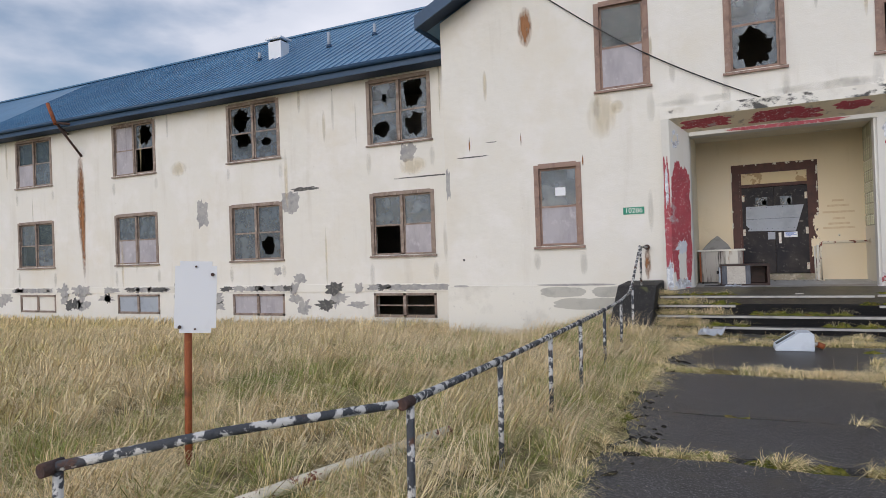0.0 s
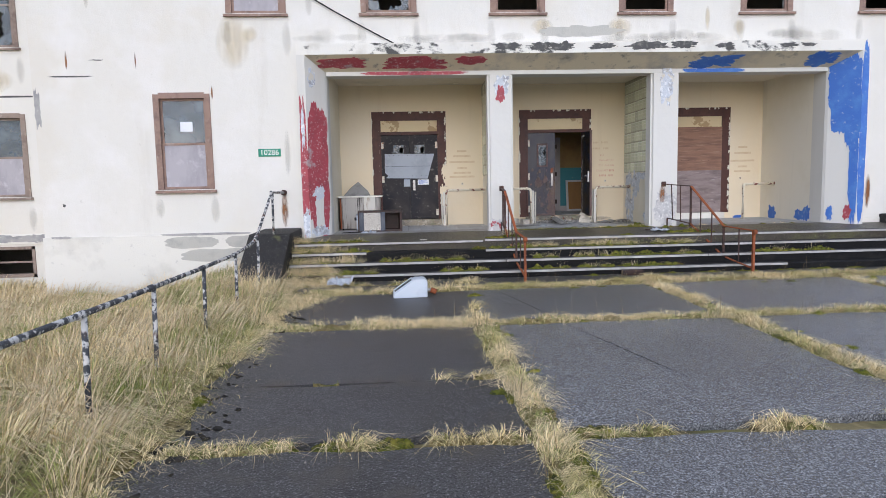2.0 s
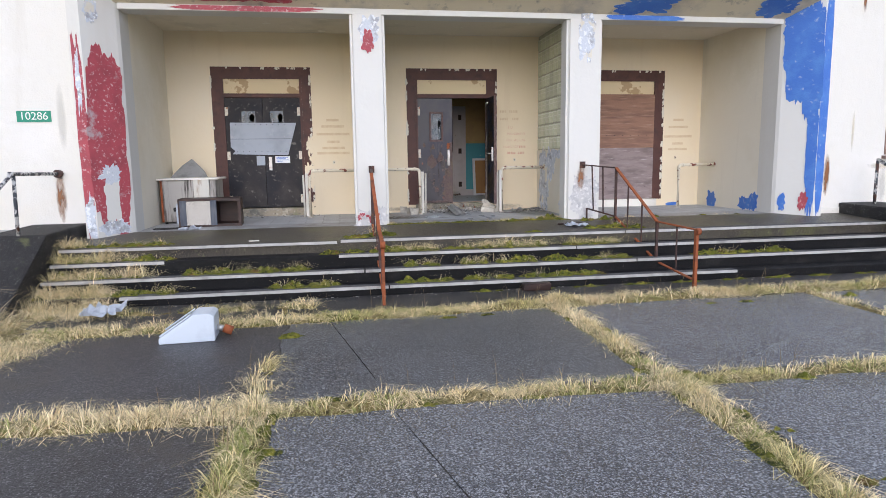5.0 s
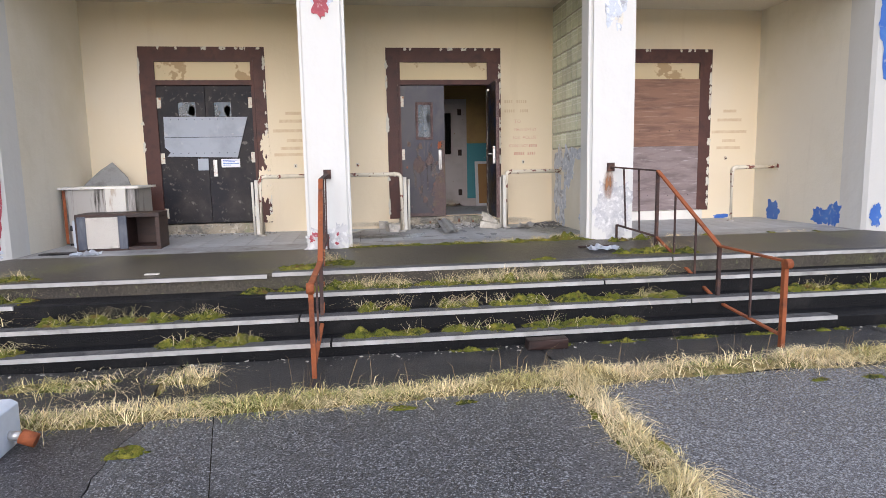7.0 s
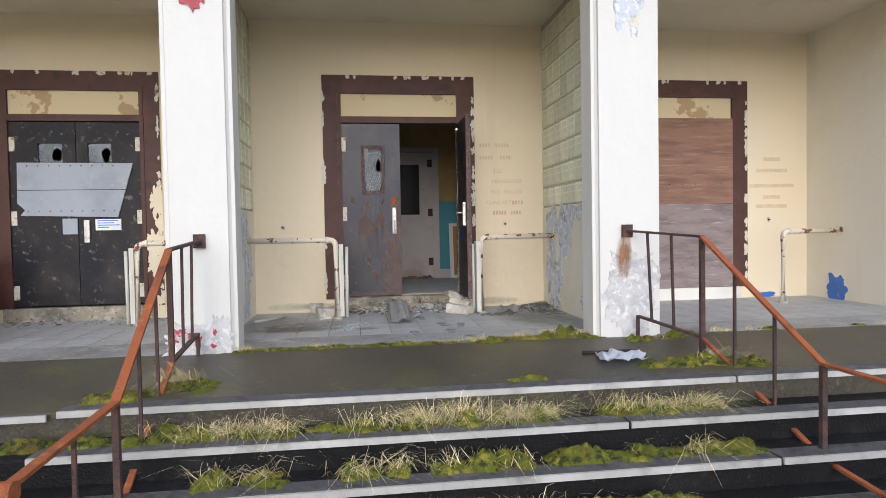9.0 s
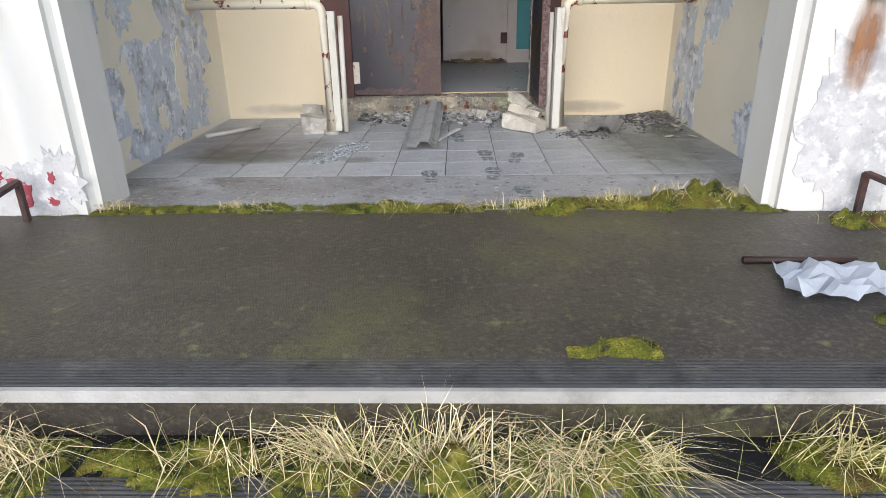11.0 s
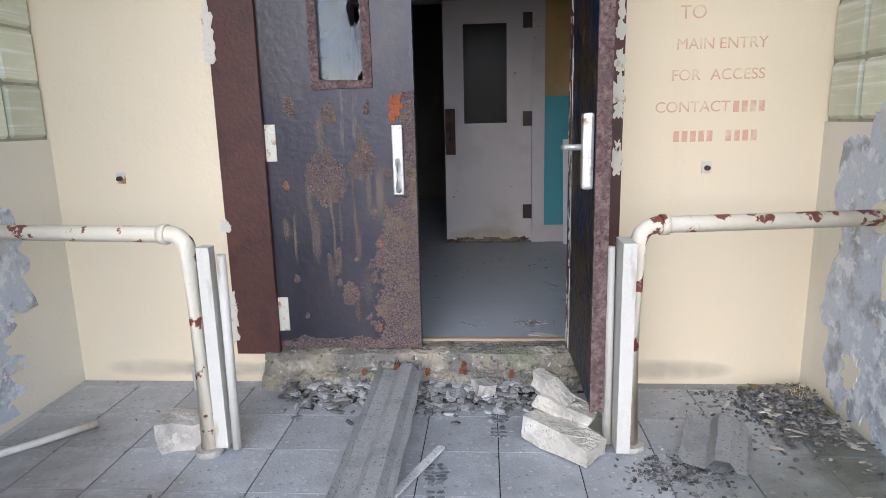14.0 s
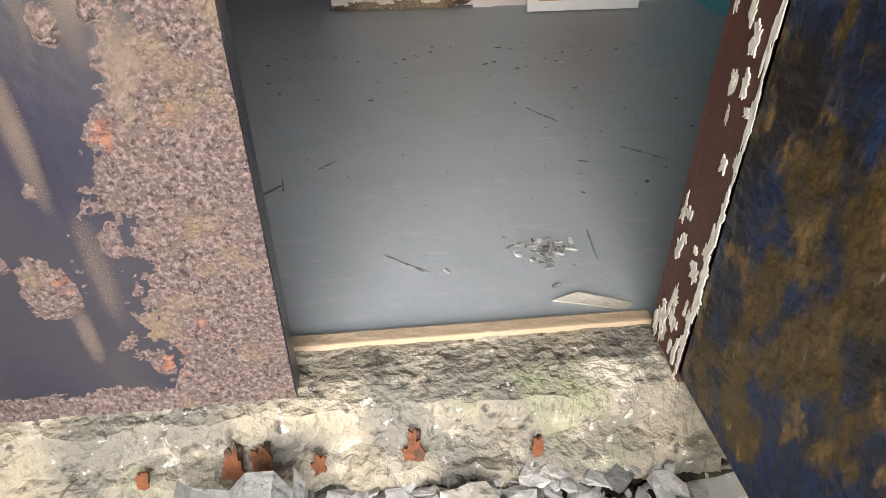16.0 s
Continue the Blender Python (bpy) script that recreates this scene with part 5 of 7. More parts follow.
bx("dado", (5.84, LX1, LY - 0.004, LY - 0.001, 1.08, 2.22), M_TEAL, wl_, "teal painted dado with black flecks")
bx("skirting", (5.84, LX1, LY - 0.012, LY - 0.001, 0.925, 1.08), M_INDOOR, wl_)
tagged(bx("wall_hall", (LX0, LX1 + 1.2, 23.6, 23.7, 0.6, 3.6), M_ROOMSHADE), "hall wall in shade-dark paint", "wall", kind="structure")
d4 = thing("door_4", "lilac-white wooden lobby door, its panel blacked in for the dark behind", "door", kind="structure")
bx("jamb", (5.73, 5.84, LY - 0.03, LY + 0.15, 0.925, 3.12), M_INDOOR, d4)
bx("jamb", (4.06, 4.16, LY - 0.03, LY + 0.15, 0.925, 3.12), M_INDOOR, d4)
bx("head", (4.16, 5.73, LY - 0.03, LY + 0.15, 3.04, 3.12), M_INDOOR, d4)
bm = bmesh.new()
LXA, LXB = 4.96, 5.725
for q in ((LXA, LXA + 0.16, 0.945, 3.03), (LXB - 0.20, LXB, 0.945, 3.03), (LXA + 0.16, LXB - 0.20, 0.945, 1.985), (LXA + 0.16, LXB - 0.20, 2.85, 3.03)):
    box(bm, q[0], q[1], LY - 0.045, LY, q[2], q[3])
dl = part("leaf", bm, M_INDOOR, d4)
bx("pane", (LXA + 0.16, LXB - 0.20, LY - 0.028, LY - 0.022, 1.985, 2.85), M_BLACKPANE, dl)
bm = bmesh.new()
for q in ((LXA + 0.15, LXA + 0.175, 1.975, 2.86), (LXB - 0.215, LXB - 0.19, 1.975, 2.86), (LXA + 0.175, LXB - 0.215, 1.975, 2.0), (LXA + 0.175, LXB - 0.215, 2.835, 2.86)):
    box(bm, q[0], q[1], LY - 0.055, LY - 0.045, q[2], q[3])
part("glazing_bead", bm, M_INDOOR, dl)
bx("push_plate", (LXA + 0.005, LXA + 0.095, LY - 0.05, LY - 0.0452, 1.73, 2.13), M_RUSTDARK, dl, "brown tarnished pull plate")
rod("pull", [(LXA + 0.05, LY - 0.05, 2.02), (LXA + 0.05, LY - 0.08, 2.0), (LXA + 0.05, LY - 0.08, 1.87), (LXA + 0.05, LY - 0.05, 1.85)], 0.009, M_BLACK, dl, "", 8)
for z in (1.15, 1.97, 2.79):
    bx("hinge", (LXB - 0.075, LXB + 0.004, LY - 0.052, LY - 0.0452, z, z + 0.125), M_WOODBROWN, dl)
for i in range(9):
    blotch("rot", (LXA + 0.05 + 0.08 * i, LY - 0.0455, 0.95 + 0.006 * (i % 3)), 0.10, 0.022 + 0.012 * ((i * 5) % 3), M_RUSTDARK, dl, i + 2, thick=0.002, rough=0.6, n=24)
stain((LXA + 0.38, LY - 0.0465, 0.99), 0.85, 0.22, F_OCHRE, dl)
fb = thing("framed_board", "white-framed ochre board leaning on the lobby wall", "board")
mfb = pose(6.03, LY - 0.16, 0.93, -8, 0, 0)
bx("backing", (0.0, 0.55, -0.02, -0.01, 0.02, 0.90), M_OCHREBOARD, fb, "", 0, mfb)
bm = bmesh.new()
for q in ((-0.03, 0.03, 0, 0.92), (0.52, 0.58, 0, 0.92), (0.03, 0.52, 0, 0.05), (0.03, 0.52, 0.87, 0.92)):
    box(bm, q[0], q[1], -0.035, 0.0, q[2], q[3], mfb)
part("trim", bm, M_PVC, fb)

# ---- paint left on the portal ----
JL, JR = (PX0 - FX0 - 0.19, 0.45, 0), (FX1 - PX1 - 0.19, -0.45, 0)
WJ = Vector((FX0 / 2 + PX0 / 2 + 0.065, 14.905, 0))
EJ = Vector((FX1 / 2 + PX1 / 2 - 0.065, 14.905, 0))


def on_jamb(name, base, u, across, z, w, h, mat, seed, rough=0.3):
    p = base + Vector(u).normalized() * across
    n = Vector(u).normalized().cross(Vector((0, 0, 1)))
    blotch(name, Vector((p.x, p.y, z)) + n * 0.002, w, h, mat, portal, seed, u=u, rough=rough, n=80)


on_jamb("red_patch", WJ, JL, 0.0, 2.15, 0.5, 2.5, M_RED, 1.4, 0.14)
on_jamb("red_patch", WJ, JL, 0.12, 1.75, 0.34, 2.0, M_RED, 5.2, 0.18)
on_jamb("red_patch", WJ, JL, -0.14, 2.0, 0.34, 2.1, M_RED, 6.6, 0.25)
on_jamb("red_patch", WJ, JL, 0.08, 2.7, 0.36, 1.3, M_RED, 8.8, 0.3)
on_jamb("bare_patch", WJ, JL, -0.02, 1.28, 0.24, 0.72, M_WHITE, 2.2)
on_jamb("bare_patch", WJ, JL, -0.03, 1.68, 0.3, 0.25, M_BLUEGREY, 8.2, 0.5)
on_jamb("bare_patch", WJ, JL, 0.0, 0.88, 0.46, 0.2, M_BLUEGREY, 3.2)
on_jamb("bare_patch", WJ, JL, -0.12, 4.0, 0.2, 0.36, M_BLUEGREY, 11.2)
blotch("red_patch", (FX0 + 0.085, FY - 0.001, 2.2), 0.14, 2.7, M_RED, portal, 7.7, rough=0.2, n=80)
blotch("bare_patch", (FX0 + 0.08, FY - 0.004, 3.0), 0.06, 0.8, M_BLUEGREY, portal, 1.1, rough=0.5)
blotch("bare_patch", (FX0 + 0.09, FY - 0.004, 1.05), 0.12, 0.6, M_BLUEGREY, portal, 6.1, rough=0.4)
on_jamb("blue_patch", EJ, JR, 0.0, 3.5, 0.56, 1.55, M_BLUE, 2.9, 0.16)
on_jamb("blue_patch", EJ, JR, 0.22, 1.9, 0.16, 2.2, M_BLUE, 4.1, 0.25)
on_jamb("blue_patch", EJ, JR, 0.17, 3.4, 0.3, 2.1, M_BLUE, 12.3, 0.2)
on_jamb("blue_patch", EJ, JR, -0.08, 4.0, 0.5, 0.7, M_BLUE, 14.3, 0.2)
on_jamb("blue_patch", EJ, JR, -0.2, 0.98, 0.12, 0.3, M_BLUE, 9.1)
on_jamb("red_patch", EJ, JR, 0.13, 1.0, 0.14, 0.3, M_RED, 9.9)
on_jamb("red_patch", EJ, JR, 0.2, 1.4, 0.07, 0.5, M_RED, 3.9)
blotch("blue_patch", (FX1 - 0.08, FY - 0.001, 2.68), 0.155, 3.8, M_BLUE, portal, 3.1, rough=0.08, n=80)
SU, SV = (1, 0, 0), (0, -0.45, 0.26)


def on_soffit(x, k, w, h, mat, seed, rough=0.3):
    blotch("paint_patch", (x, 15.13 - 0.45 * k, 4.17 + 0.26 * k - 0.003), w, h, mat, portal, seed, u=SU, v=SV, rough=rough, n=60)


on_soffit(-0.05, 0.5, 0.95, 0.3, M_RED, 1.2)
on_soffit(1.45, 0.5, 1.35, 0.36, M_RED, 3.3)
on_soffit(2.6, 0.62, 0.6, 0.22, M_RED, 5.3)
on_soffit(7.8, 0.42, 0.95, 0.36, M_BLUE, 2.3, 0.5)
on_soffit(10.15, 0.5, 0.7, 0.4, M_BLUE, 6.3, 0.4)
blotch("paint_patch", (1.4, IY - 0.001, 4.125), 1.9, 0.075, M_RED, portal, 2.6, rough=0.25)
blotch("paint_patch", (7.85, IY - 0.001, 4.125), 1.4, 0.08, M_BLUE, portal, 4.6, rough=0.12)
for i, (x, w, h) in enumerate(((3.3, 0.5, 0.14), (4.0, 0.35, 0.15), (4.45, 0.55, 0.16), (5.3, 0.5, 0.12), (6.2, 0.8, 0.15), (7.0, 0.5, 0.12), (7.9, 0.35, 0.1), (9.3, 0.4, 0.07), (9.7, 0.3, 0.07))):
    blotch("flaked_patch", (x, FY - 0.001, 4.56), w, h, M_DARKPEEL, portal, i * 2.7 + 0.4, rough=0.5)
# blue remnants by the foot of the east bay
for i, (y, z, w, h) in enumerate(((17.05, 0.92, 0.3, 0.3), (15.95, 0.90, 0.34, 0.26), (15.72, 0.95, 0.3, 0.3))):
    blotch("paint_patch", (PX1 - 0.001, y, z), w, h, M_BLUE, portal, i + 7.7, u=(0, -1, 0), rough=0.4)
blotch("paint_patch", (9.85, PYB - 0.001, 0.80), 0.25, 0.07, M_BLUE, wall_back, 3.8)

# ---- stains, flakes and cracks of the facade ----
for i, (x, z, w, h, m) in enumerate(((-3.3, 0.70, 1.1, 0.24, M_BLOCKGREY), (-2.15, 0.70, 0.9, 0.24, M_BLOCKGREY), (-2.6, 0.42, 1.9, 0.26, M_BLOCKGREY), (-5.9, 0.86, 0.4, 0.05, M_BARE), (-3.0, 0.87, 1.8, 0.05, M_BARE))):
    blotch("patched_block", (x, FYW - 0.036, z), w, h, m, wall_front, i + 4.4, rough=0.12)
for i, (x, z, w, h, m) in enumerate(((-6.18, 3.45, 0.12, 0.75, M_BARE), (-5.5, 4.10, 0.7, 0.03, M_DARKPEEL), (-5.55, 4.42, 0.04, 0.4, M_RUSTSTAIN), (-4.2, 4.4, 0.03, 0.35, M_RUSTSTAIN), (-2.72, 3.75, 0.03, 0.3, M_RUSTSTAIN), (-1.9, 4.9, 0.22, 0.3, M_YELLOWSTAIN), (-2.25, 4.75, 0.5, 1.0, M_YELLOWSTAIN), (-4.0, 7.1, 0.3, 1.0, M_RUSTSTAIN), (-1.36, 1.35, 0.12, 0.75, M_RUSTSTAIN), (11.37, 1.45, 0.11, 0.75, M_RUSTSTAIN), (4.1, 5.02, 0.35, 0.3, M_YELLOWSTAIN), (5.75, 5.0, 0.4, 0.35, M_YELLOWSTAIN), (8.35, 5.0, 0.2, 0.3, M_YELLOWSTAIN), (-5.81, 1.52, 0.06, 0.06, M_DARKPEEL), (-4.95, 4.42, 0.25, 0.02, M_DARKPEEL), (11.9, 4.5, 0.06, 0.5, M_RUSTSTAIN), (12.6, 1.6, 0.6, 0.12, M_YELLOWSTAIN), (4.9, 4.92, 1.6, 0.22, M_BLOCKGREY))):
    if m in (M_RUSTSTAIN, M_YELLOWSTAIN, M_RUST):
        stain((x, FYW - 0.0005, z), w * 1.6, h * 1.25, F_OCHRE if m is M_YELLOWSTAIN else F_RUST, wall_front)
    else:
        blotch("flake", (x, FYW - 0.0005, z), w, h, m, wall_front, i * 1.9 + 0.7, rough=0.35, thick=0.002)
for i, (x, z, w, h, m) in enumerate(((-16.7, 3.38, 0.55, 0.95, M_BARE), (-12.8, 3.55, 0.6, 0.7, M_BARE), (-12.2, 3.95, 1.0, 0.12, M_DARKPEEL), (-8.35, 4.72, 0.55, 0.5, M_BARE), (-8.2, 4.35, 0.7, 0.5, M_YELLOWSTAIN), (-7.2, 4.0, 3.0, 0.04, M_DARKPEEL), (-6.55, 3.6, 0.3, 0.8, M_BARE), (-23.2, 4.2, 0.42, 4.2, M_RUSTSTAIN), (-23.15, 3.4, 0.22, 4.8, M_RUST), (-18.0, 1.0, 0.3, 0.4, M_BARE), (-12.5, 1.05, 0.5, 0.35, M_BARE), (-13.4, 1.3, 0.3, 0.25, M_BARE), (-8.9, 6.5, 0.06, 0.06, M_DARKPEEL), (-11.0, 7.0, 0.05, 0.05, M_DARKPEEL), (-17.8, 5.1, 0.6, 0.5, M_YELLOWSTAIN))):
    if m in (M_RUSTSTAIN, M_YELLOWSTAIN, M_RUST):
        stain((x, WY - 0.0005, z), w * 1.6, h * 1.25, F_OCHRE if m is M_YELLOWSTAIN else F_RUST, wall_wing)
    else:
        blotch("flake", (x, WY - 0.0005, z), w, h, m, wall_wing, i * 1.9 + 0.7, rough=0.35, thick=0.002)
rn = random.Random(11)
for i in range(96):
    x = rn.uniform(-29, -6.4)
    z = rn.choice((0.72, 0.4, 0.2, 0.1))
    on_window = any(a - 0.3 < x < b + 0.3 for a, b in WIN)
    z = 0.73 if on_window else z
    blotch("flaked_patch", (x, WY - (0.03 if z > 0.6 else 0.0005), z), rn.uniform(0.25, 0.8), 0.16 if on_window else rn.uniform(0.2, 0.55), M_BARE if i % 4 else M_DARKPEEL, wall_wing, i * 3.1, rough=0.5)

for (a, b), z, yy, w_ in [(q, 1.52, WY, wall_wing) for q in WIN] + [(q, 4.92, WY, wall_wing) for q in WIN] + [(q, UZ0 - 0.13, FYW, wall_front) for q in UP] + [(q, LZ0 - 0.13, FYW, wall_front) for q in LOW]:
    for x in (a - 0.02, b + 0.02):
        h = 0.5 + 0.5 * abs(noise.noise((x, z, 1.0))) * 2
        stain((x, yy - 0.0005, z - h * 0.45), 0.22, h, F_GREY, w_)
rw = random.Random(3)
for i in range(13):
    x = rw.uniform(XW0 + 0.3, XW1 - 2)
    low = 4.75 if FX0 - 0.3 < x < FX1 + 0.3 else 1.4
    stain((x, FYW - 0.0005, rw.uniform(low + 0.3, 7.0)), rw.uniform(0.05, 0.16), rw.uniform(0.5, 2.0) if low < 2 else 0.6, rw.choice((F_GREY, F_GREY, F_OCHRE)), wall_front)
for i in range(22):
    stain((rw.uniform(FX0, FX1), FYW - 0.0005, 4.75 + rw.uniform(0, 0.1)), rw.uniform(0.4, 1.2), rw.uniform(0.15, 0.4), F_GREY, wall_front)
for i in range(20):
    stain((rw.uniform(-32, -6.5), WY - 0.0005, rw.choice((6.3, 4.2, 2.0)) + rw.uniform(-0.5, 0.6)), rw.uniform(0.06, 0.2), rw.uniform(0.8, 2.6), rw.choice((F_GREY, F_GREY, F_OCHRE)), wall_wing)
for i in range(10):
    stain((rw.uniform(3.4, 6.7), PYB - 0.0005, 0.84), rw.uniform(0.5, 1.4), rw.uniform(0.08, 0.18), F_GREY, wall_back)
for x, y, w2, h2 in ((6.4, 16.4, 1.0, 1.6), (6.7, 17.0, 0.6, 1.0), (3.6, 16.7, 0.8, 1.2), (3.9, 16.2, 1.2, 0.5), (3.75, 16.3, 0.9, 0.7), (4.1, 16.55, 0.7, 0.5), (4.55, 16.1, 0.3, 0.2)):
    stain((x, y, 0.7765), w2, h2, F_BROWN if x < 4.5 and w2 < 1 else F_GREEN, porch_floor, (1, 0, 0), (0, 1, 0))

# ---- the plate, the stencilled wall and small fittings ----


def lettering(name, body, at, size, mat, parent, align="CENTER", tilt=0):
    cu = bpy.data.curves.new(name, "FONT")
    cu.body, cu.size, cu.align_x, cu.align_y, cu.extrude = body, size, align, "CENTER", 0.001
    cu.materials.append(mat)
    ob = new(name, cu)
    ob.matrix_basis = pose(*at, 90, tilt, 0)
    ob.parent = parent
    return ob


plate = thing("number_plate", "small green metal house number plate with worn white figures", "sign")
bx("plate", (-1.85, -1.39, FYW - 0.012, FYW - 0.0005, 2.44, 2.60), M_GREEN, plate, "", 0.004)
lettering("figures", "10286", (-1.62, FYW - 0.014, 2.52), 0.155, M_LETTER, plate)
for body, x, z, h in (("TO", 6.22, 2.46, 0.08), ("MAIN", 6.235, 2.33, 0.066), ("ENTRY", 6.435, 2.33, 0.066), ("FOR", 6.20, 2.20, 0.066), ("ACCESS", 6.42, 2.20, 0.066), ("CONTACT", 6.235, 2.065, 0.066)):
    lettering("stencil", body, (x, PYB - 0.001, z), h, M_FADED, wall_back)
for x, z, n in ((6.41, 2.065, 4), (6.16, 1.94, 5), (6.385, 1.94, 4), (6.0, 2.78, 4), (6.2, 2.78, 5), (6.0, 2.63, 5), (6.26, 2.63, 4)):
    for k in range(n):
        bx("stencil_bar", (x + 0.036 * k, x + 0.036 * k + 0.024, PYB - 0.002, PYB + 0.001, z - 0.024, z + 0.024), M_FADED if z < 2.2 else M_FADED2, wall_back)
for x0, zs in ((2.62, (2.62, 2.5, 2.35, 2.2, 2.08, 1.98)), (9.95, (2.6, 2.45, 2.25, 2.1, 1.98))):
    for i, z in enumerate(zs):
        w = 0.12 + 0.1 * ((i * 7) % 3)
        bx("stencil_bar", (x0 - w, x0 + w, PYB - 0.002, PYB + 0.001, z - 0.024, z + 0.024), M_FADED2, wall_back)
for x in (6.31, 3.59, 9.9, 2.62):
    st = thing("anchor_stub", "rusty anchor stub in the porch wall", "anchor", "wall anchors")
    bx("plate", (x - 0.022, x + 0.022, PYB - 0.006, PYB - 0.0005, 1.775, 1.83), M_HINGE, st, "", 0.003)
    rod("bolt", [(x, PYB - 0.006, 1.80), (x, PYB - 0.03, 1.80)], 0.011, M_RUSTDARK, st, "", 8)
bx("brown_fleck", (6.797, 6.7995, 17.11, 17.125, 1.17, 1.34), M_BROWN, wall_back)
cable = thing("cable", "slack black service cable across the front wall", "cable")
rod("wire", [(-3.6 + 4.6 * t, FYW - 0.05, 7.80 - 3.10 * t - 0.22 * math.sin(math.pi * t)) for t in [i / 14 for i in range(15)]], 0.014, M_BLACK, cable, "", 6)

# ---- rusty bracket and roof vents of the wing ----
mast = thing("wall_bracket", "rusty steel mast bracket bolted under the eave", "bracket")
rod("mast", [(-23.55, 15.9, 8.05), (-23.1, 15.9, 7.2)], 0.07, M_RUST, mast)
rod("arm", [(-23.1, 15.9, 7.25), (-22.5, WY, 7.22)], 0.045, M_RUSTDARK, mast)
rod("arm", [(-23.1, 15.9, 7.25), (-23.9, WY, 7.05)], 0.045, M_RUSTDARK, mast)
rod("strut", [(-23.3, 15.9, 7.45), (-23.08, WY, 6.06)], 0.045, M_RUSTDARK, mast)


def roof_z(y):
    return EZ + (RZ - EZ) * (y - EY) / (RY - EY)


ch = thing("roof_vent", "square pale metal roof vent with a cap", "vent")
bx("box", (-15.5, -14.9, 19.3, 19.8, roof_z(19.3) - 0.1, roof_z(19.8) + 0.35), M_SIGNWHITE, ch, "", 0.02)
bx("cap", (-15.58, -14.82, 19.22, 19.88, roof_z(19.8) + 0.42, roof_z(19.8) + 0.5), M_SIGNWHITE, ch, "", 0.02)
bx("louvre", (-15.45, -14.95, 19.35, 19.75, roof_z(19.8) + 0.35, roof_z(19.8) + 0.42), M_BLACK, ch)
for x, y, h in ((-12.7, 19.3, 0.55), (-11.0, 19.7, 0.4), (-16.1, 19.5, 0.3)):
    v = thing("vent_pipe", "thin grey vent pipe on the blue roof", "vent pipe", "roof vent pipes")
    rod("stack", [(x, y, roof_z(y) - 0.05), (x, y, roof_z(y) + h)], 0.06, M_GREYPANEL, v)
    rod("collar", [(x, y, roof_z(y) - 0.02), (x, y, roof_z(y) + 0.08)], 0.1, M_FASCIA, v)

# ---- rails ----
rail = thing("pipe_railing", "bent pipe railing in flaking black and white paint beside the path", "railing")
RP = [(-2.22, 2.12, 0.90), (-1.75, 2.62, 0.955), (-1.115, 3.275, 0.985), (-1.175, 4.80, 0.93), (-1.18, 6.2, 0.915), (-1.18, 7.45, 0.905), (-1.2, 8.95, 0.89), (-1.22, 10.4, 0.885), (-1.25, 11.5, 0.93), (-1.28, 12.0, 1.0), (-1.32, 13.52, 1.71), (-1.36, 14.90, 1.69)]
rod("top_rail", RP, 0.024, M_RAIL, rail, "", 12)
for i, (x, y, z) in enumerate(RP):
    if i in (1, 8, 11):
        continue
    base = 0.93 if y > 13 else ground_z(x, y) - 0.05 if y < 11.9 else 0.0
    rod("post", [(x, y, base), (x + 0.01, y + 0.02, z - 0.02)], 0.022, M_RAIL, rail, "", 10)
    rod("tee", [(x - 0.001, y - 0.05, z - 0.001), (x, y + 0.05, z)], 0.031, M_RUSTDARK if i in (0, 2) else M_RAIL, rail, "", 10)
rod("flange", [(-1.36, 14.90, 1.69), (-1.36, 14.976, 1.69)], 0.06, M_RUSTDARK, rail)
lp = thing("fallen_pipe", "length of whitish pipe lying in the grass", "pipe")
rod("tube", [(-2.55, 3.2, 0.2), (-2.34, 3.9, 0.2), (-1.83, 5.3, 0.22)], 0.045, M_PIPE, lp)
rr3 = thing("landing_railing", "grey pipe handrail beside the far cheek wall", "railing")
rod("top_rail", [(11.95, 14.5, 1.72), (12.0, 13.2, 1.05), (12.0, 12.3, 0.95)], 0.028, M_RAIL, rr3)
rod("post", [(11.95, 14.5, 0.94), (11.95, 14.5, 1.72)], 0.026, M_RAIL, rr3)
rod("post", [(12.0, 12.35, 0.0), (12.0, 12.35, 0.95)], 0.026, M_RAIL, rr3)


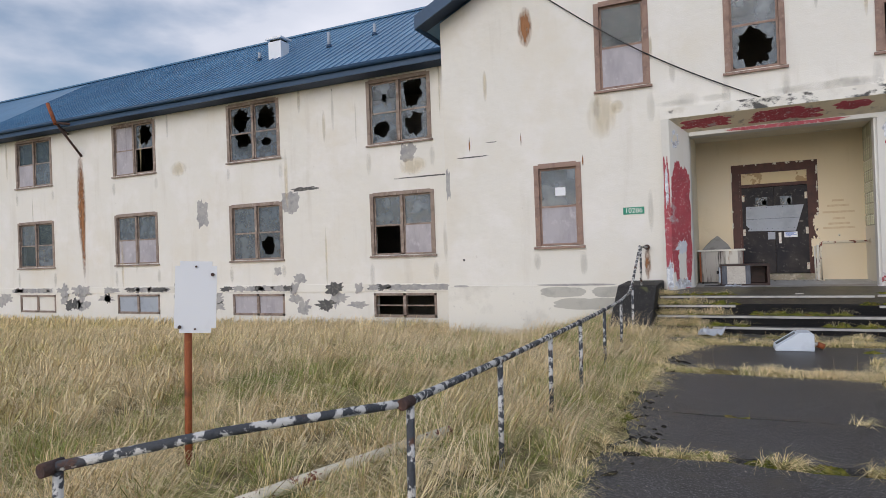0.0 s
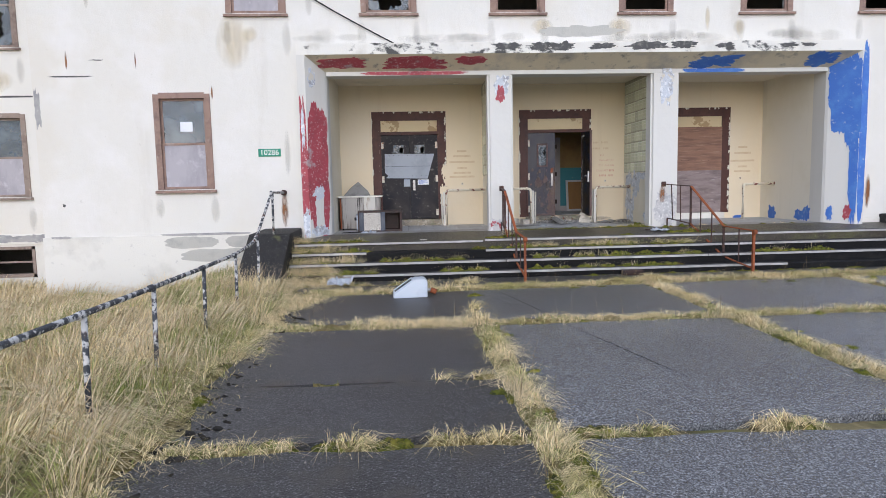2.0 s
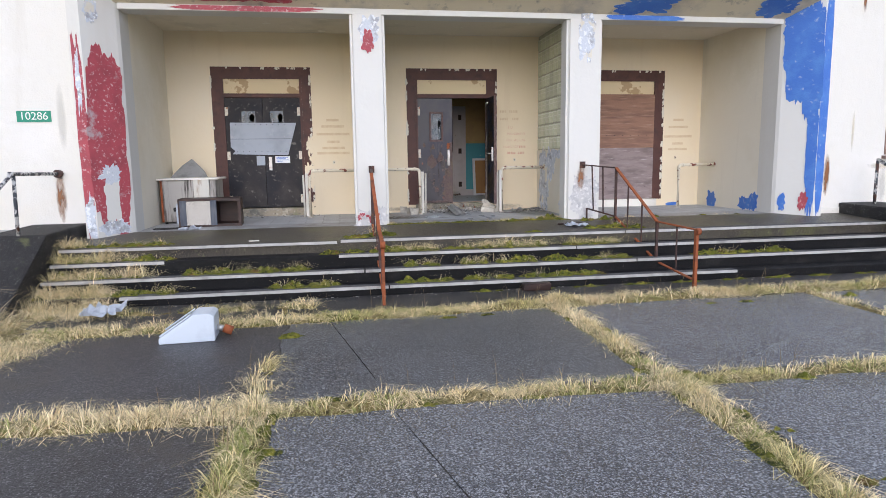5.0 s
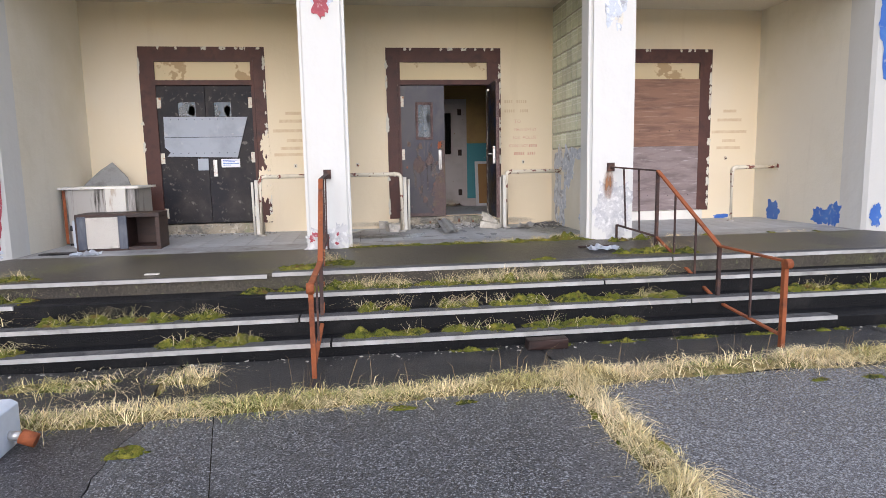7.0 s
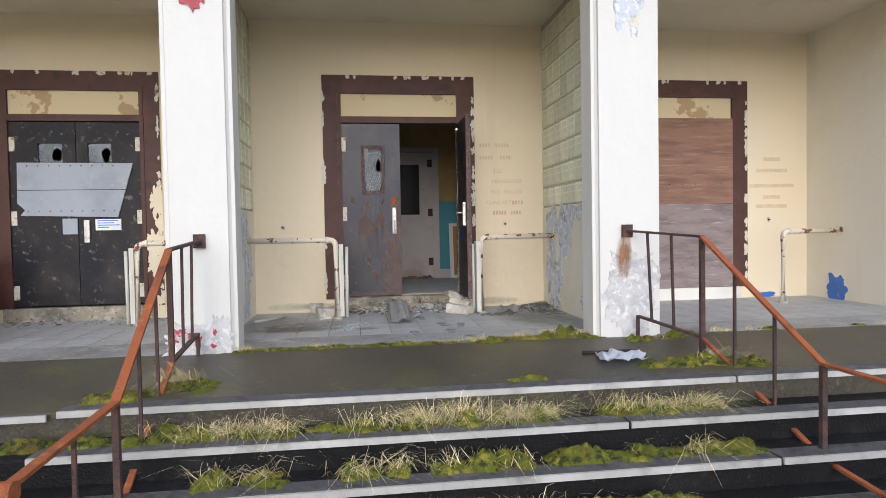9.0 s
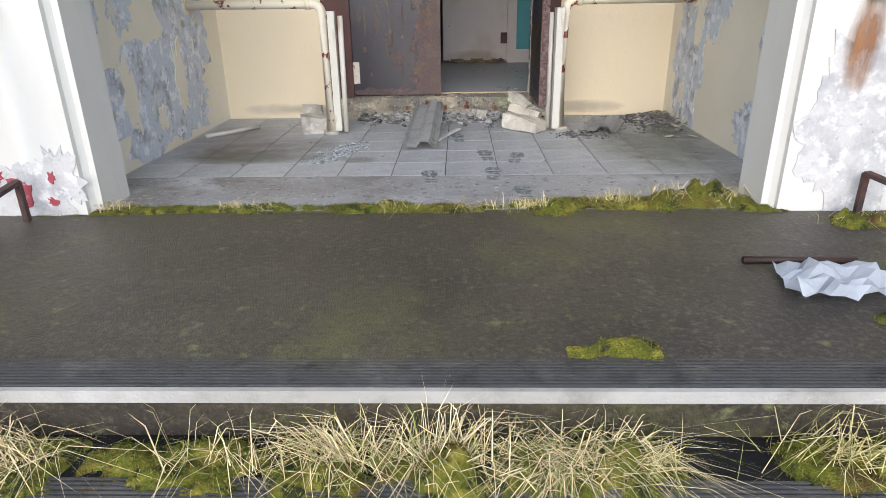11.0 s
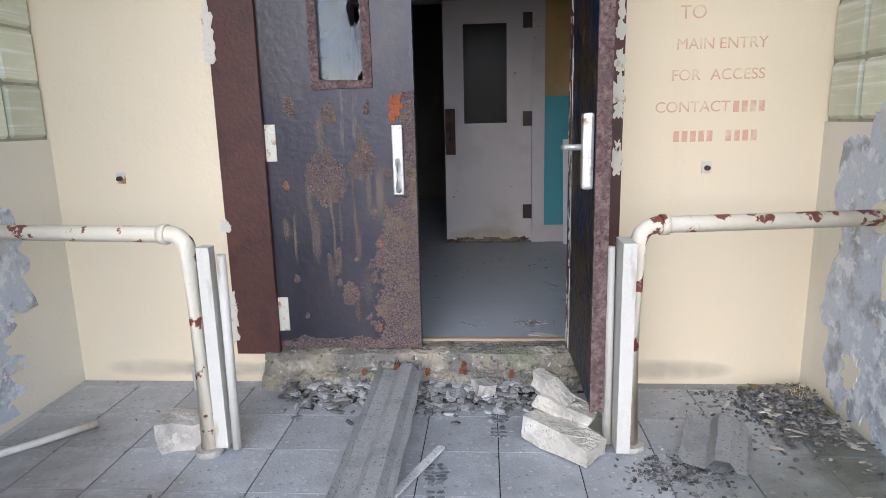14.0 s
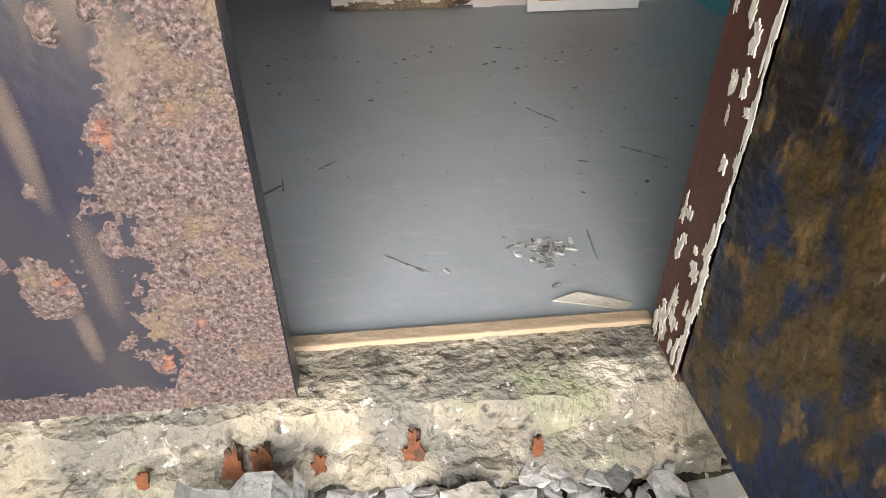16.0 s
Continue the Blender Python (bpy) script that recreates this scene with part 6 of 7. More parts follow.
def stair_rail(pts, low, label):
    """A welded flat-bar stair rail: top bar, lower bar, balusters and a curled end."""
    r = thing("stair_railing", label, "railing", "stair railings")

    def bar(name, p, q, w, h, mat):
        p, q = Vector(p), Vector(q)
        d = (q - p).normalized()
        s = d.cross(Vector((0, 0, 1)))
        s = s.normalized() if s.length > 0.1 else Vector((1, 0, 0))
        u = s.cross(d)
        bm = bmesh.new()
        prism(bm, [p + s * w + u * h, p - s * w + u * h, p - s * w - u * h, p + s * w - u * h], q - p)
        return part(name, bm, mat, r)
    for i, (p, q) in enumerate(zip(pts, pts[1:])):
        bar("top_bar", p, q, 0.024, 0.009, M_RUSTDARK if i == 0 else M_RUST)
    for i, (p, q) in enumerate(zip(low, low[1:])):
        bar("lower_bar", p, q, 0.018, 0.009, M_RUSTDARK if i == 0 else M_RUST)

    def at(line, y):
        for p, q in zip(line, line[1:]):
            if q[1] <= y <= p[1]:
                t = (p[1] - y) / (p[1] - q[1])
                return [p[k] + (q[k] - p[k]) * t for k in range(3)]
    for y in (14.90, 14.68, 14.08, 13.72, 12.86):
        a, b = at(pts, y), at(low, y)
        if a and b:
            bar("baluster", a, b, 0.009, 0.009, M_RUSTDARK)
    foot = {1: 0.71, 2: 0.19}
    for k, z in foot.items():
        x, y, zz = pts[k]
        bar("post", (x, y, zz), (x, y, z), 0.017, 0.017, M_RUSTDARK)
    x, y, z = pts[3]
    bar("end_post", (x, y + 0.03, z + 0.01), (x, y + 0.03, 0.06), 0.019, 0.024, M_RUST)
    rod("scroll", [(x - 0.03, y + 0.0, z - 0.02), (x + 0.03, y + 0.0, z - 0.02)], 0.045, M_RUST, r, "", 12)
    px, py, pz = pts[0]
    bx("wall_plate", (px - 0.045, px + 0.045, py - 0.02, IY - 0.012, pz - 0.055, pz + 0.055), M_RUSTDARK, r, "", 0.004)
    lx, ly, lz = low[0]
    bar("stub", (lx, ly, lz), (lx, ly, 0.75), 0.012, 0.012, M_RUSTDARK)
    return r


stair_rail([(6.80, 15.10, 1.70), (7.10, 14.42, 1.65), (7.26, 13.35, 0.882), (7.33, 12.40, 0.855)], [(6.87, 15.05, 0.96), (7.10, 14.42, 0.87), (7.26, 13.35, 0.30), (7.33, 12.44, 0.18)], "rusted welded steel stair rail fixed to a white pillar")
stair_rail([(3.23, 15.10, 1.68), (3.19, 14.42, 1.63), (3.22, 13.32, 0.875), (3.20, 12.34, 0.83)], [(3.21, 15.05, 0.95), (3.19, 14.42, 0.86), (3.22, 13.32, 0.30), (3.20, 12.40, 0.17)], "rusted orange welded steel stair rail with a curled end")

# bumper pipes beside the doors
for k, (px, wx, brd, gy) in enumerate(((5.875, 6.80, -0.045, 0.08), (4.235, 3.26, 0.055, 0.0), (2.16, 3.14, -0.055, 0.0), (9.60, 10.46, 0, 0.0))):
    g = thing("guard_pipe", "cream-painted bent pipe guard" + (" with a white board strapped to it" if brd else ""), "pipe guard", "porch pipe guards")
    s = 1 if wx > px else -1
    rod("pipe", [(px, 16.90 + gy, 0.775), (px, 16.90 + gy, 1.585), (px + s * 0.012, 16.903 + gy, 1.618), (px + s * 0.035, 16.908 + gy, 1.64), (px + s * 0.07, 16.915 + gy, 1.647), (wx - s * 0.01, 17.02 + gy, 1.647)], 0.031, M_PIPE, g, "", 14)
    rod("elbow_collar", [(px + s * 0.08, 16.916 + gy, 1.647), (px + s * 0.11, 16.92 + gy, 1.647)], 0.038, M_PIPE, g, "", 14)
    rod("base_collar", [(px, 16.90 + gy, 0.77), (px, 16.90 + gy, 0.80)], 0.055, M_CONCRETE, g, "", 12)
    rod("flange", [(wx - s * 0.02, 17.02 + gy, 1.647), (wx - s * 0.001, 17.022 + gy, 1.647)], 0.06, M_PIPE, g, "", 14)
    if brd:
        ln = 0.05 if k == 1 else 0.0
        bm = bmesh.new()
        prism(bm, [(px + brd - 0.024, 16.89, 0.80), (px + brd + 0.024, 16.89, 0.80), (px + brd + 0.024, 16.94 + gy, 0.80), (px + brd - 0.024, 16.94 + gy, 0.80)], (ln * 0.0, 0, 0.80))
        part("board", bm, M_BOARDWHITE, g, "weathered white timber strip")
        rod("split_pipe", [(px + brd * 1.95, 16.91 + gy, 0.79), (px + brd * 2.1, 16.91 + gy, 1.57)], 0.018, M_BOARDWHITE, g, "", 10)

# ---- left bay: cabinet and speaker ----
cab = thing("metal_cabinet", "low rust-streaked metal cabinet standing against the porch wall", "cabinet")
CX0, CX1, CY0, CY1 = -0.36, 0.56, 16.45, 17.15
bx("body", (CX0, CX1, CY0, CY1, 0.80, 1.53), M_CABINET, cab, "", 0.01)
bx("top", (CX0 - 0.05, CX1 + 0.06, CY0 - 0.04, CY1 + 0.04, 1.53, 1.563), M_PLINTH, cab, "chipped pale top", 0.008)
for x in (CX0 + 0.03, CX1 - 0.07):
    for y in (CY0 + 0.03, CY1 - 0.07):
        bx("foot", (x, x + 0.04, y, y + 0.04, 0.768, 0.80), M_BLACK, cab)
bx("edge_strip", (CX0 - 0.006, CX0 + 0.03, CY0 - 0.008, CY0, 0.80, 1.52), M_RUST, cab)
wb = thing("white_box", "small white panel leaning on the cabinet", "box")
bx("panel", (0.20, 0.46, CY0 - 0.07, CY0 - 0.012, 1.18, 1.53), M_BOARDWHITE, wb, "", 0.006)
sp = thing("slate_piece", "triangular grey broken slab leaning on the porch wall", "slab")
bm = bmesh.new()
prism(bm, [(-0.33, 17.02, 1.563), (0.32, 17.02, 1.563), (0.25, 17.12, 1.68), (0.02, 17.22, 1.90), (-0.14, 17.16, 1.78)], (0, 0.025, 0.0))
part("slab", bm, M_GREYSLAB, sp)
spk = thing("speaker_cabinet", "overturned dark wooden speaker cabinet with a speckled front", "speaker")
ms = pose(0.10, 15.62, 0.768, 0, 0, 4)
for nm, q in (("bottom", (0, 0.98, 0.02, 0.5, 0, 0.05)), ("top", (0, 0.98, 0.02, 0.5, 0.42, 0.47)), ("side", (0, 0.05, 0.02, 0.5, 0.05, 0.42)), ("divider", (0.55, 0.60, 0.02, 0.5, 0.05, 0.42)), ("side", (0.93, 0.98, 0.02, 0.5, 0.05, 0.42)), ("back", (0.05, 0.93, 0.46, 0.5, 0.05, 0.42))):
    bx(nm, q, M_WOODBROWN, spk, "", 0.004, ms)
bx("front", (0.13, 0.50, 0.0, 0.03, 0.04, 0.43), M_SPEAKER, spk, "speckled cream front panel", 0.004, ms)
for q in ((0.03, 0.128), (0.502, 0.60)):
    bx("front_trim", (q[0], q[1], -0.004, 0.03, 0.03, 0.44), M_NAVYTRIM, spk, "dark blue-grey trim", 0.004, ms)
bx("side_trim", (-0.03, 0.0, 0.03, 0.4, 0.06, 0.4), M_GREYPANEL, spk, "", 0.004, ms)
rod("knob", [ms @ Vector((-0.03, 0.1, 0.3)), ms @ Vector((-0.075, 0.1, 0.3))], 0.035, M_BLACK, spk)

# ---- loose things outside ----
lamp = thing("lamp_housing", "fallen white wedge-shaped floodlight housing with a glass face", "lamp")
ml = pose(0.93, 11.14, 0.07, 0, 0, 3) @ Matrix.Scale(0.93, 4)
bm = bmesh.new()
prism(bm, [(0, 0, 0.0), (0.56, 0, 0.0), (0.565, 0, 0.27), (0.52, 0, 0.30), (0.36, 0, 0.30), (0.0, 0, 0.06)], (0, 0.36, 0), ml)
bevel(bm, 0.012, 2)
part("housing", bm, M_GLAZED, lamp)
fu = Vector((0.36, 0, 0.24)).normalized()
fn = Vector((-0.24, 0, 0.36)).normalized()
bm = bmesh.new()
o0 = Vector((0.03, 0.05, 0.085)) + fn * 0.003
prism(bm, [o0, o0 + fu * 0.34, o0 + fu * 0.34 + Vector((0, 0.26, 0)), o0 + Vector((0, 0.26, 0))], fn * 0.004, ml)
part("glass", bm, M_GLASS, lamp, "grey glass face")
for q in (-0.03, 0.26):
    s0, s1 = o0 - fu * 0.02 + Vector((0, q, 0)), o0 + fu * 0.36 + Vector((0, q, 0))
    bm = bmesh.new()
    prism(bm, [s0, s1, s1 + Vector((0, 0.03, 0)), s0 + Vector((0, 0.03, 0))], fn * 0.012, ml)
    part("bezel", bm, M_GLAZED, lamp)
rod("bracket_stub", [ml @ Vector((0.56, 0.2, 0.1)), ml @ Vector((0.63, 0.2, 0.09))], 0.03, M_METAL, lamp)
rod("rusty_joint", [ml @ Vector((0.63, 0.2, 0.09)), ml @ Vector((0.72, 0.2, 0.05))], 0.045, M_RUST, lamp)


def crumpled(name, at, w, d, h, seed, label):
    t = thing(name, label, "paper")
    bm = bmesh.new()
    n = 9
    g = {}
    for i in range(n):
        for k in range(n):
            u, v = i / (n - 1) - 0.5, k / (n - 1) - 0.5
            e = 1 + 0.3 * noise.noise((u * 3 + seed, v * 3, seed))
            z = abs(noise.noise((u * 4, v * 4 + seed, seed * 2))) * h * 1.6 + 0.006
            g[i, k] = bm.verts.new((at[0] + u * w * e, at[1] + v * d * e, at[2] + z))
    for i in range(n - 1):
        for k in range(n - 1):
            bm.faces.new((g[i, k], g[i + 1, k], g[i + 1, k + 1], g[i, k + 1]))
    bmesh.ops.solidify(bm, geom=bm.faces[:], thickness=0.003)
    part("sheet", bm, M_PAPER, t)


crumpled("crumpled_sheet", (-0.02, 12.42, 0.11), 0.42, 0.3, 0.16, 3.1, "crumpled bluish-white plastic sheet in the grass")
crumpled("crumpled_paper", (6.44, 14.42, 0.733), 0.36, 0.26, 0.07, 5.3, "crumpled wet white paper on the landing")
crumpled("paper_scrap", (0.35, 15.3, 0.77), 0.3, 0.2, 0.05, 8.3, "torn white scrap on the porch floor")
drk = thing("dark_scrap", "crumpled black plastic scrap on the porch floor", "scrap")
bm = bmesh.new()
prism(bm, [(-0.25, 15.42, 0.776), (0.02, 15.36, 0.776), (0.22, 15.44, 0.776), (0.12, 15.55, 0.776), (-0.12, 15.58, 0.776)], (0, 0, 0.012))
bmesh.ops.subdivide_edges(bm, edges=bm.edges[:], cuts=2)
jitter(bm, 0.008, 6)
for v in bm.verts:
    v.co.z = max(v.co.z, 0.775)
part("sheet", bm, M_BLACK, drk)
stk = thing("dark_stick", "dark wet stick under the crumpled paper", "stick")
rod("wood", [(6.2, 14.6, 0.755), (6.6, 14.58, 0.76)], 0.014, M_WOODBROWN, stk, "", 6)
chp = thing("white_chip", "small white flake on the top step", "chip")
bx("flake", (1.42, 1.56, 13.98, 14.03, 0.708, 0.722), M_BOARDWHITE, chp, "", 0.003)
brk = thing("brick", "old brown brick lying on the lowest step", "brick")
bm = bmesh.new()
box(bm, 5.08, 5.46, 12.76, 12.88, 0.068, 0.165, Matrix.Rotation(0.0, 4, "Z"))
bevel(bm, 0.014, 2)
jitter(bm, 0.004, 2)
part("block", bm, M_WOODBROWN, brk)
sign = thing("sign_post", "blank white sign on a rusty steel post in the grass", "sign")
rod("post", [(-3.42, 3.92, -0.1), (-3.36, 3.92, 1.30)], 0.028, M_RUST, sign)
bm = bmesh.new()
box(bm, -0.15, 0.15, -0.008, 0.0, 1.215, 1.76)
bmesh.ops.bevel(bm, geom=[e for e in bm.edges if abs((e.verts[0].co - e.verts[1].co).y) > 0.005], offset=0.035, segments=4, affect="EDGES")
o = part("panel", bm, M_SIGNWHITE, sign)
o.matrix_basis = pose(-3.345, 3.885, 0, 0, 3.0, 38)
for x, z in ((0.12, 1.66), (-0.11, 1.26), (0.0, 1.72), (0.0, 1.245)):
    b = rod("bolt", [(x, -0.008, z), (x, -0.02, z)], 0.014 if x else 0.008, M_RUSTDARK, o, "", 8)

# ---- rubble by the open door ----


def chunk(bm, at, size, rnd, flat=0.6):
    s = bmesh.ops.create_icosphere(bm, subdivisions=1, radius=1.0)["verts"]
    q = Euler((rnd.uniform(-0.3, 0.3), rnd.uniform(-0.3, 0.3), rnd.uniform(0, 6.3))).to_matrix()
    sx, sy, sz = size * rnd.uniform(0.7, 2.1), size * rnd.uniform(0.5, 1.2), size * flat * rnd.uniform(0.4, 1.1)
    for v in s:
        p = v.co * rnd.uniform(0.62, 1.3)
        p = Vector((max(-0.75, min(0.75, p.x)) * sx, max(-0.7, min(0.7, p.y)) * sy, max(-0.7, min(0.7, p.z)) * sz))
        v.co = q @ p + Vector(at) + Vector((0, 0, sz * 0.6))


rnd = random.Random(21)
# Added black bed and crumbs stand for the shade between rubble pieces.
blotch("crumb_bed", (5.08, 17.45, 0.7746), 1.2, 0.13, M_SOILGAPS, porch_floor, 5.1, u=(1, 0, 0), v=(0, 1, 0), rough=0.5, n=80, thick=0.006)
bm = bmesh.new()
for i in range(900):
    chunk(bm, (rnd.uniform(4.45, 5.72), 17.48 - abs(rnd.gauss(0, 0.06)), 0.777), rnd.choice((0.006, 0.009, 0.012)), rnd, 0.8)
tagged(part("dark_crumbs", bm, M_SOILGAPS), "added near-black crumbs shading the gaps in the broken concrete", "rubble", kind="stuff")
bm = bmesh.new()
for i in range(1200):
    x = rnd.gauss(5.05, 0.45)
    y = 17.49 - abs(rnd.gauss(0, 0.11))
    if 4.35 < x < 5.75:
        chunk(bm, (x, y, 0.775 + 0.035 * max(0, 1 - (17.49 - y) / 0.12)), rnd.choice((0.006, 0.009, 0.013, 0.018, 0.026)), rnd, 0.7)
for i in range(60):
    chunk(bm, (rnd.uniform(3.5, 6.6), rnd.uniform(15.4, 17.3), 0.77), rnd.choice((0.006, 0.01, 0.014)), rnd)
for i in range(260):
    chunk(bm, (rnd.uniform(0.5, 2.3), 17.5 - abs(rnd.gauss(0, 0.22)), 0.772), rnd.choice((0.008, 0.012, 0.02)), rnd)
tagged(part("rubble", bm, M_RUBBLE), "broken grey concrete crumbs heaped along the threshold", "rubble", kind="stuff")
bm = bmesh.new()
blotch("dirt_bed", (6.70, 17.42, 0.7746), 0.3, 0.28, M_SOIL, porch_floor, 8.1, u=(1, 0, 0), v=(0, 1, 0), rough=0.5, n=80, thick=0.005)
for i in range(1100):
    t = rnd.random()
    x = 6.78 - abs(rnd.gauss(0, 0.22)) - 0.1 * t
    y = 17.5 - abs(rnd.gauss(0, 0.26))
    chunk(bm, (min(x, 6.77), y, 0.77 + 0.05 * max(0, 1 - (6.8 - x) / 0.4)), rnd.choice((0.005, 0.008, 0.011)), rnd, 0.9)
for i in range(420):
    chunk(bm, (rnd.gauss(6.0, 0.09), rnd.gauss(16.80, 0.07), 0.773), rnd.choice((0.004, 0.006, 0.009)), rnd, 0.9)
tagged(part("dark_gravel", bm, mk("dark_gravel", (0.22, 0.21, 0.20), [((0.09, 0.09, 0.09), 20, 0.45, 0.6, ALL, 5)], 0.9, 0.4, 60, island=0.6)), "dark gravel and paint flakes swept into the corner", "gravel", kind="stuff")
bm = bmesh.new()
for i in range(70):
    chunk(bm, (6.78 - abs(rnd.gauss(0, 0.2)), 17.42 - abs(rnd.gauss(0, 0.3)), 0.79), rnd.choice((0.010, 0.016, 0.022)), rnd, 0.3)
tagged(part("plaster_flakes", bm, M_LUMP), "pale plaster flakes on the dark gravel", "debris", kind="stuff")
bm = bmesh.new()
for i in range(900):
    t = rnd.random()
    chunk(bm, (4.31 + 0.15 * t + rnd.gauss(0, 0.045), 16.05 + 0.5 * t + rnd.gauss(0, 0.035), 0.773), rnd.choice((0.005, 0.007, 0.010)), rnd, 0.8)
tagged(part("glass_crumbs", bm, mk("pale_crumbs", (0.34, 0.365, 0.375), [((0.2, 0.22, 0.23), 30, 0.5, 0.6, ALL, 4)], 0.4, 0.2, 60, island=0.45)), "spill of pale broken glass crumbs on the porch floor", "debris", kind="stuff")


def slab_piece(name, at, yaw, pitch, w, l, label, seed):
    """A broken length of ribbed cement sheet: a shallow channel with a ragged end."""
    t = thing(name, label, "slab")
    m = pose(*at, pitch, 0, yaw)
    prof = [(-w / 2, 0.03), (-w * 0.42, 0.0), (-0.03, 0.0), (0.0, 0.035), (0.05, 0.035), (0.075, 0.004), (w * 0.44, 0.0), (w / 2, 0.022)]
    bm = bmesh.new()
    rows = []
    n = 10
    for k in range(n + 1):
        y = l * k / n
        rows.append([bm.verts.new(m @ Vector((x * (1 - (0.3 * max(0, (k - 7) / 3) if x > 0.1 else 0)) + 0.008 * noise.noise((k * 1.3, x * 9, seed)), y + (0.05 * noise.noise((x * 20, seed, k)) if k in (0, n) else 0), z + 0.012))) for x, z in prof])
    for q, r in zip(rows, rows[1:]):
        for j in range(len(prof) - 1):
            bm.faces.new((q[j], q[j + 1], r[j + 1], r[j]))
    bmesh.ops.solidify(bm, geom=bm.faces[:], thickness=0.014)
    bmesh.ops.recalc_face_normals(bm, faces=bm.faces)
    part("sheet", bm, M_SLATE, t)


slab_piece("cement_sheet", (4.905, 16.34, 0.785), -1.2, 4.5, 0.22, 1.14, "long broken grey ribbed cement sheet leaning on the threshold", 2)
slab_piece("cement_sheet", (6.13, 16.80, 0.785), -22, 3, 0.24, 0.36, "short broken grey cement sheet on the gravel", 5)
spl = thing("splinter", "narrow grey splinter of cement sheet", "fragment")
bx("strip", (-0.015, 0.015, 0, 0.34, 0, 0.012), M_SLATE, spl, "", 0.003, pose(5.0, 16.62, 0.775, 3, 0, -26))


def stone(name, at, dims, rot, seed, label):
    t = thing(name, label, "block")
    bm = bmesh.new()
    m = pose(*at, *rot)
    box(bm, -dims[0] / 2, dims[0] / 2, -dims[1] / 2, dims[1] / 2, 0, dims[2])
    bmesh.ops.subdivide_edges(bm, edges=bm.edges[:], cuts=2, use_grid_fill=True)
    for v in bm.verts:
        v.co += Vector((noise.noise(v.co * 9 + Vector((seed, 0, 0))), noise.noise(v.co * 9 + Vector((0, seed, 0))), noise.noise(v.co * 9 + Vector((0, 0, seed))))) * 0.035
        v.co.z = max(v.co.z, 0.0)
    bm.transform(m)
    part("mass", bm, M_CONCRETE, t)


def wedge(at, outline, depth, rot, seed, label):
    """A broken angular lump: an outline in its own xz plane, pushed back and chipped."""
    t = thing("concrete_block", label, "block")
    bm = bmesh.new()
    prism(bm, [(x, 0, z) for x, z in outline], (0, depth, 0))
    bmesh.ops.triangulate(bm, faces=bm.faces[:])
    bmesh.ops.subdivide_edges(bm, edges=bm.edges[:], cuts=2)
    for v in bm.verts:
        v.co += 0.012 * noise.noise_vector(v.co * 14 + Vector((seed, 0, 0))) + 0.006 * noise.noise_vector(v.co * 45 + Vector((0, seed, 0)))
    bm.transform(pose(*at, *rot))
    part("mass", bm, M_LUMP, t)


wedge((5.46, 17.02, 0.785), [(0, 0.0), (0.30, -0.005), (0.31, 0.06), (0.2, 0.085), (0.01, 0.105)], 0.13, (0, 0, -42), 1, "broken cream concrete wedge at the bottom of a pile")
wedge((5.50, 17.07, 0.90), [(0, 0.0), (0.23, -0.03), (0.25, 0.02), (0.13, 0.045), (0.02, 0.06)], 0.10, (0, 4, -26), 4, "broken cream concrete wedge in the middle of a pile")
wedge((5.50, 17.12, 0.972), [(0, 0.0), (0.17, -0.035), (0.19, 0.0), (0.08, 0.045), (0.0, 0.065)], 0.06, (0, 8, -40), 7, "broken cream concrete sliver on top of a pile")
stone("concrete_block", (4.12, 16.98, 0.772), (0.22, 0.14, 0.12), (0, 0, 12), 11, "broken cream concrete lump beside a pipe guard")
stone("concrete_block", (3.98, 17.5, 0.772), (0.14, 0.05, 0.12), (0, 0, 0), 14, "fallen white plaster lump by the wall")
stone("concrete_block", (5.30, 17.42, 0.80), (0.10, 0.07, 0.045), (0, 10, 20), 17, "pale plaster lump on the rubble")
lath = thing("timber_lath", "splintered grey timber lath on the porch floor", "lath")
rod("wood", [(3.36, 16.80, 0.787), (3.5, 16.93, 0.79), (3.66, 17.08, 0.80)], 0.016, M_BOARDWHITE, lath, "", 6)
# boot prints
M_PRINT = mk("damp_dirt", (0.12, 0.125, 0.13), [((0.26, 0.275, 0.29), 40, 0.46, 0.56, ALL, 6)], 0.6, 0.1, 50)
for i, (x, y, a) in enumerate(((4.99, 15.72, 6), (5.335, 15.78, -4), (5.31, 16.20, 5), (5.49, 16.14, -10), (5.14, 16.72, 4), (5.37, 17.18, 0), (5.47, 15.40, 3))):
    for k, (oy, l) in enumerate(((0.05, 0.12), (-0.095, 0.06))):
        for j in range(6 if k == 0 else 3):
            yy = oy + l * (j / (5 if k == 0 else 2) - 0.5)
            w = (0.06, 0.08, 0.095, 0.10, 0.09, 0.06)[j] if k == 0 else 0.07
            for q in (-0.25, 0.25):
                blotch("boot_print", (x + yy * math.sin(radians(-a)) + q * w, y + yy, 0.7755), w * 0.44, 0.018, M_PRINT, porch_floor, i * 9 + j + k * 3 + q, u=(1, 0.3 * (q > 0) - 0.15, 0), v=(-0.3 * (q > 0) + 0.15, 1, 0), rough=0.6, n=14, thick=0.0012)

# ---- moss and grass ----
rs = np.random.RandomState(4)
moss_bm = bmesh.new()


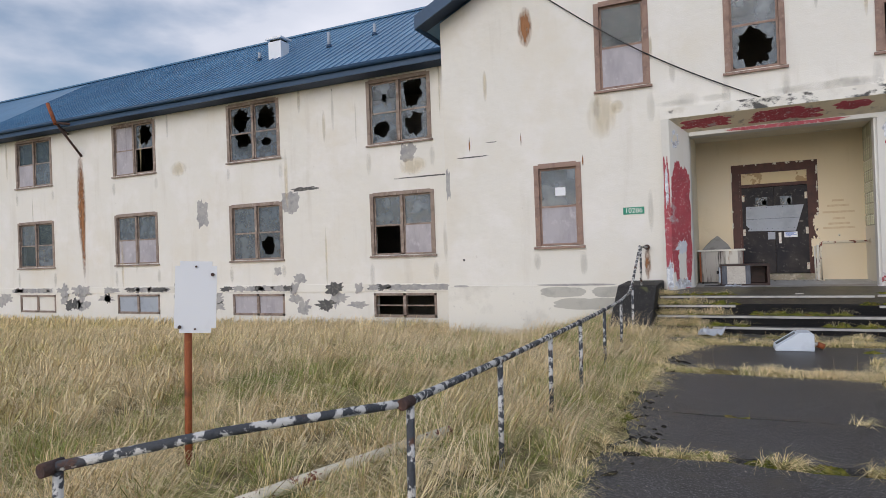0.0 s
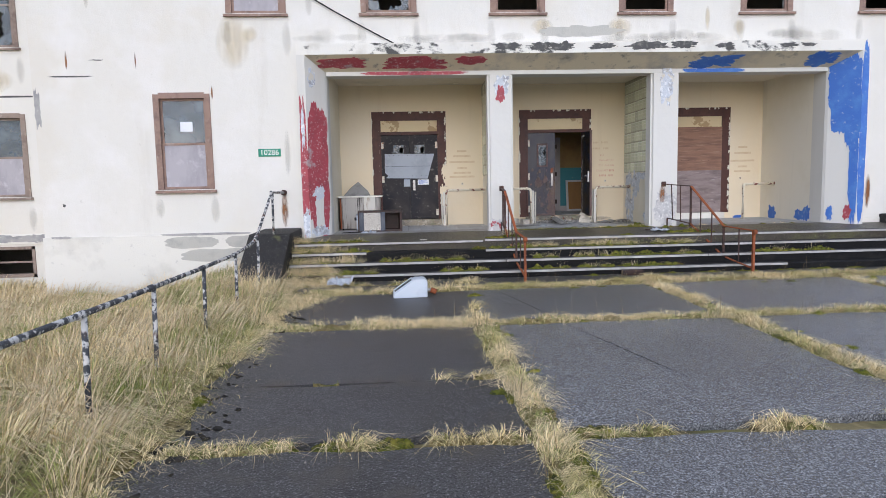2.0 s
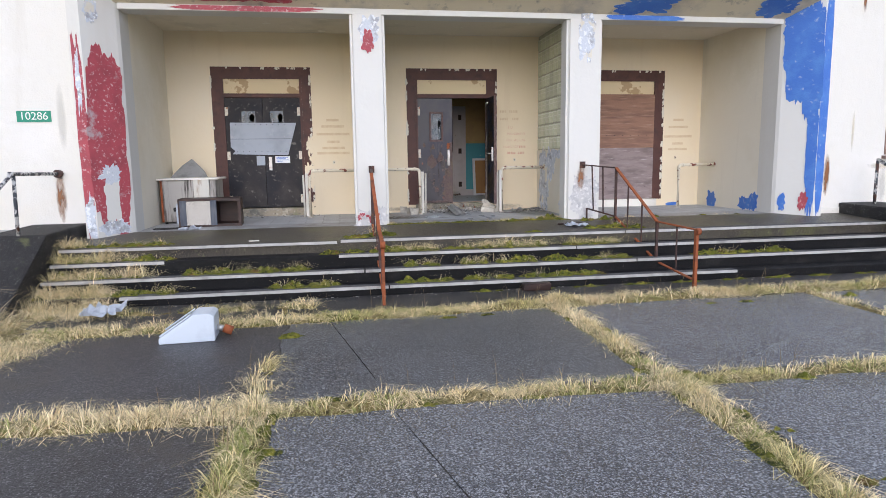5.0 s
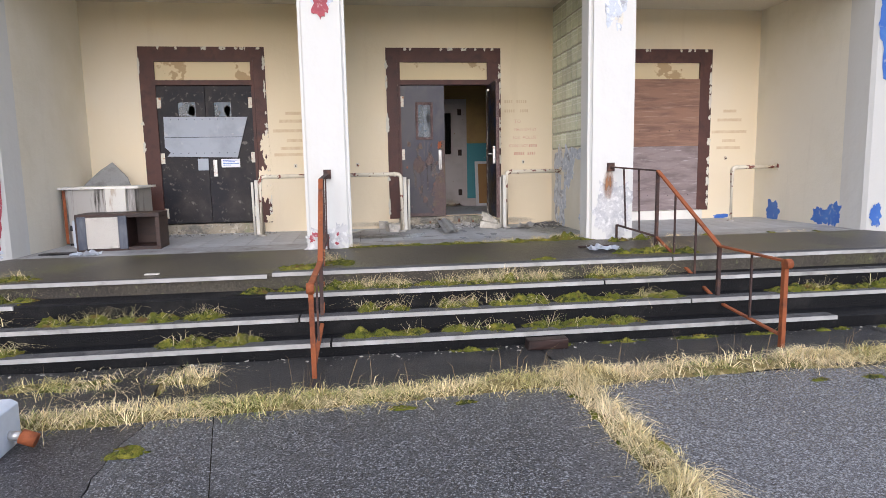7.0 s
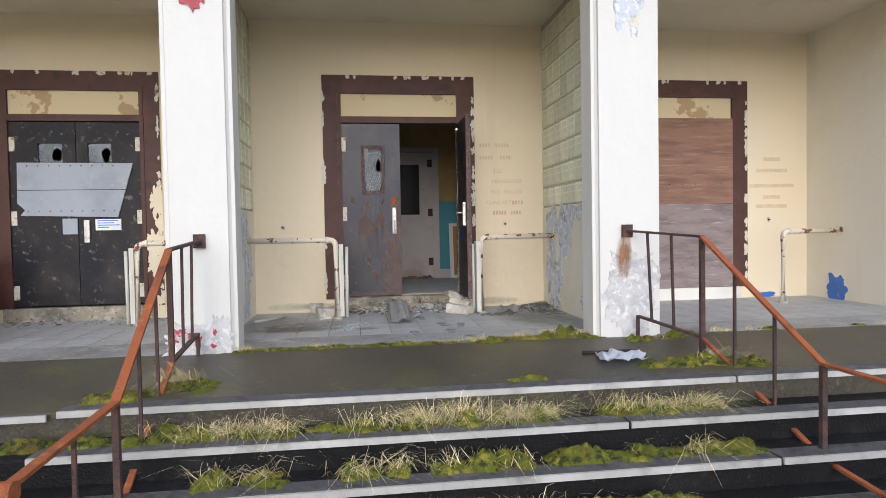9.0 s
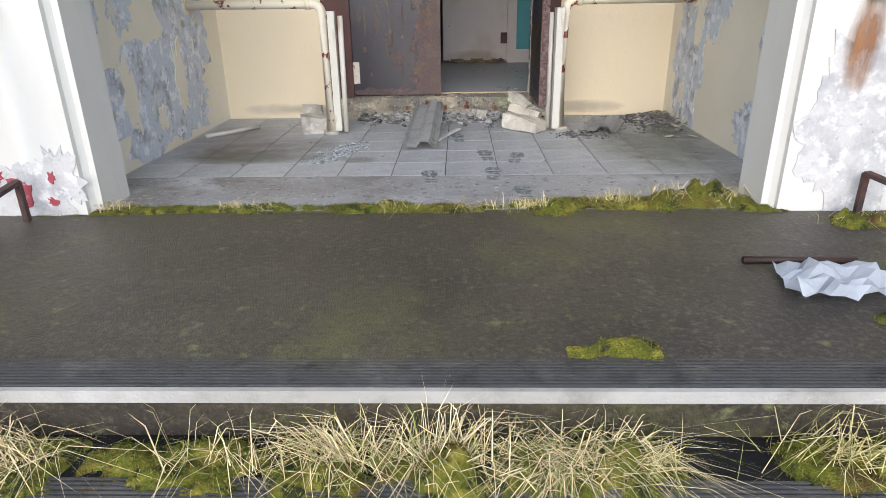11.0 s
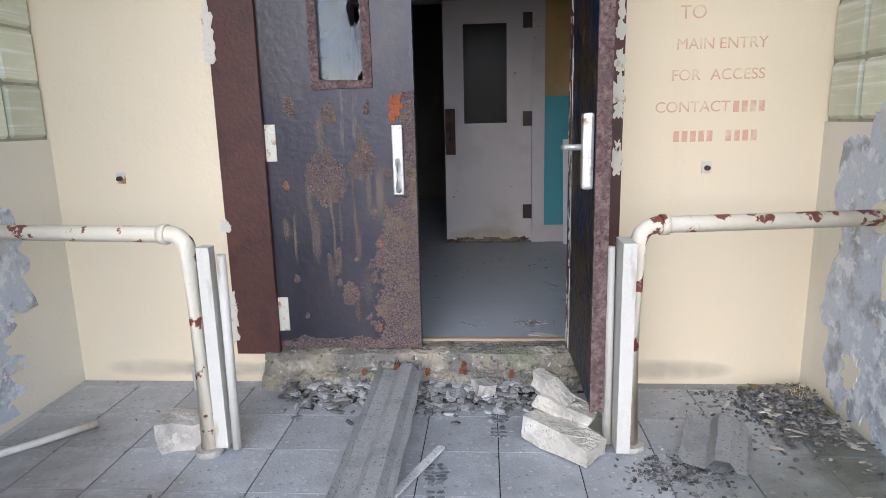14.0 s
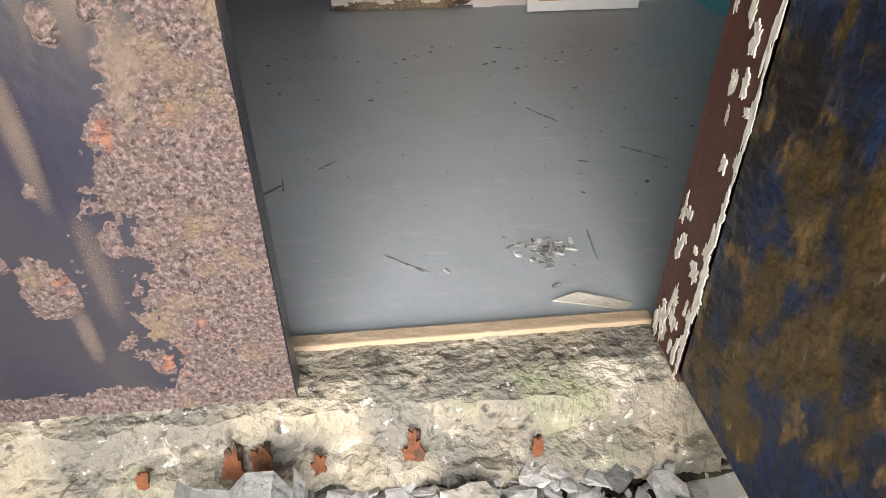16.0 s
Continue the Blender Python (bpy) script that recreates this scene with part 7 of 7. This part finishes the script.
def moss(cx, cy, z, w, d, h, seed):
    n, m = max(6, int(w / 0.018)), max(5, int(d / 0.018))
    g = {}
    for i in range(n + 1):
        for k in range(m + 1):
            u, v = 2 * i / n - 1, 2 * k / m - 1
            e = 1 + 0.35 * noise.noise((u * 2 + seed, v * 2, seed))
            x, y = cx + u * w / 2, cy + v * d / 2 * e
            lump = max(0, 1 - u * u) ** 0.7 * max(0, 1 - v * v) ** 0.7 * (0.55 + 0.8 * noise.noise((x * 8, y * 8, seed)) + 0.45 * noise.noise((x * 21, y * 21, seed)) + 0.3 * noise.noise((x * 55, y * 55, seed))) - 0.12
            g[i, k] = moss_bm.verts.new((x, y, z + max(-0.03, h * lump * 1.4 - 0.004)))
    for i in range(n):
        for k in range(m):
            f = moss_bm.faces.new((g[i, k], g[i + 1, k], g[i + 1, k + 1], g[i, k + 1]))
            f.smooth = True


def tuft_field(pts, size):
    """For each blade the direction away from the heart of its tuft, and how far out it stands, 0 to 1."""
    cell = np.floor(pts[:, :2] / size)
    best = np.full(len(pts), 1e9)
    off = np.zeros((len(pts), 2))
    for dx in (-1, 0, 1):
        for dy in (-1, 0, 1):
            c = cell + (dx, dy)
            h1 = np.sin(c[:, 0] * 127.1 + c[:, 1] * 311.7) * 43758.5453
            h2 = np.sin(c[:, 0] * 269.5 + c[:, 1] * 183.3) * 24634.6345
            heart = (c + np.stack([h1 - np.floor(h1), h2 - np.floor(h2)], 1)) * size
            d = pts[:, :2] - heart
            r = np.sqrt((d ** 2).sum(1))
            near_ = r < best
            best[near_] = r[near_]
            off[near_] = d[near_] / (r[near_, None] + 1e-6)
    return off, np.clip(best / (0.75 * size), 0, 1)


def thin(pts, size, keep=0.7):
    """Drop blades far from the heart of their tuft, which leaves dark gaps between tufts."""
    off, rad = tuft_field(pts, size)
    return pts[rs.uniform(0, 1, len(pts)) > (rad - keep) * 2.5]


def blades(name, pts, hgt, wid, material, label, lean=(0.35, 0.1), spread=0.35, cat="grass", sway=0.0, clump=0.0):
    """One mesh of bent, tapering grass blades at the given feet."""
    n = len(pts)
    a = rs.uniform(0, 2 * np.pi, n)
    h = hgt * rs.uniform(0.5, 1.25, n)
    w = wid * rs.uniform(0.6, 1.4, n)
    bend = np.stack([lean[0] + rs.normal(0, spread, n), lean[1] + rs.normal(0, spread, n)], 1) * h[:, None]
    if sway:
        field = np.array([(noise.noise((p[0] * 1.1, p[1] * 1.1, 2.0)) + 0.7 * noise.noise((p[0] * 3.1, p[1] * 3.1, 6.0)), noise.noise((p[0] * 1.1, p[1] * 1.1, 12.0)) + 0.7 * noise.noise((p[0] * 3.1, p[1] * 3.1, 16.0)), noise.noise((p[0] * 1.9, p[1] * 1.9, 22.0))) for p in pts])
        h = h * (1 + 0.55 * field[:, 2])
        bend = bend + field[:, :2] * sway * h[:, None]
    if clump:
        off, rad = tuft_field(pts, clump)
        bend = bend + off * (0.55 + 0.9 * rad)[:, None] * h[:, None]
        h = h * (1.3 - 0.75 * rad)
    side = np.stack([np.cos(a), np.sin(a), 0 * a], 1) * w[:, None] / 2
    mid = pts + np.concatenate([bend * 0.33, (h * 0.62)[:, None]], 1)
    tip = pts + np.concatenate([bend * 1.0, (h * np.clip(1 - 0.42 * np.sqrt((bend ** 2).sum(1)) / h, 0.08, 1))[:, None]], 1)
    co = np.stack([pts - side, pts + side, mid + side * 0.75, mid - side * 0.75, tip], 1).reshape(-1, 3)
    base = np.arange(n) * 5
    loops = np.stack([base, base + 1, base + 2, base + 3, base + 3, base + 2, base + 4], 1).ravel()
    start = np.stack([np.arange(n) * 7, np.arange(n) * 7 + 4], 1).ravel()
    me = bpy.data.meshes.new(name)
    me.vertices.add(len(co))
    me.vertices.foreach_set("co", co.ravel().astype(np.float32))
    me.loops.add(len(loops))
    me.loops.foreach_set("vertex_index", loops.astype(np.int32))
    me.polygons.add(len(start))
    me.polygons.foreach_set("loop_start", start.astype(np.int32))
    me.update(calc_edges=True)
    me.materials.append(material)
    return tagged(new(name, me), label, cat, kind="stuff")


def scatter(n, x0, x1, y0, y1, keep=None):
    out = []
    p = np.stack([rs.uniform(x0, x1, n), rs.uniform(y0, y1, n)], 1)
    for x, y in p:
        if keep is None or keep(x, y):
            out.append((x, y, ground_z(x, y) - 0.01))
    return np.array(out)


def lawn(x, y):
    if y > 14.9 and x > -6.2 or y > 16.85:
        return False
    if x > -1.85 and y > 12.3 and x < 0:
        return False
    return noise.noise((x * 0.8, y * 0.8, 7.7)) * 0.6 + noise.noise((x * 4, y * 4, 1)) > -0.32


near = scatter(200000, -7.5, -0.75, 0.8, 15, lawn)
mid_ = scatter(65000, -16, -5.5, 4, 16.8, lawn)
far = scatter(36000, -34, -15, 5, 16.8, lawn)
pick = np.array([noise.noise((p[0] * 0.7, p[1] * 0.7, 3.1)) + 0.5 * noise.noise((p[0] * 2.3, p[1] * 2.3, 5.1)) for p in near])
tone = rs.uniform(-0.35, 0.35, len(near)) + pick
blades("lawn_straw", thin(near[tone > -0.06], 0.34, 0.55), 0.225, 0.0070, M_STRAW, "long dry straw-coloured grass blown over by wind", (0.6, 0.0), 0.45, sway=1.0, clump=0.34)
blades("lawn_green", near[tone <= -0.06], 0.24, 0.006, M_GRASS, "rough green grass between the dry stalks", (0.3, 0.05), 0.35, sway=0.8, clump=0.34)
blades("lawn_seed", near[::11], 0.46, 0.006, M_SEED, "pale seed heads nodding over the dry grass", (0.9, 0.05), 0.35, sway=1.3)
blades("lawn_seed_far", mid_[::6], 0.5, 0.010, M_SEED, "pale seed heads before the wing", (0.7, 0.15), 0.3)
blades("lawn_middle", thin(mid_, 0.38), 0.36, 0.011, M_STRAW, "long dry grass before the wing", (0.5, 0.1), 0.3, sway=1.0, clump=0.38)
blades("lawn_distant", far, 0.40, 0.024, M_STRAW, "long dry grass along the far wing", (0.4, 0.1), 0.28)

strip_pts, strip_green = [], []
thatch_bm = bmesh.new()


def mound_h(x, y):
    return 0.045 + 0.05 * noise.noise((x * 2.3, y * 2.3, 8.1)) + 0.03 * noise.noise((x * 8, y * 8, 3.1))



def strip(x0, y0, x1, y1, width, per_m, z=0.03, clump=0.5):
    ln = math.hypot(x1 - x0, y1 - y0)
    nx, ny = -(y1 - y0) / ln, (x1 - x0) / ln
    for _ in range(int(ln * per_m * 1.5)):
        t = rs.uniform()
        o = rs.normal(0, width / 3)
        x, y = x0 + (x1 - x0) * t + nx * o, y0 + (y1 - y0) * t + ny * o
        if noise.noise((x * 1.6, y * 1.6, 4.4)) + 0.7 * noise.noise((x * 7, y * 7, 2.4)) > rs.uniform(-0.6, -0.4 + clump):
            (strip_green if rs.uniform() < 0.3 + 0.7 * noise.noise((x, y, 9.0)) else strip_pts).append((x, y, z + max(0, 1 - (2.2 * o / width) ** 2) * mound_h(x, y)))
    n, m = int(ln / 0.05), 8
    rows = []
    for i in range(n + 1):
        t = i / n
        cx, cy = x0 + (x1 - x0) * t, y0 + (y1 - y0) * t
        row = []
        for k in range(m + 1):
            o = (k / m - 0.5) * width * (1.0 + 0.5 * noise.noise((cx * 2.1, cy * 2.1, 6.6)))
            x, y = cx + nx * o, cy + ny * o
            e = max(0, 1 - (2 * k / m - 1) ** 2)
            row.append(thatch_bm.verts.new((x, y, z - 0.02 + e * (mound_h(x, y) + 0.02) + e * 0.014 * noise.noise((x * 40, y * 40, 1)))))
        rows.append(row)
    for q, r in zip(rows, rows[1:]):
        for k in range(m):
            f = thatch_bm.faces.new((q[k], q[k + 1], r[k + 1], r[k]))
            f.smooth = True


strip(-0.8, 11.62, 7.4, 12.02, 0.28, 1000, z=0.06)
strip(7.4, 12.02, 12.4, 12.0, 0.28, 1000, z=0.06)
strip(-0.6, 9.3, 2.1, 9.25, 0.42, 1900)
strip(2.1, 9.25, 5.2, 9.25, 0.25, 1300)
strip(-0.75, 9.7, -0.15, 11.7, 0.5, 1500)
strip(5.2, 9.25, 12.0, 9.25, 0.20, 600)
strip(2.06, 4.2, 2.06, 10.3, 0.25, 1500)
strip(2.06, -1.0, 2.06, 4.2, 0.22, 600)
strip(5.23, 4.0, 5.23, 12.0, 0.24, 1300)
strip(5.23, -1.0, 5.23, 4.0, 0.2, 400)
strip(8.6, 5.0, 8.6, 12.0, 0.2, 700)
for x0, x1, w, n in ((-0.5, 0.35, 0.2, 700), (0.55, 0.9, 0.14, 500), (1.25, 1.9, 0.14, 500), (2.3, 2.9, 0.12, 420), (3.5, 4.0, 0.14, 600), (4.5, 5.1, 0.1, 300), (5.4, 7.2, 0.12, 350), (8.0, 11.5, 0.12, 350)):
    strip(x0, 5.73, x1, 5.73, w, n)
strip(-0.72, 3.0, -0.66, 12.0, 0.42, 1300)
strip(-0.9, 12.55, 2.4, 12.5, 0.5, 900)
strip(0.30, 7.02, 0.52, 7.02, 0.1, 900)
strip(1.25, 7.06, 1.45, 7.06, 0.1, 700)
strip(1.7, 7.05, 2.0, 7.05, 0.1, 600)
strip(7.2, 12.1, 7.7, 12.1, 0.24, 2200)
blades("crack_straw", thin(np.array(strip_pts), 0.15, 0.75), 0.105, 0.005, M_STRAW, "dry grass filling the cracks between asphalt slabs", (0.15, -0.1), 0.9, sway=1.2, clump=0.17)
tagged(part("thatch", thatch_bm, M_THATCH), "matted dead grass mounded in the cracks", "thatch", kind="stuff")
blades("crack_green", np.array(strip_green), 0.07, 0.0045, M_GRASS, "green grass in the cracks between asphalt slabs", (0.2, -0.15), 0.5, clump=0.15)
# tall seed stalks
st = np.array([(rs.uniform(-0.6, 9), rs.choice([11.96, 9.25, 12.0]) + rs.normal(0, 0.06), 0.03) for _ in range(150)] + [(2.06 + rs.normal(0, 0.08), rs.uniform(5, 10), 0.03) for _ in range(40)])
blades("seed_stalks", st, 0.40, 0.004, M_TWIG, "thin dry seed stalks", (0.1, -0.1), 0.3)

# grass and moss on the steps and landing
step_pts, edge_pts = [], []


def tuft(cx, cy, z, n, r, ry=None):
    for _ in range(n):
        (edge_pts if cy > 14.9 else step_pts).append((cx + rs.normal(0, r), cy + rs.normal(0, ry or r * 0.5), z))


for x0, x1, y, z, k in ((3.35, 5.75, 13.72, 0.53, 9), (5.95, 6.9, 13.74, 0.53, 3), (3.6, 4.0, 13.42, 0.36, 2), (4.9, 5.5, 13.43, 0.36, 3), (5.6, 6.9, 13.43, 0.36, 4), (4.35, 4.75, 13.42, 0.36, 3), (0.6, 2.2, 13.42, 0.36, 5), (2.5, 3.6, 13.72, 0.53, 4), (-0.95, 0.5, 13.72, 0.53, 6), (-0.95, 0.2, 13.42, 0.36, 6), (-0.95, 0.6, 13.1, 0.19, 6), (3.5, 4.2, 13.12, 0.19, 3), (4.3, 5.0, 13.12, 0.19, 3), (5.2, 6.3, 13.12, 0.19, 3), (1.8, 2.6, 13.1, 0.19, 2), (8.0, 9.5, 13.4, 0.36, 2), (-1.0, 0.4, 14.0, 0.70, 4)):
    for j in range(k):
        x = x0 + (x1 - x0) * (j + 0.5) / k + rs.uniform(-0.08, 0.08)
        moss(x, y + 0.02, z, (x1 - x0) / k * rs.uniform(1.1, 1.6), rs.uniform(0.2, 0.27), rs.uniform(0.045, 0.085), j + x0 * 3.1)
        if rs.uniform() < 0.85:
            tuft(x, y + 0.03, z + 0.015, int((210 if z == 0.53 and x > 3 else 50) * rs.uniform(0.2, 1.6)), 0.07, 0.04)
for j in range(34):
    x = 3.3 + 3.7 * j / 33
    w = rs.uniform(0.2, 0.4)
    moss(x, 15.183 + (0.055 if x > 5.6 else 0), 0.7735, w, rs.uniform(0.11, 0.16) + (0.08 if x > 5.5 else 0), rs.uniform(0.012, 0.026) + (0.006 if x > 5.9 else 0), j * 1.7)
for j in range(12):
    x = rs.choice([rs.uniform(3.5, 6.9), rs.uniform(7.0, 10.4)])
    tuft(x, 15.18, 0.775, int(rs.uniform(10, 60)), 0.03, 0.02)
tuft(5.88, 15.25, 0.785, 120, 0.06)
tuft(6.28, 15.29, 0.80, 200, 0.12, 0.06)
moss(6.27, 15.28, 0.772, 0.42, 0.26, 0.085, 3.3)
for x in (3.3, 3.75, 4.3, 4.85, 5.3, 5.62, 5.9, 6.5, 6.75, 7.4, 8.2, 9.1, 9.8):
    moss(x, 15.18 + rs.uniform(-0.02, 0.03), 0.772, rs.uniform(0.14, 0.3), rs.uniform(0.07, 0.16), 0.035, x * 5.7)
tuft(4.1, 15.19, 0.775, 60, 0.03)
tuft(5.45, 15.2, 0.775, 60, 0.05)
tuft(4.85, 15.18, 0.775, 50, 0.05)
for x, y, w, d in ((3.3, 14.28, 0.5, 0.35), (2.95, 14.1, 0.5, 0.25), (6.95, 14.28, 0.55, 0.3), (7.3, 14.2, 0.4, 0.3), (5.6, 14.05, 0.3, 0.12), (6.55, 14.2, 0.3, 0.14), (6.85, 15.0, 0.4, 0.2), (7.2, 15.05, 0.4, 0.16)):
    moss(x, y, 0.70 + 0.044 * (y - 13.85), w, d, 0.055, x * 2.2)
end_pts = []
for x, y, z in ((-0.85, 13.1, 0.19), (-0.6, 13.1, 0.19), (-0.3, 13.08, 0.19), (-0.85, 13.4, 0.36), (-0.55, 13.42, 0.36), (-0.9, 13.7, 0.53), (-0.5, 13.72, 0.53), (0.0, 13.42, 0.36), (-0.9, 14.0, 0.7), (-0.95, 12.8, 0.07), (-0.6, 12.78, 0.07), (-0.2, 12.75, 0.07)):
    end_pts += [(x + rs.normal(0, 0.12), y + rs.normal(0, 0.06), z + 0.005) for _ in range(260)]
tuft(3.28, 14.35, 0.74, 120, 0.08)
tuft(7.15, 14.3, 0.74, 60, 0.1)
tuft(6.9, 15.04, 0.76, 60, 0.1)
for x, y in ((2.15, 11.2), (2.2, 8.6), (2.3, 7.2), (1.9, 6.6), (5.4, 8.3), (5.5, 7.6), (5.55, 6.9), (2.4, 5.75), (2.75, 5.75), (3.9, 5.76), (0.6, 5.75), (1.0, 5.76), (0.2, 5.75), (-0.3, 5.8), (-0.5, 8.4), (-0.5, 6.7), (5.2, 10.8), (5.1, 9.5)):
    moss(x, y, 0.035, rs.uniform(0.25, 0.5), rs.uniform(0.15, 0.3), 0.06, x + y)
for j in range(46):
    k = j % 4
    s_ = rs.choice([-1, 1]) * rs.uniform(0.10, 0.15)
    x, y = ((5.23 + s_, rs.uniform(5, 11.8)), (2.06 + s_, rs.uniform(4.5, 9.2)), (rs.uniform(0, 9), 9.25 + s_), (rs.uniform(0, 9), 11.72 + s_))[k]
    moss(x, y, 0.066, rs.uniform(0.1, 0.3) if k > 1 else rs.uniform(0.08, 0.13), rs.uniform(0.07, 0.12) if k > 1 else rs.uniform(0.15, 0.35), 0.035, j * 2.3)
moss(2.15, 11.15, 0.072, 0.24, 0.12, 0.03, 5.5)
for j in range(9):
    moss(4.6 + 0.9 * j * 0.8, 12.98 - 0.1, 0.07, 0.5, 0.1, 0.03, j * 1.1)
tuft(6.72, 17.42, 0.80, 60, 0.04)
moss_bm.normal_update()
fuzz = []
for f in moss_bm.faces:
    if f.normal.z > 0.25:
        c_ = f.calc_center_median()
        for _ in range(3):
            fuzz.append((c_.x + rs.uniform(-0.01, 0.01), c_.y + rs.uniform(-0.01, 0.01), c_.z - 0.003))
blades("moss_fuzz", np.array(fuzz), 0.016, 0.0035, M_FUZZ, "fine moss shoots on the cushions", (0, -0.1), 0.7, "moss")
tagged(part("moss", moss_bm, M_MOSS), "bright yellow-green moss cushions on steps and joints", "moss", kind="stuff")
green_pick = rs.uniform(size=len(step_pts)) < 0.35
blades("step_green", np.array(step_pts)[green_pick], 0.10, 0.003, M_GRASS, "green grass blades among the moss", (0.1, -0.4), 0.8, sway=0.8, clump=0.12)
blades("step_grass", np.array(step_pts)[~green_pick], 0.15, 0.003, M_STRAW, "dry grass tufts growing out of the moss", (0.15, -0.5), 0.9, sway=1.2, clump=0.13)
blades("step_end_grass", np.array(end_pts), 0.2, 0.0045, M_STRAW, "long dry grass overgrowing the end of the steps", (0.3, -0.4), 0.6, sway=0.8, clump=0.16)
blades("edge_grass", np.array(edge_pts), 0.065, 0.0024, M_STRAW, "short dry tufts in the moss at the porch edge", (0.1, -0.3), 0.8, clump=0.1)

# debris along the lowest step
bm = bmesh.new()
rnd = random.Random(9)
for i in range(240):
    chunk(bm, (rnd.uniform(-0.9, 9), 12.93 - abs(rnd.gauss(0, 0.09)), 0.07), rnd.choice((0.005, 0.008, 0.013)), rnd)
for i in range(120):
    chunk(bm, (rnd.uniform(-0.4, 9), rnd.uniform(4, 12), 0.07), rnd.choice((0.004, 0.006, 0.009)), rnd)
tagged(part("grit", bm, M_CONCRETE), "pale grit and stone crumbs", "grit", kind="stuff")
bm = bmesh.new()
for i in range(420):
    y = rnd.uniform(3.6, 11.4)
    x = -0.55 + 0.3 * noise.noise((y * 0.9, 3, 1)) + rnd.gauss(0.02, 0.14)
    chunk(bm, (x, y, 0.035 if x < -0.5 else 0.06), rnd.choice((0.012, 0.02, 0.03, 0.045)), rnd, 0.5)
tagged(part("asphalt_crumbs", bm, M_SOILGAPS), "crumbled asphalt lumps along the ragged path edge", "rubble", kind="stuff")

rnd = random.Random(31)
bm = bmesh.new()
for i in range(260):
    x, y = rnd.uniform(4.4, 6.4), (19.75 - abs(rnd.gauss(0, 0.35)) if i % 3 else rnd.uniform(17.8, 19.7))
    chunk(bm, (x, y, 0.924), rnd.choice((0.004, 0.007, 0.012)), rnd, 0.3)
tagged(part("plaster_crumbs", bm, M_RUBBLE), "plaster crumbs and flakes scattered on the lobby floor", "debris", kind="stuff")
rnd = random.Random(32)
for i in range(12):
    a = rnd.uniform(-0.9, 0.9)
    blotch("scuff", (rnd.uniform(4.5, 6.2), rnd.uniform(17.9, 19.6), 0.9262), rnd.uniform(0.004, 0.010), rnd.uniform(0.05, 0.16), M_PRINT, lobby_floor, i * 1.7, u=(math.cos(a), math.sin(a), 0), v=(-math.sin(a), math.cos(a), 0), rough=0.7, n=18, thick=0.0006)

frag = thing("floor_fragment", "lifted strip of pale floor covering by the threshold", "fragment")
bm = bmesh.new()
prism(bm, [(5.54, 17.84, 0.928), (5.70, 17.79, 0.928), (5.71, 17.81, 0.93), (5.60, 17.855, 0.934)], (0, 0, 0.004))
part("sheet", bm, M_BOARDWHITE, frag)
bm = bmesh.new()
for i in range(60):
    chunk(bm, (5.565 + rnd.gauss(0, 0.03), 18.03 + rnd.gauss(0, 0.03), 0.926), rnd.choice((0.005, 0.008, 0.012)), rnd, 0.5)
tagged(part("litter_clump", bm, M_RUBBLE), "small clump of grey litter on the lobby floor", "debris", kind="stuff")

# ---- scored squares of the porch floor ----
TP = 0.2955
tb = bmesh.new()
box(tb, -TP / 2 + 0.002, TP / 2 - 0.002, -TP / 2 + 0.002, TP / 2 - 0.002, -0.01, 0.0)
bmesh.ops.bevel(tb, geom=[e for e in tb.edges if e.verts[0].co.z > -0.005 and e.verts[1].co.z > -0.005], offset=0.001, segments=1, affect="EDGES")
tile0 = None
for bay, (x0, cnt) in enumerate(((-0.26, 11), (3.30, 12), (6.95, 12))):
    for i in range(cnt):
        for k in range(6):
            if tile0 is None:
                tile0 = part("floor_square", tb, M_PORCHFLOOR, porch_floor)
                o = tile0
            else:
                o = tile0.copy()
                scene.collection.objects.link(o)
            o.location = (x0 + (i + 0.5) * TP, 15.75 + (k + 0.5) * TP - (0.0), 0.7745)
for a, b in ((-0.26, 2.99), (3.3, 6.8), (6.95, 10.44)):
    bx("joint_bed", (a, b, 15.75, PYB - 0.08, 0.766, 0.7695), M_SOILGAPS, porch_floor)
bx("front_strip", (-0.4, 10.44, 15.154, 15.747, 0.76, 0.7745), M_PORCHEDGE, porch_floor)
# boards of the lobby floor
lb = bmesh.new()
box(lb, -0.149, 0.149, -0.449, 0.449, -0.006, 0.0)
l0 = None
for i in range(12):
    for k in range(4):
        o = l0.copy() if l0 else part("floor_sheet", lb, M_LOBBY, lobby_floor)
        if l0:
            scene.collection.objects.link(o)
        else:
            l0 = o
        o.location = (3.42 + 0.15 + i * 0.2985, 17.82 + k * 0.9 + 0.4, 0.926)
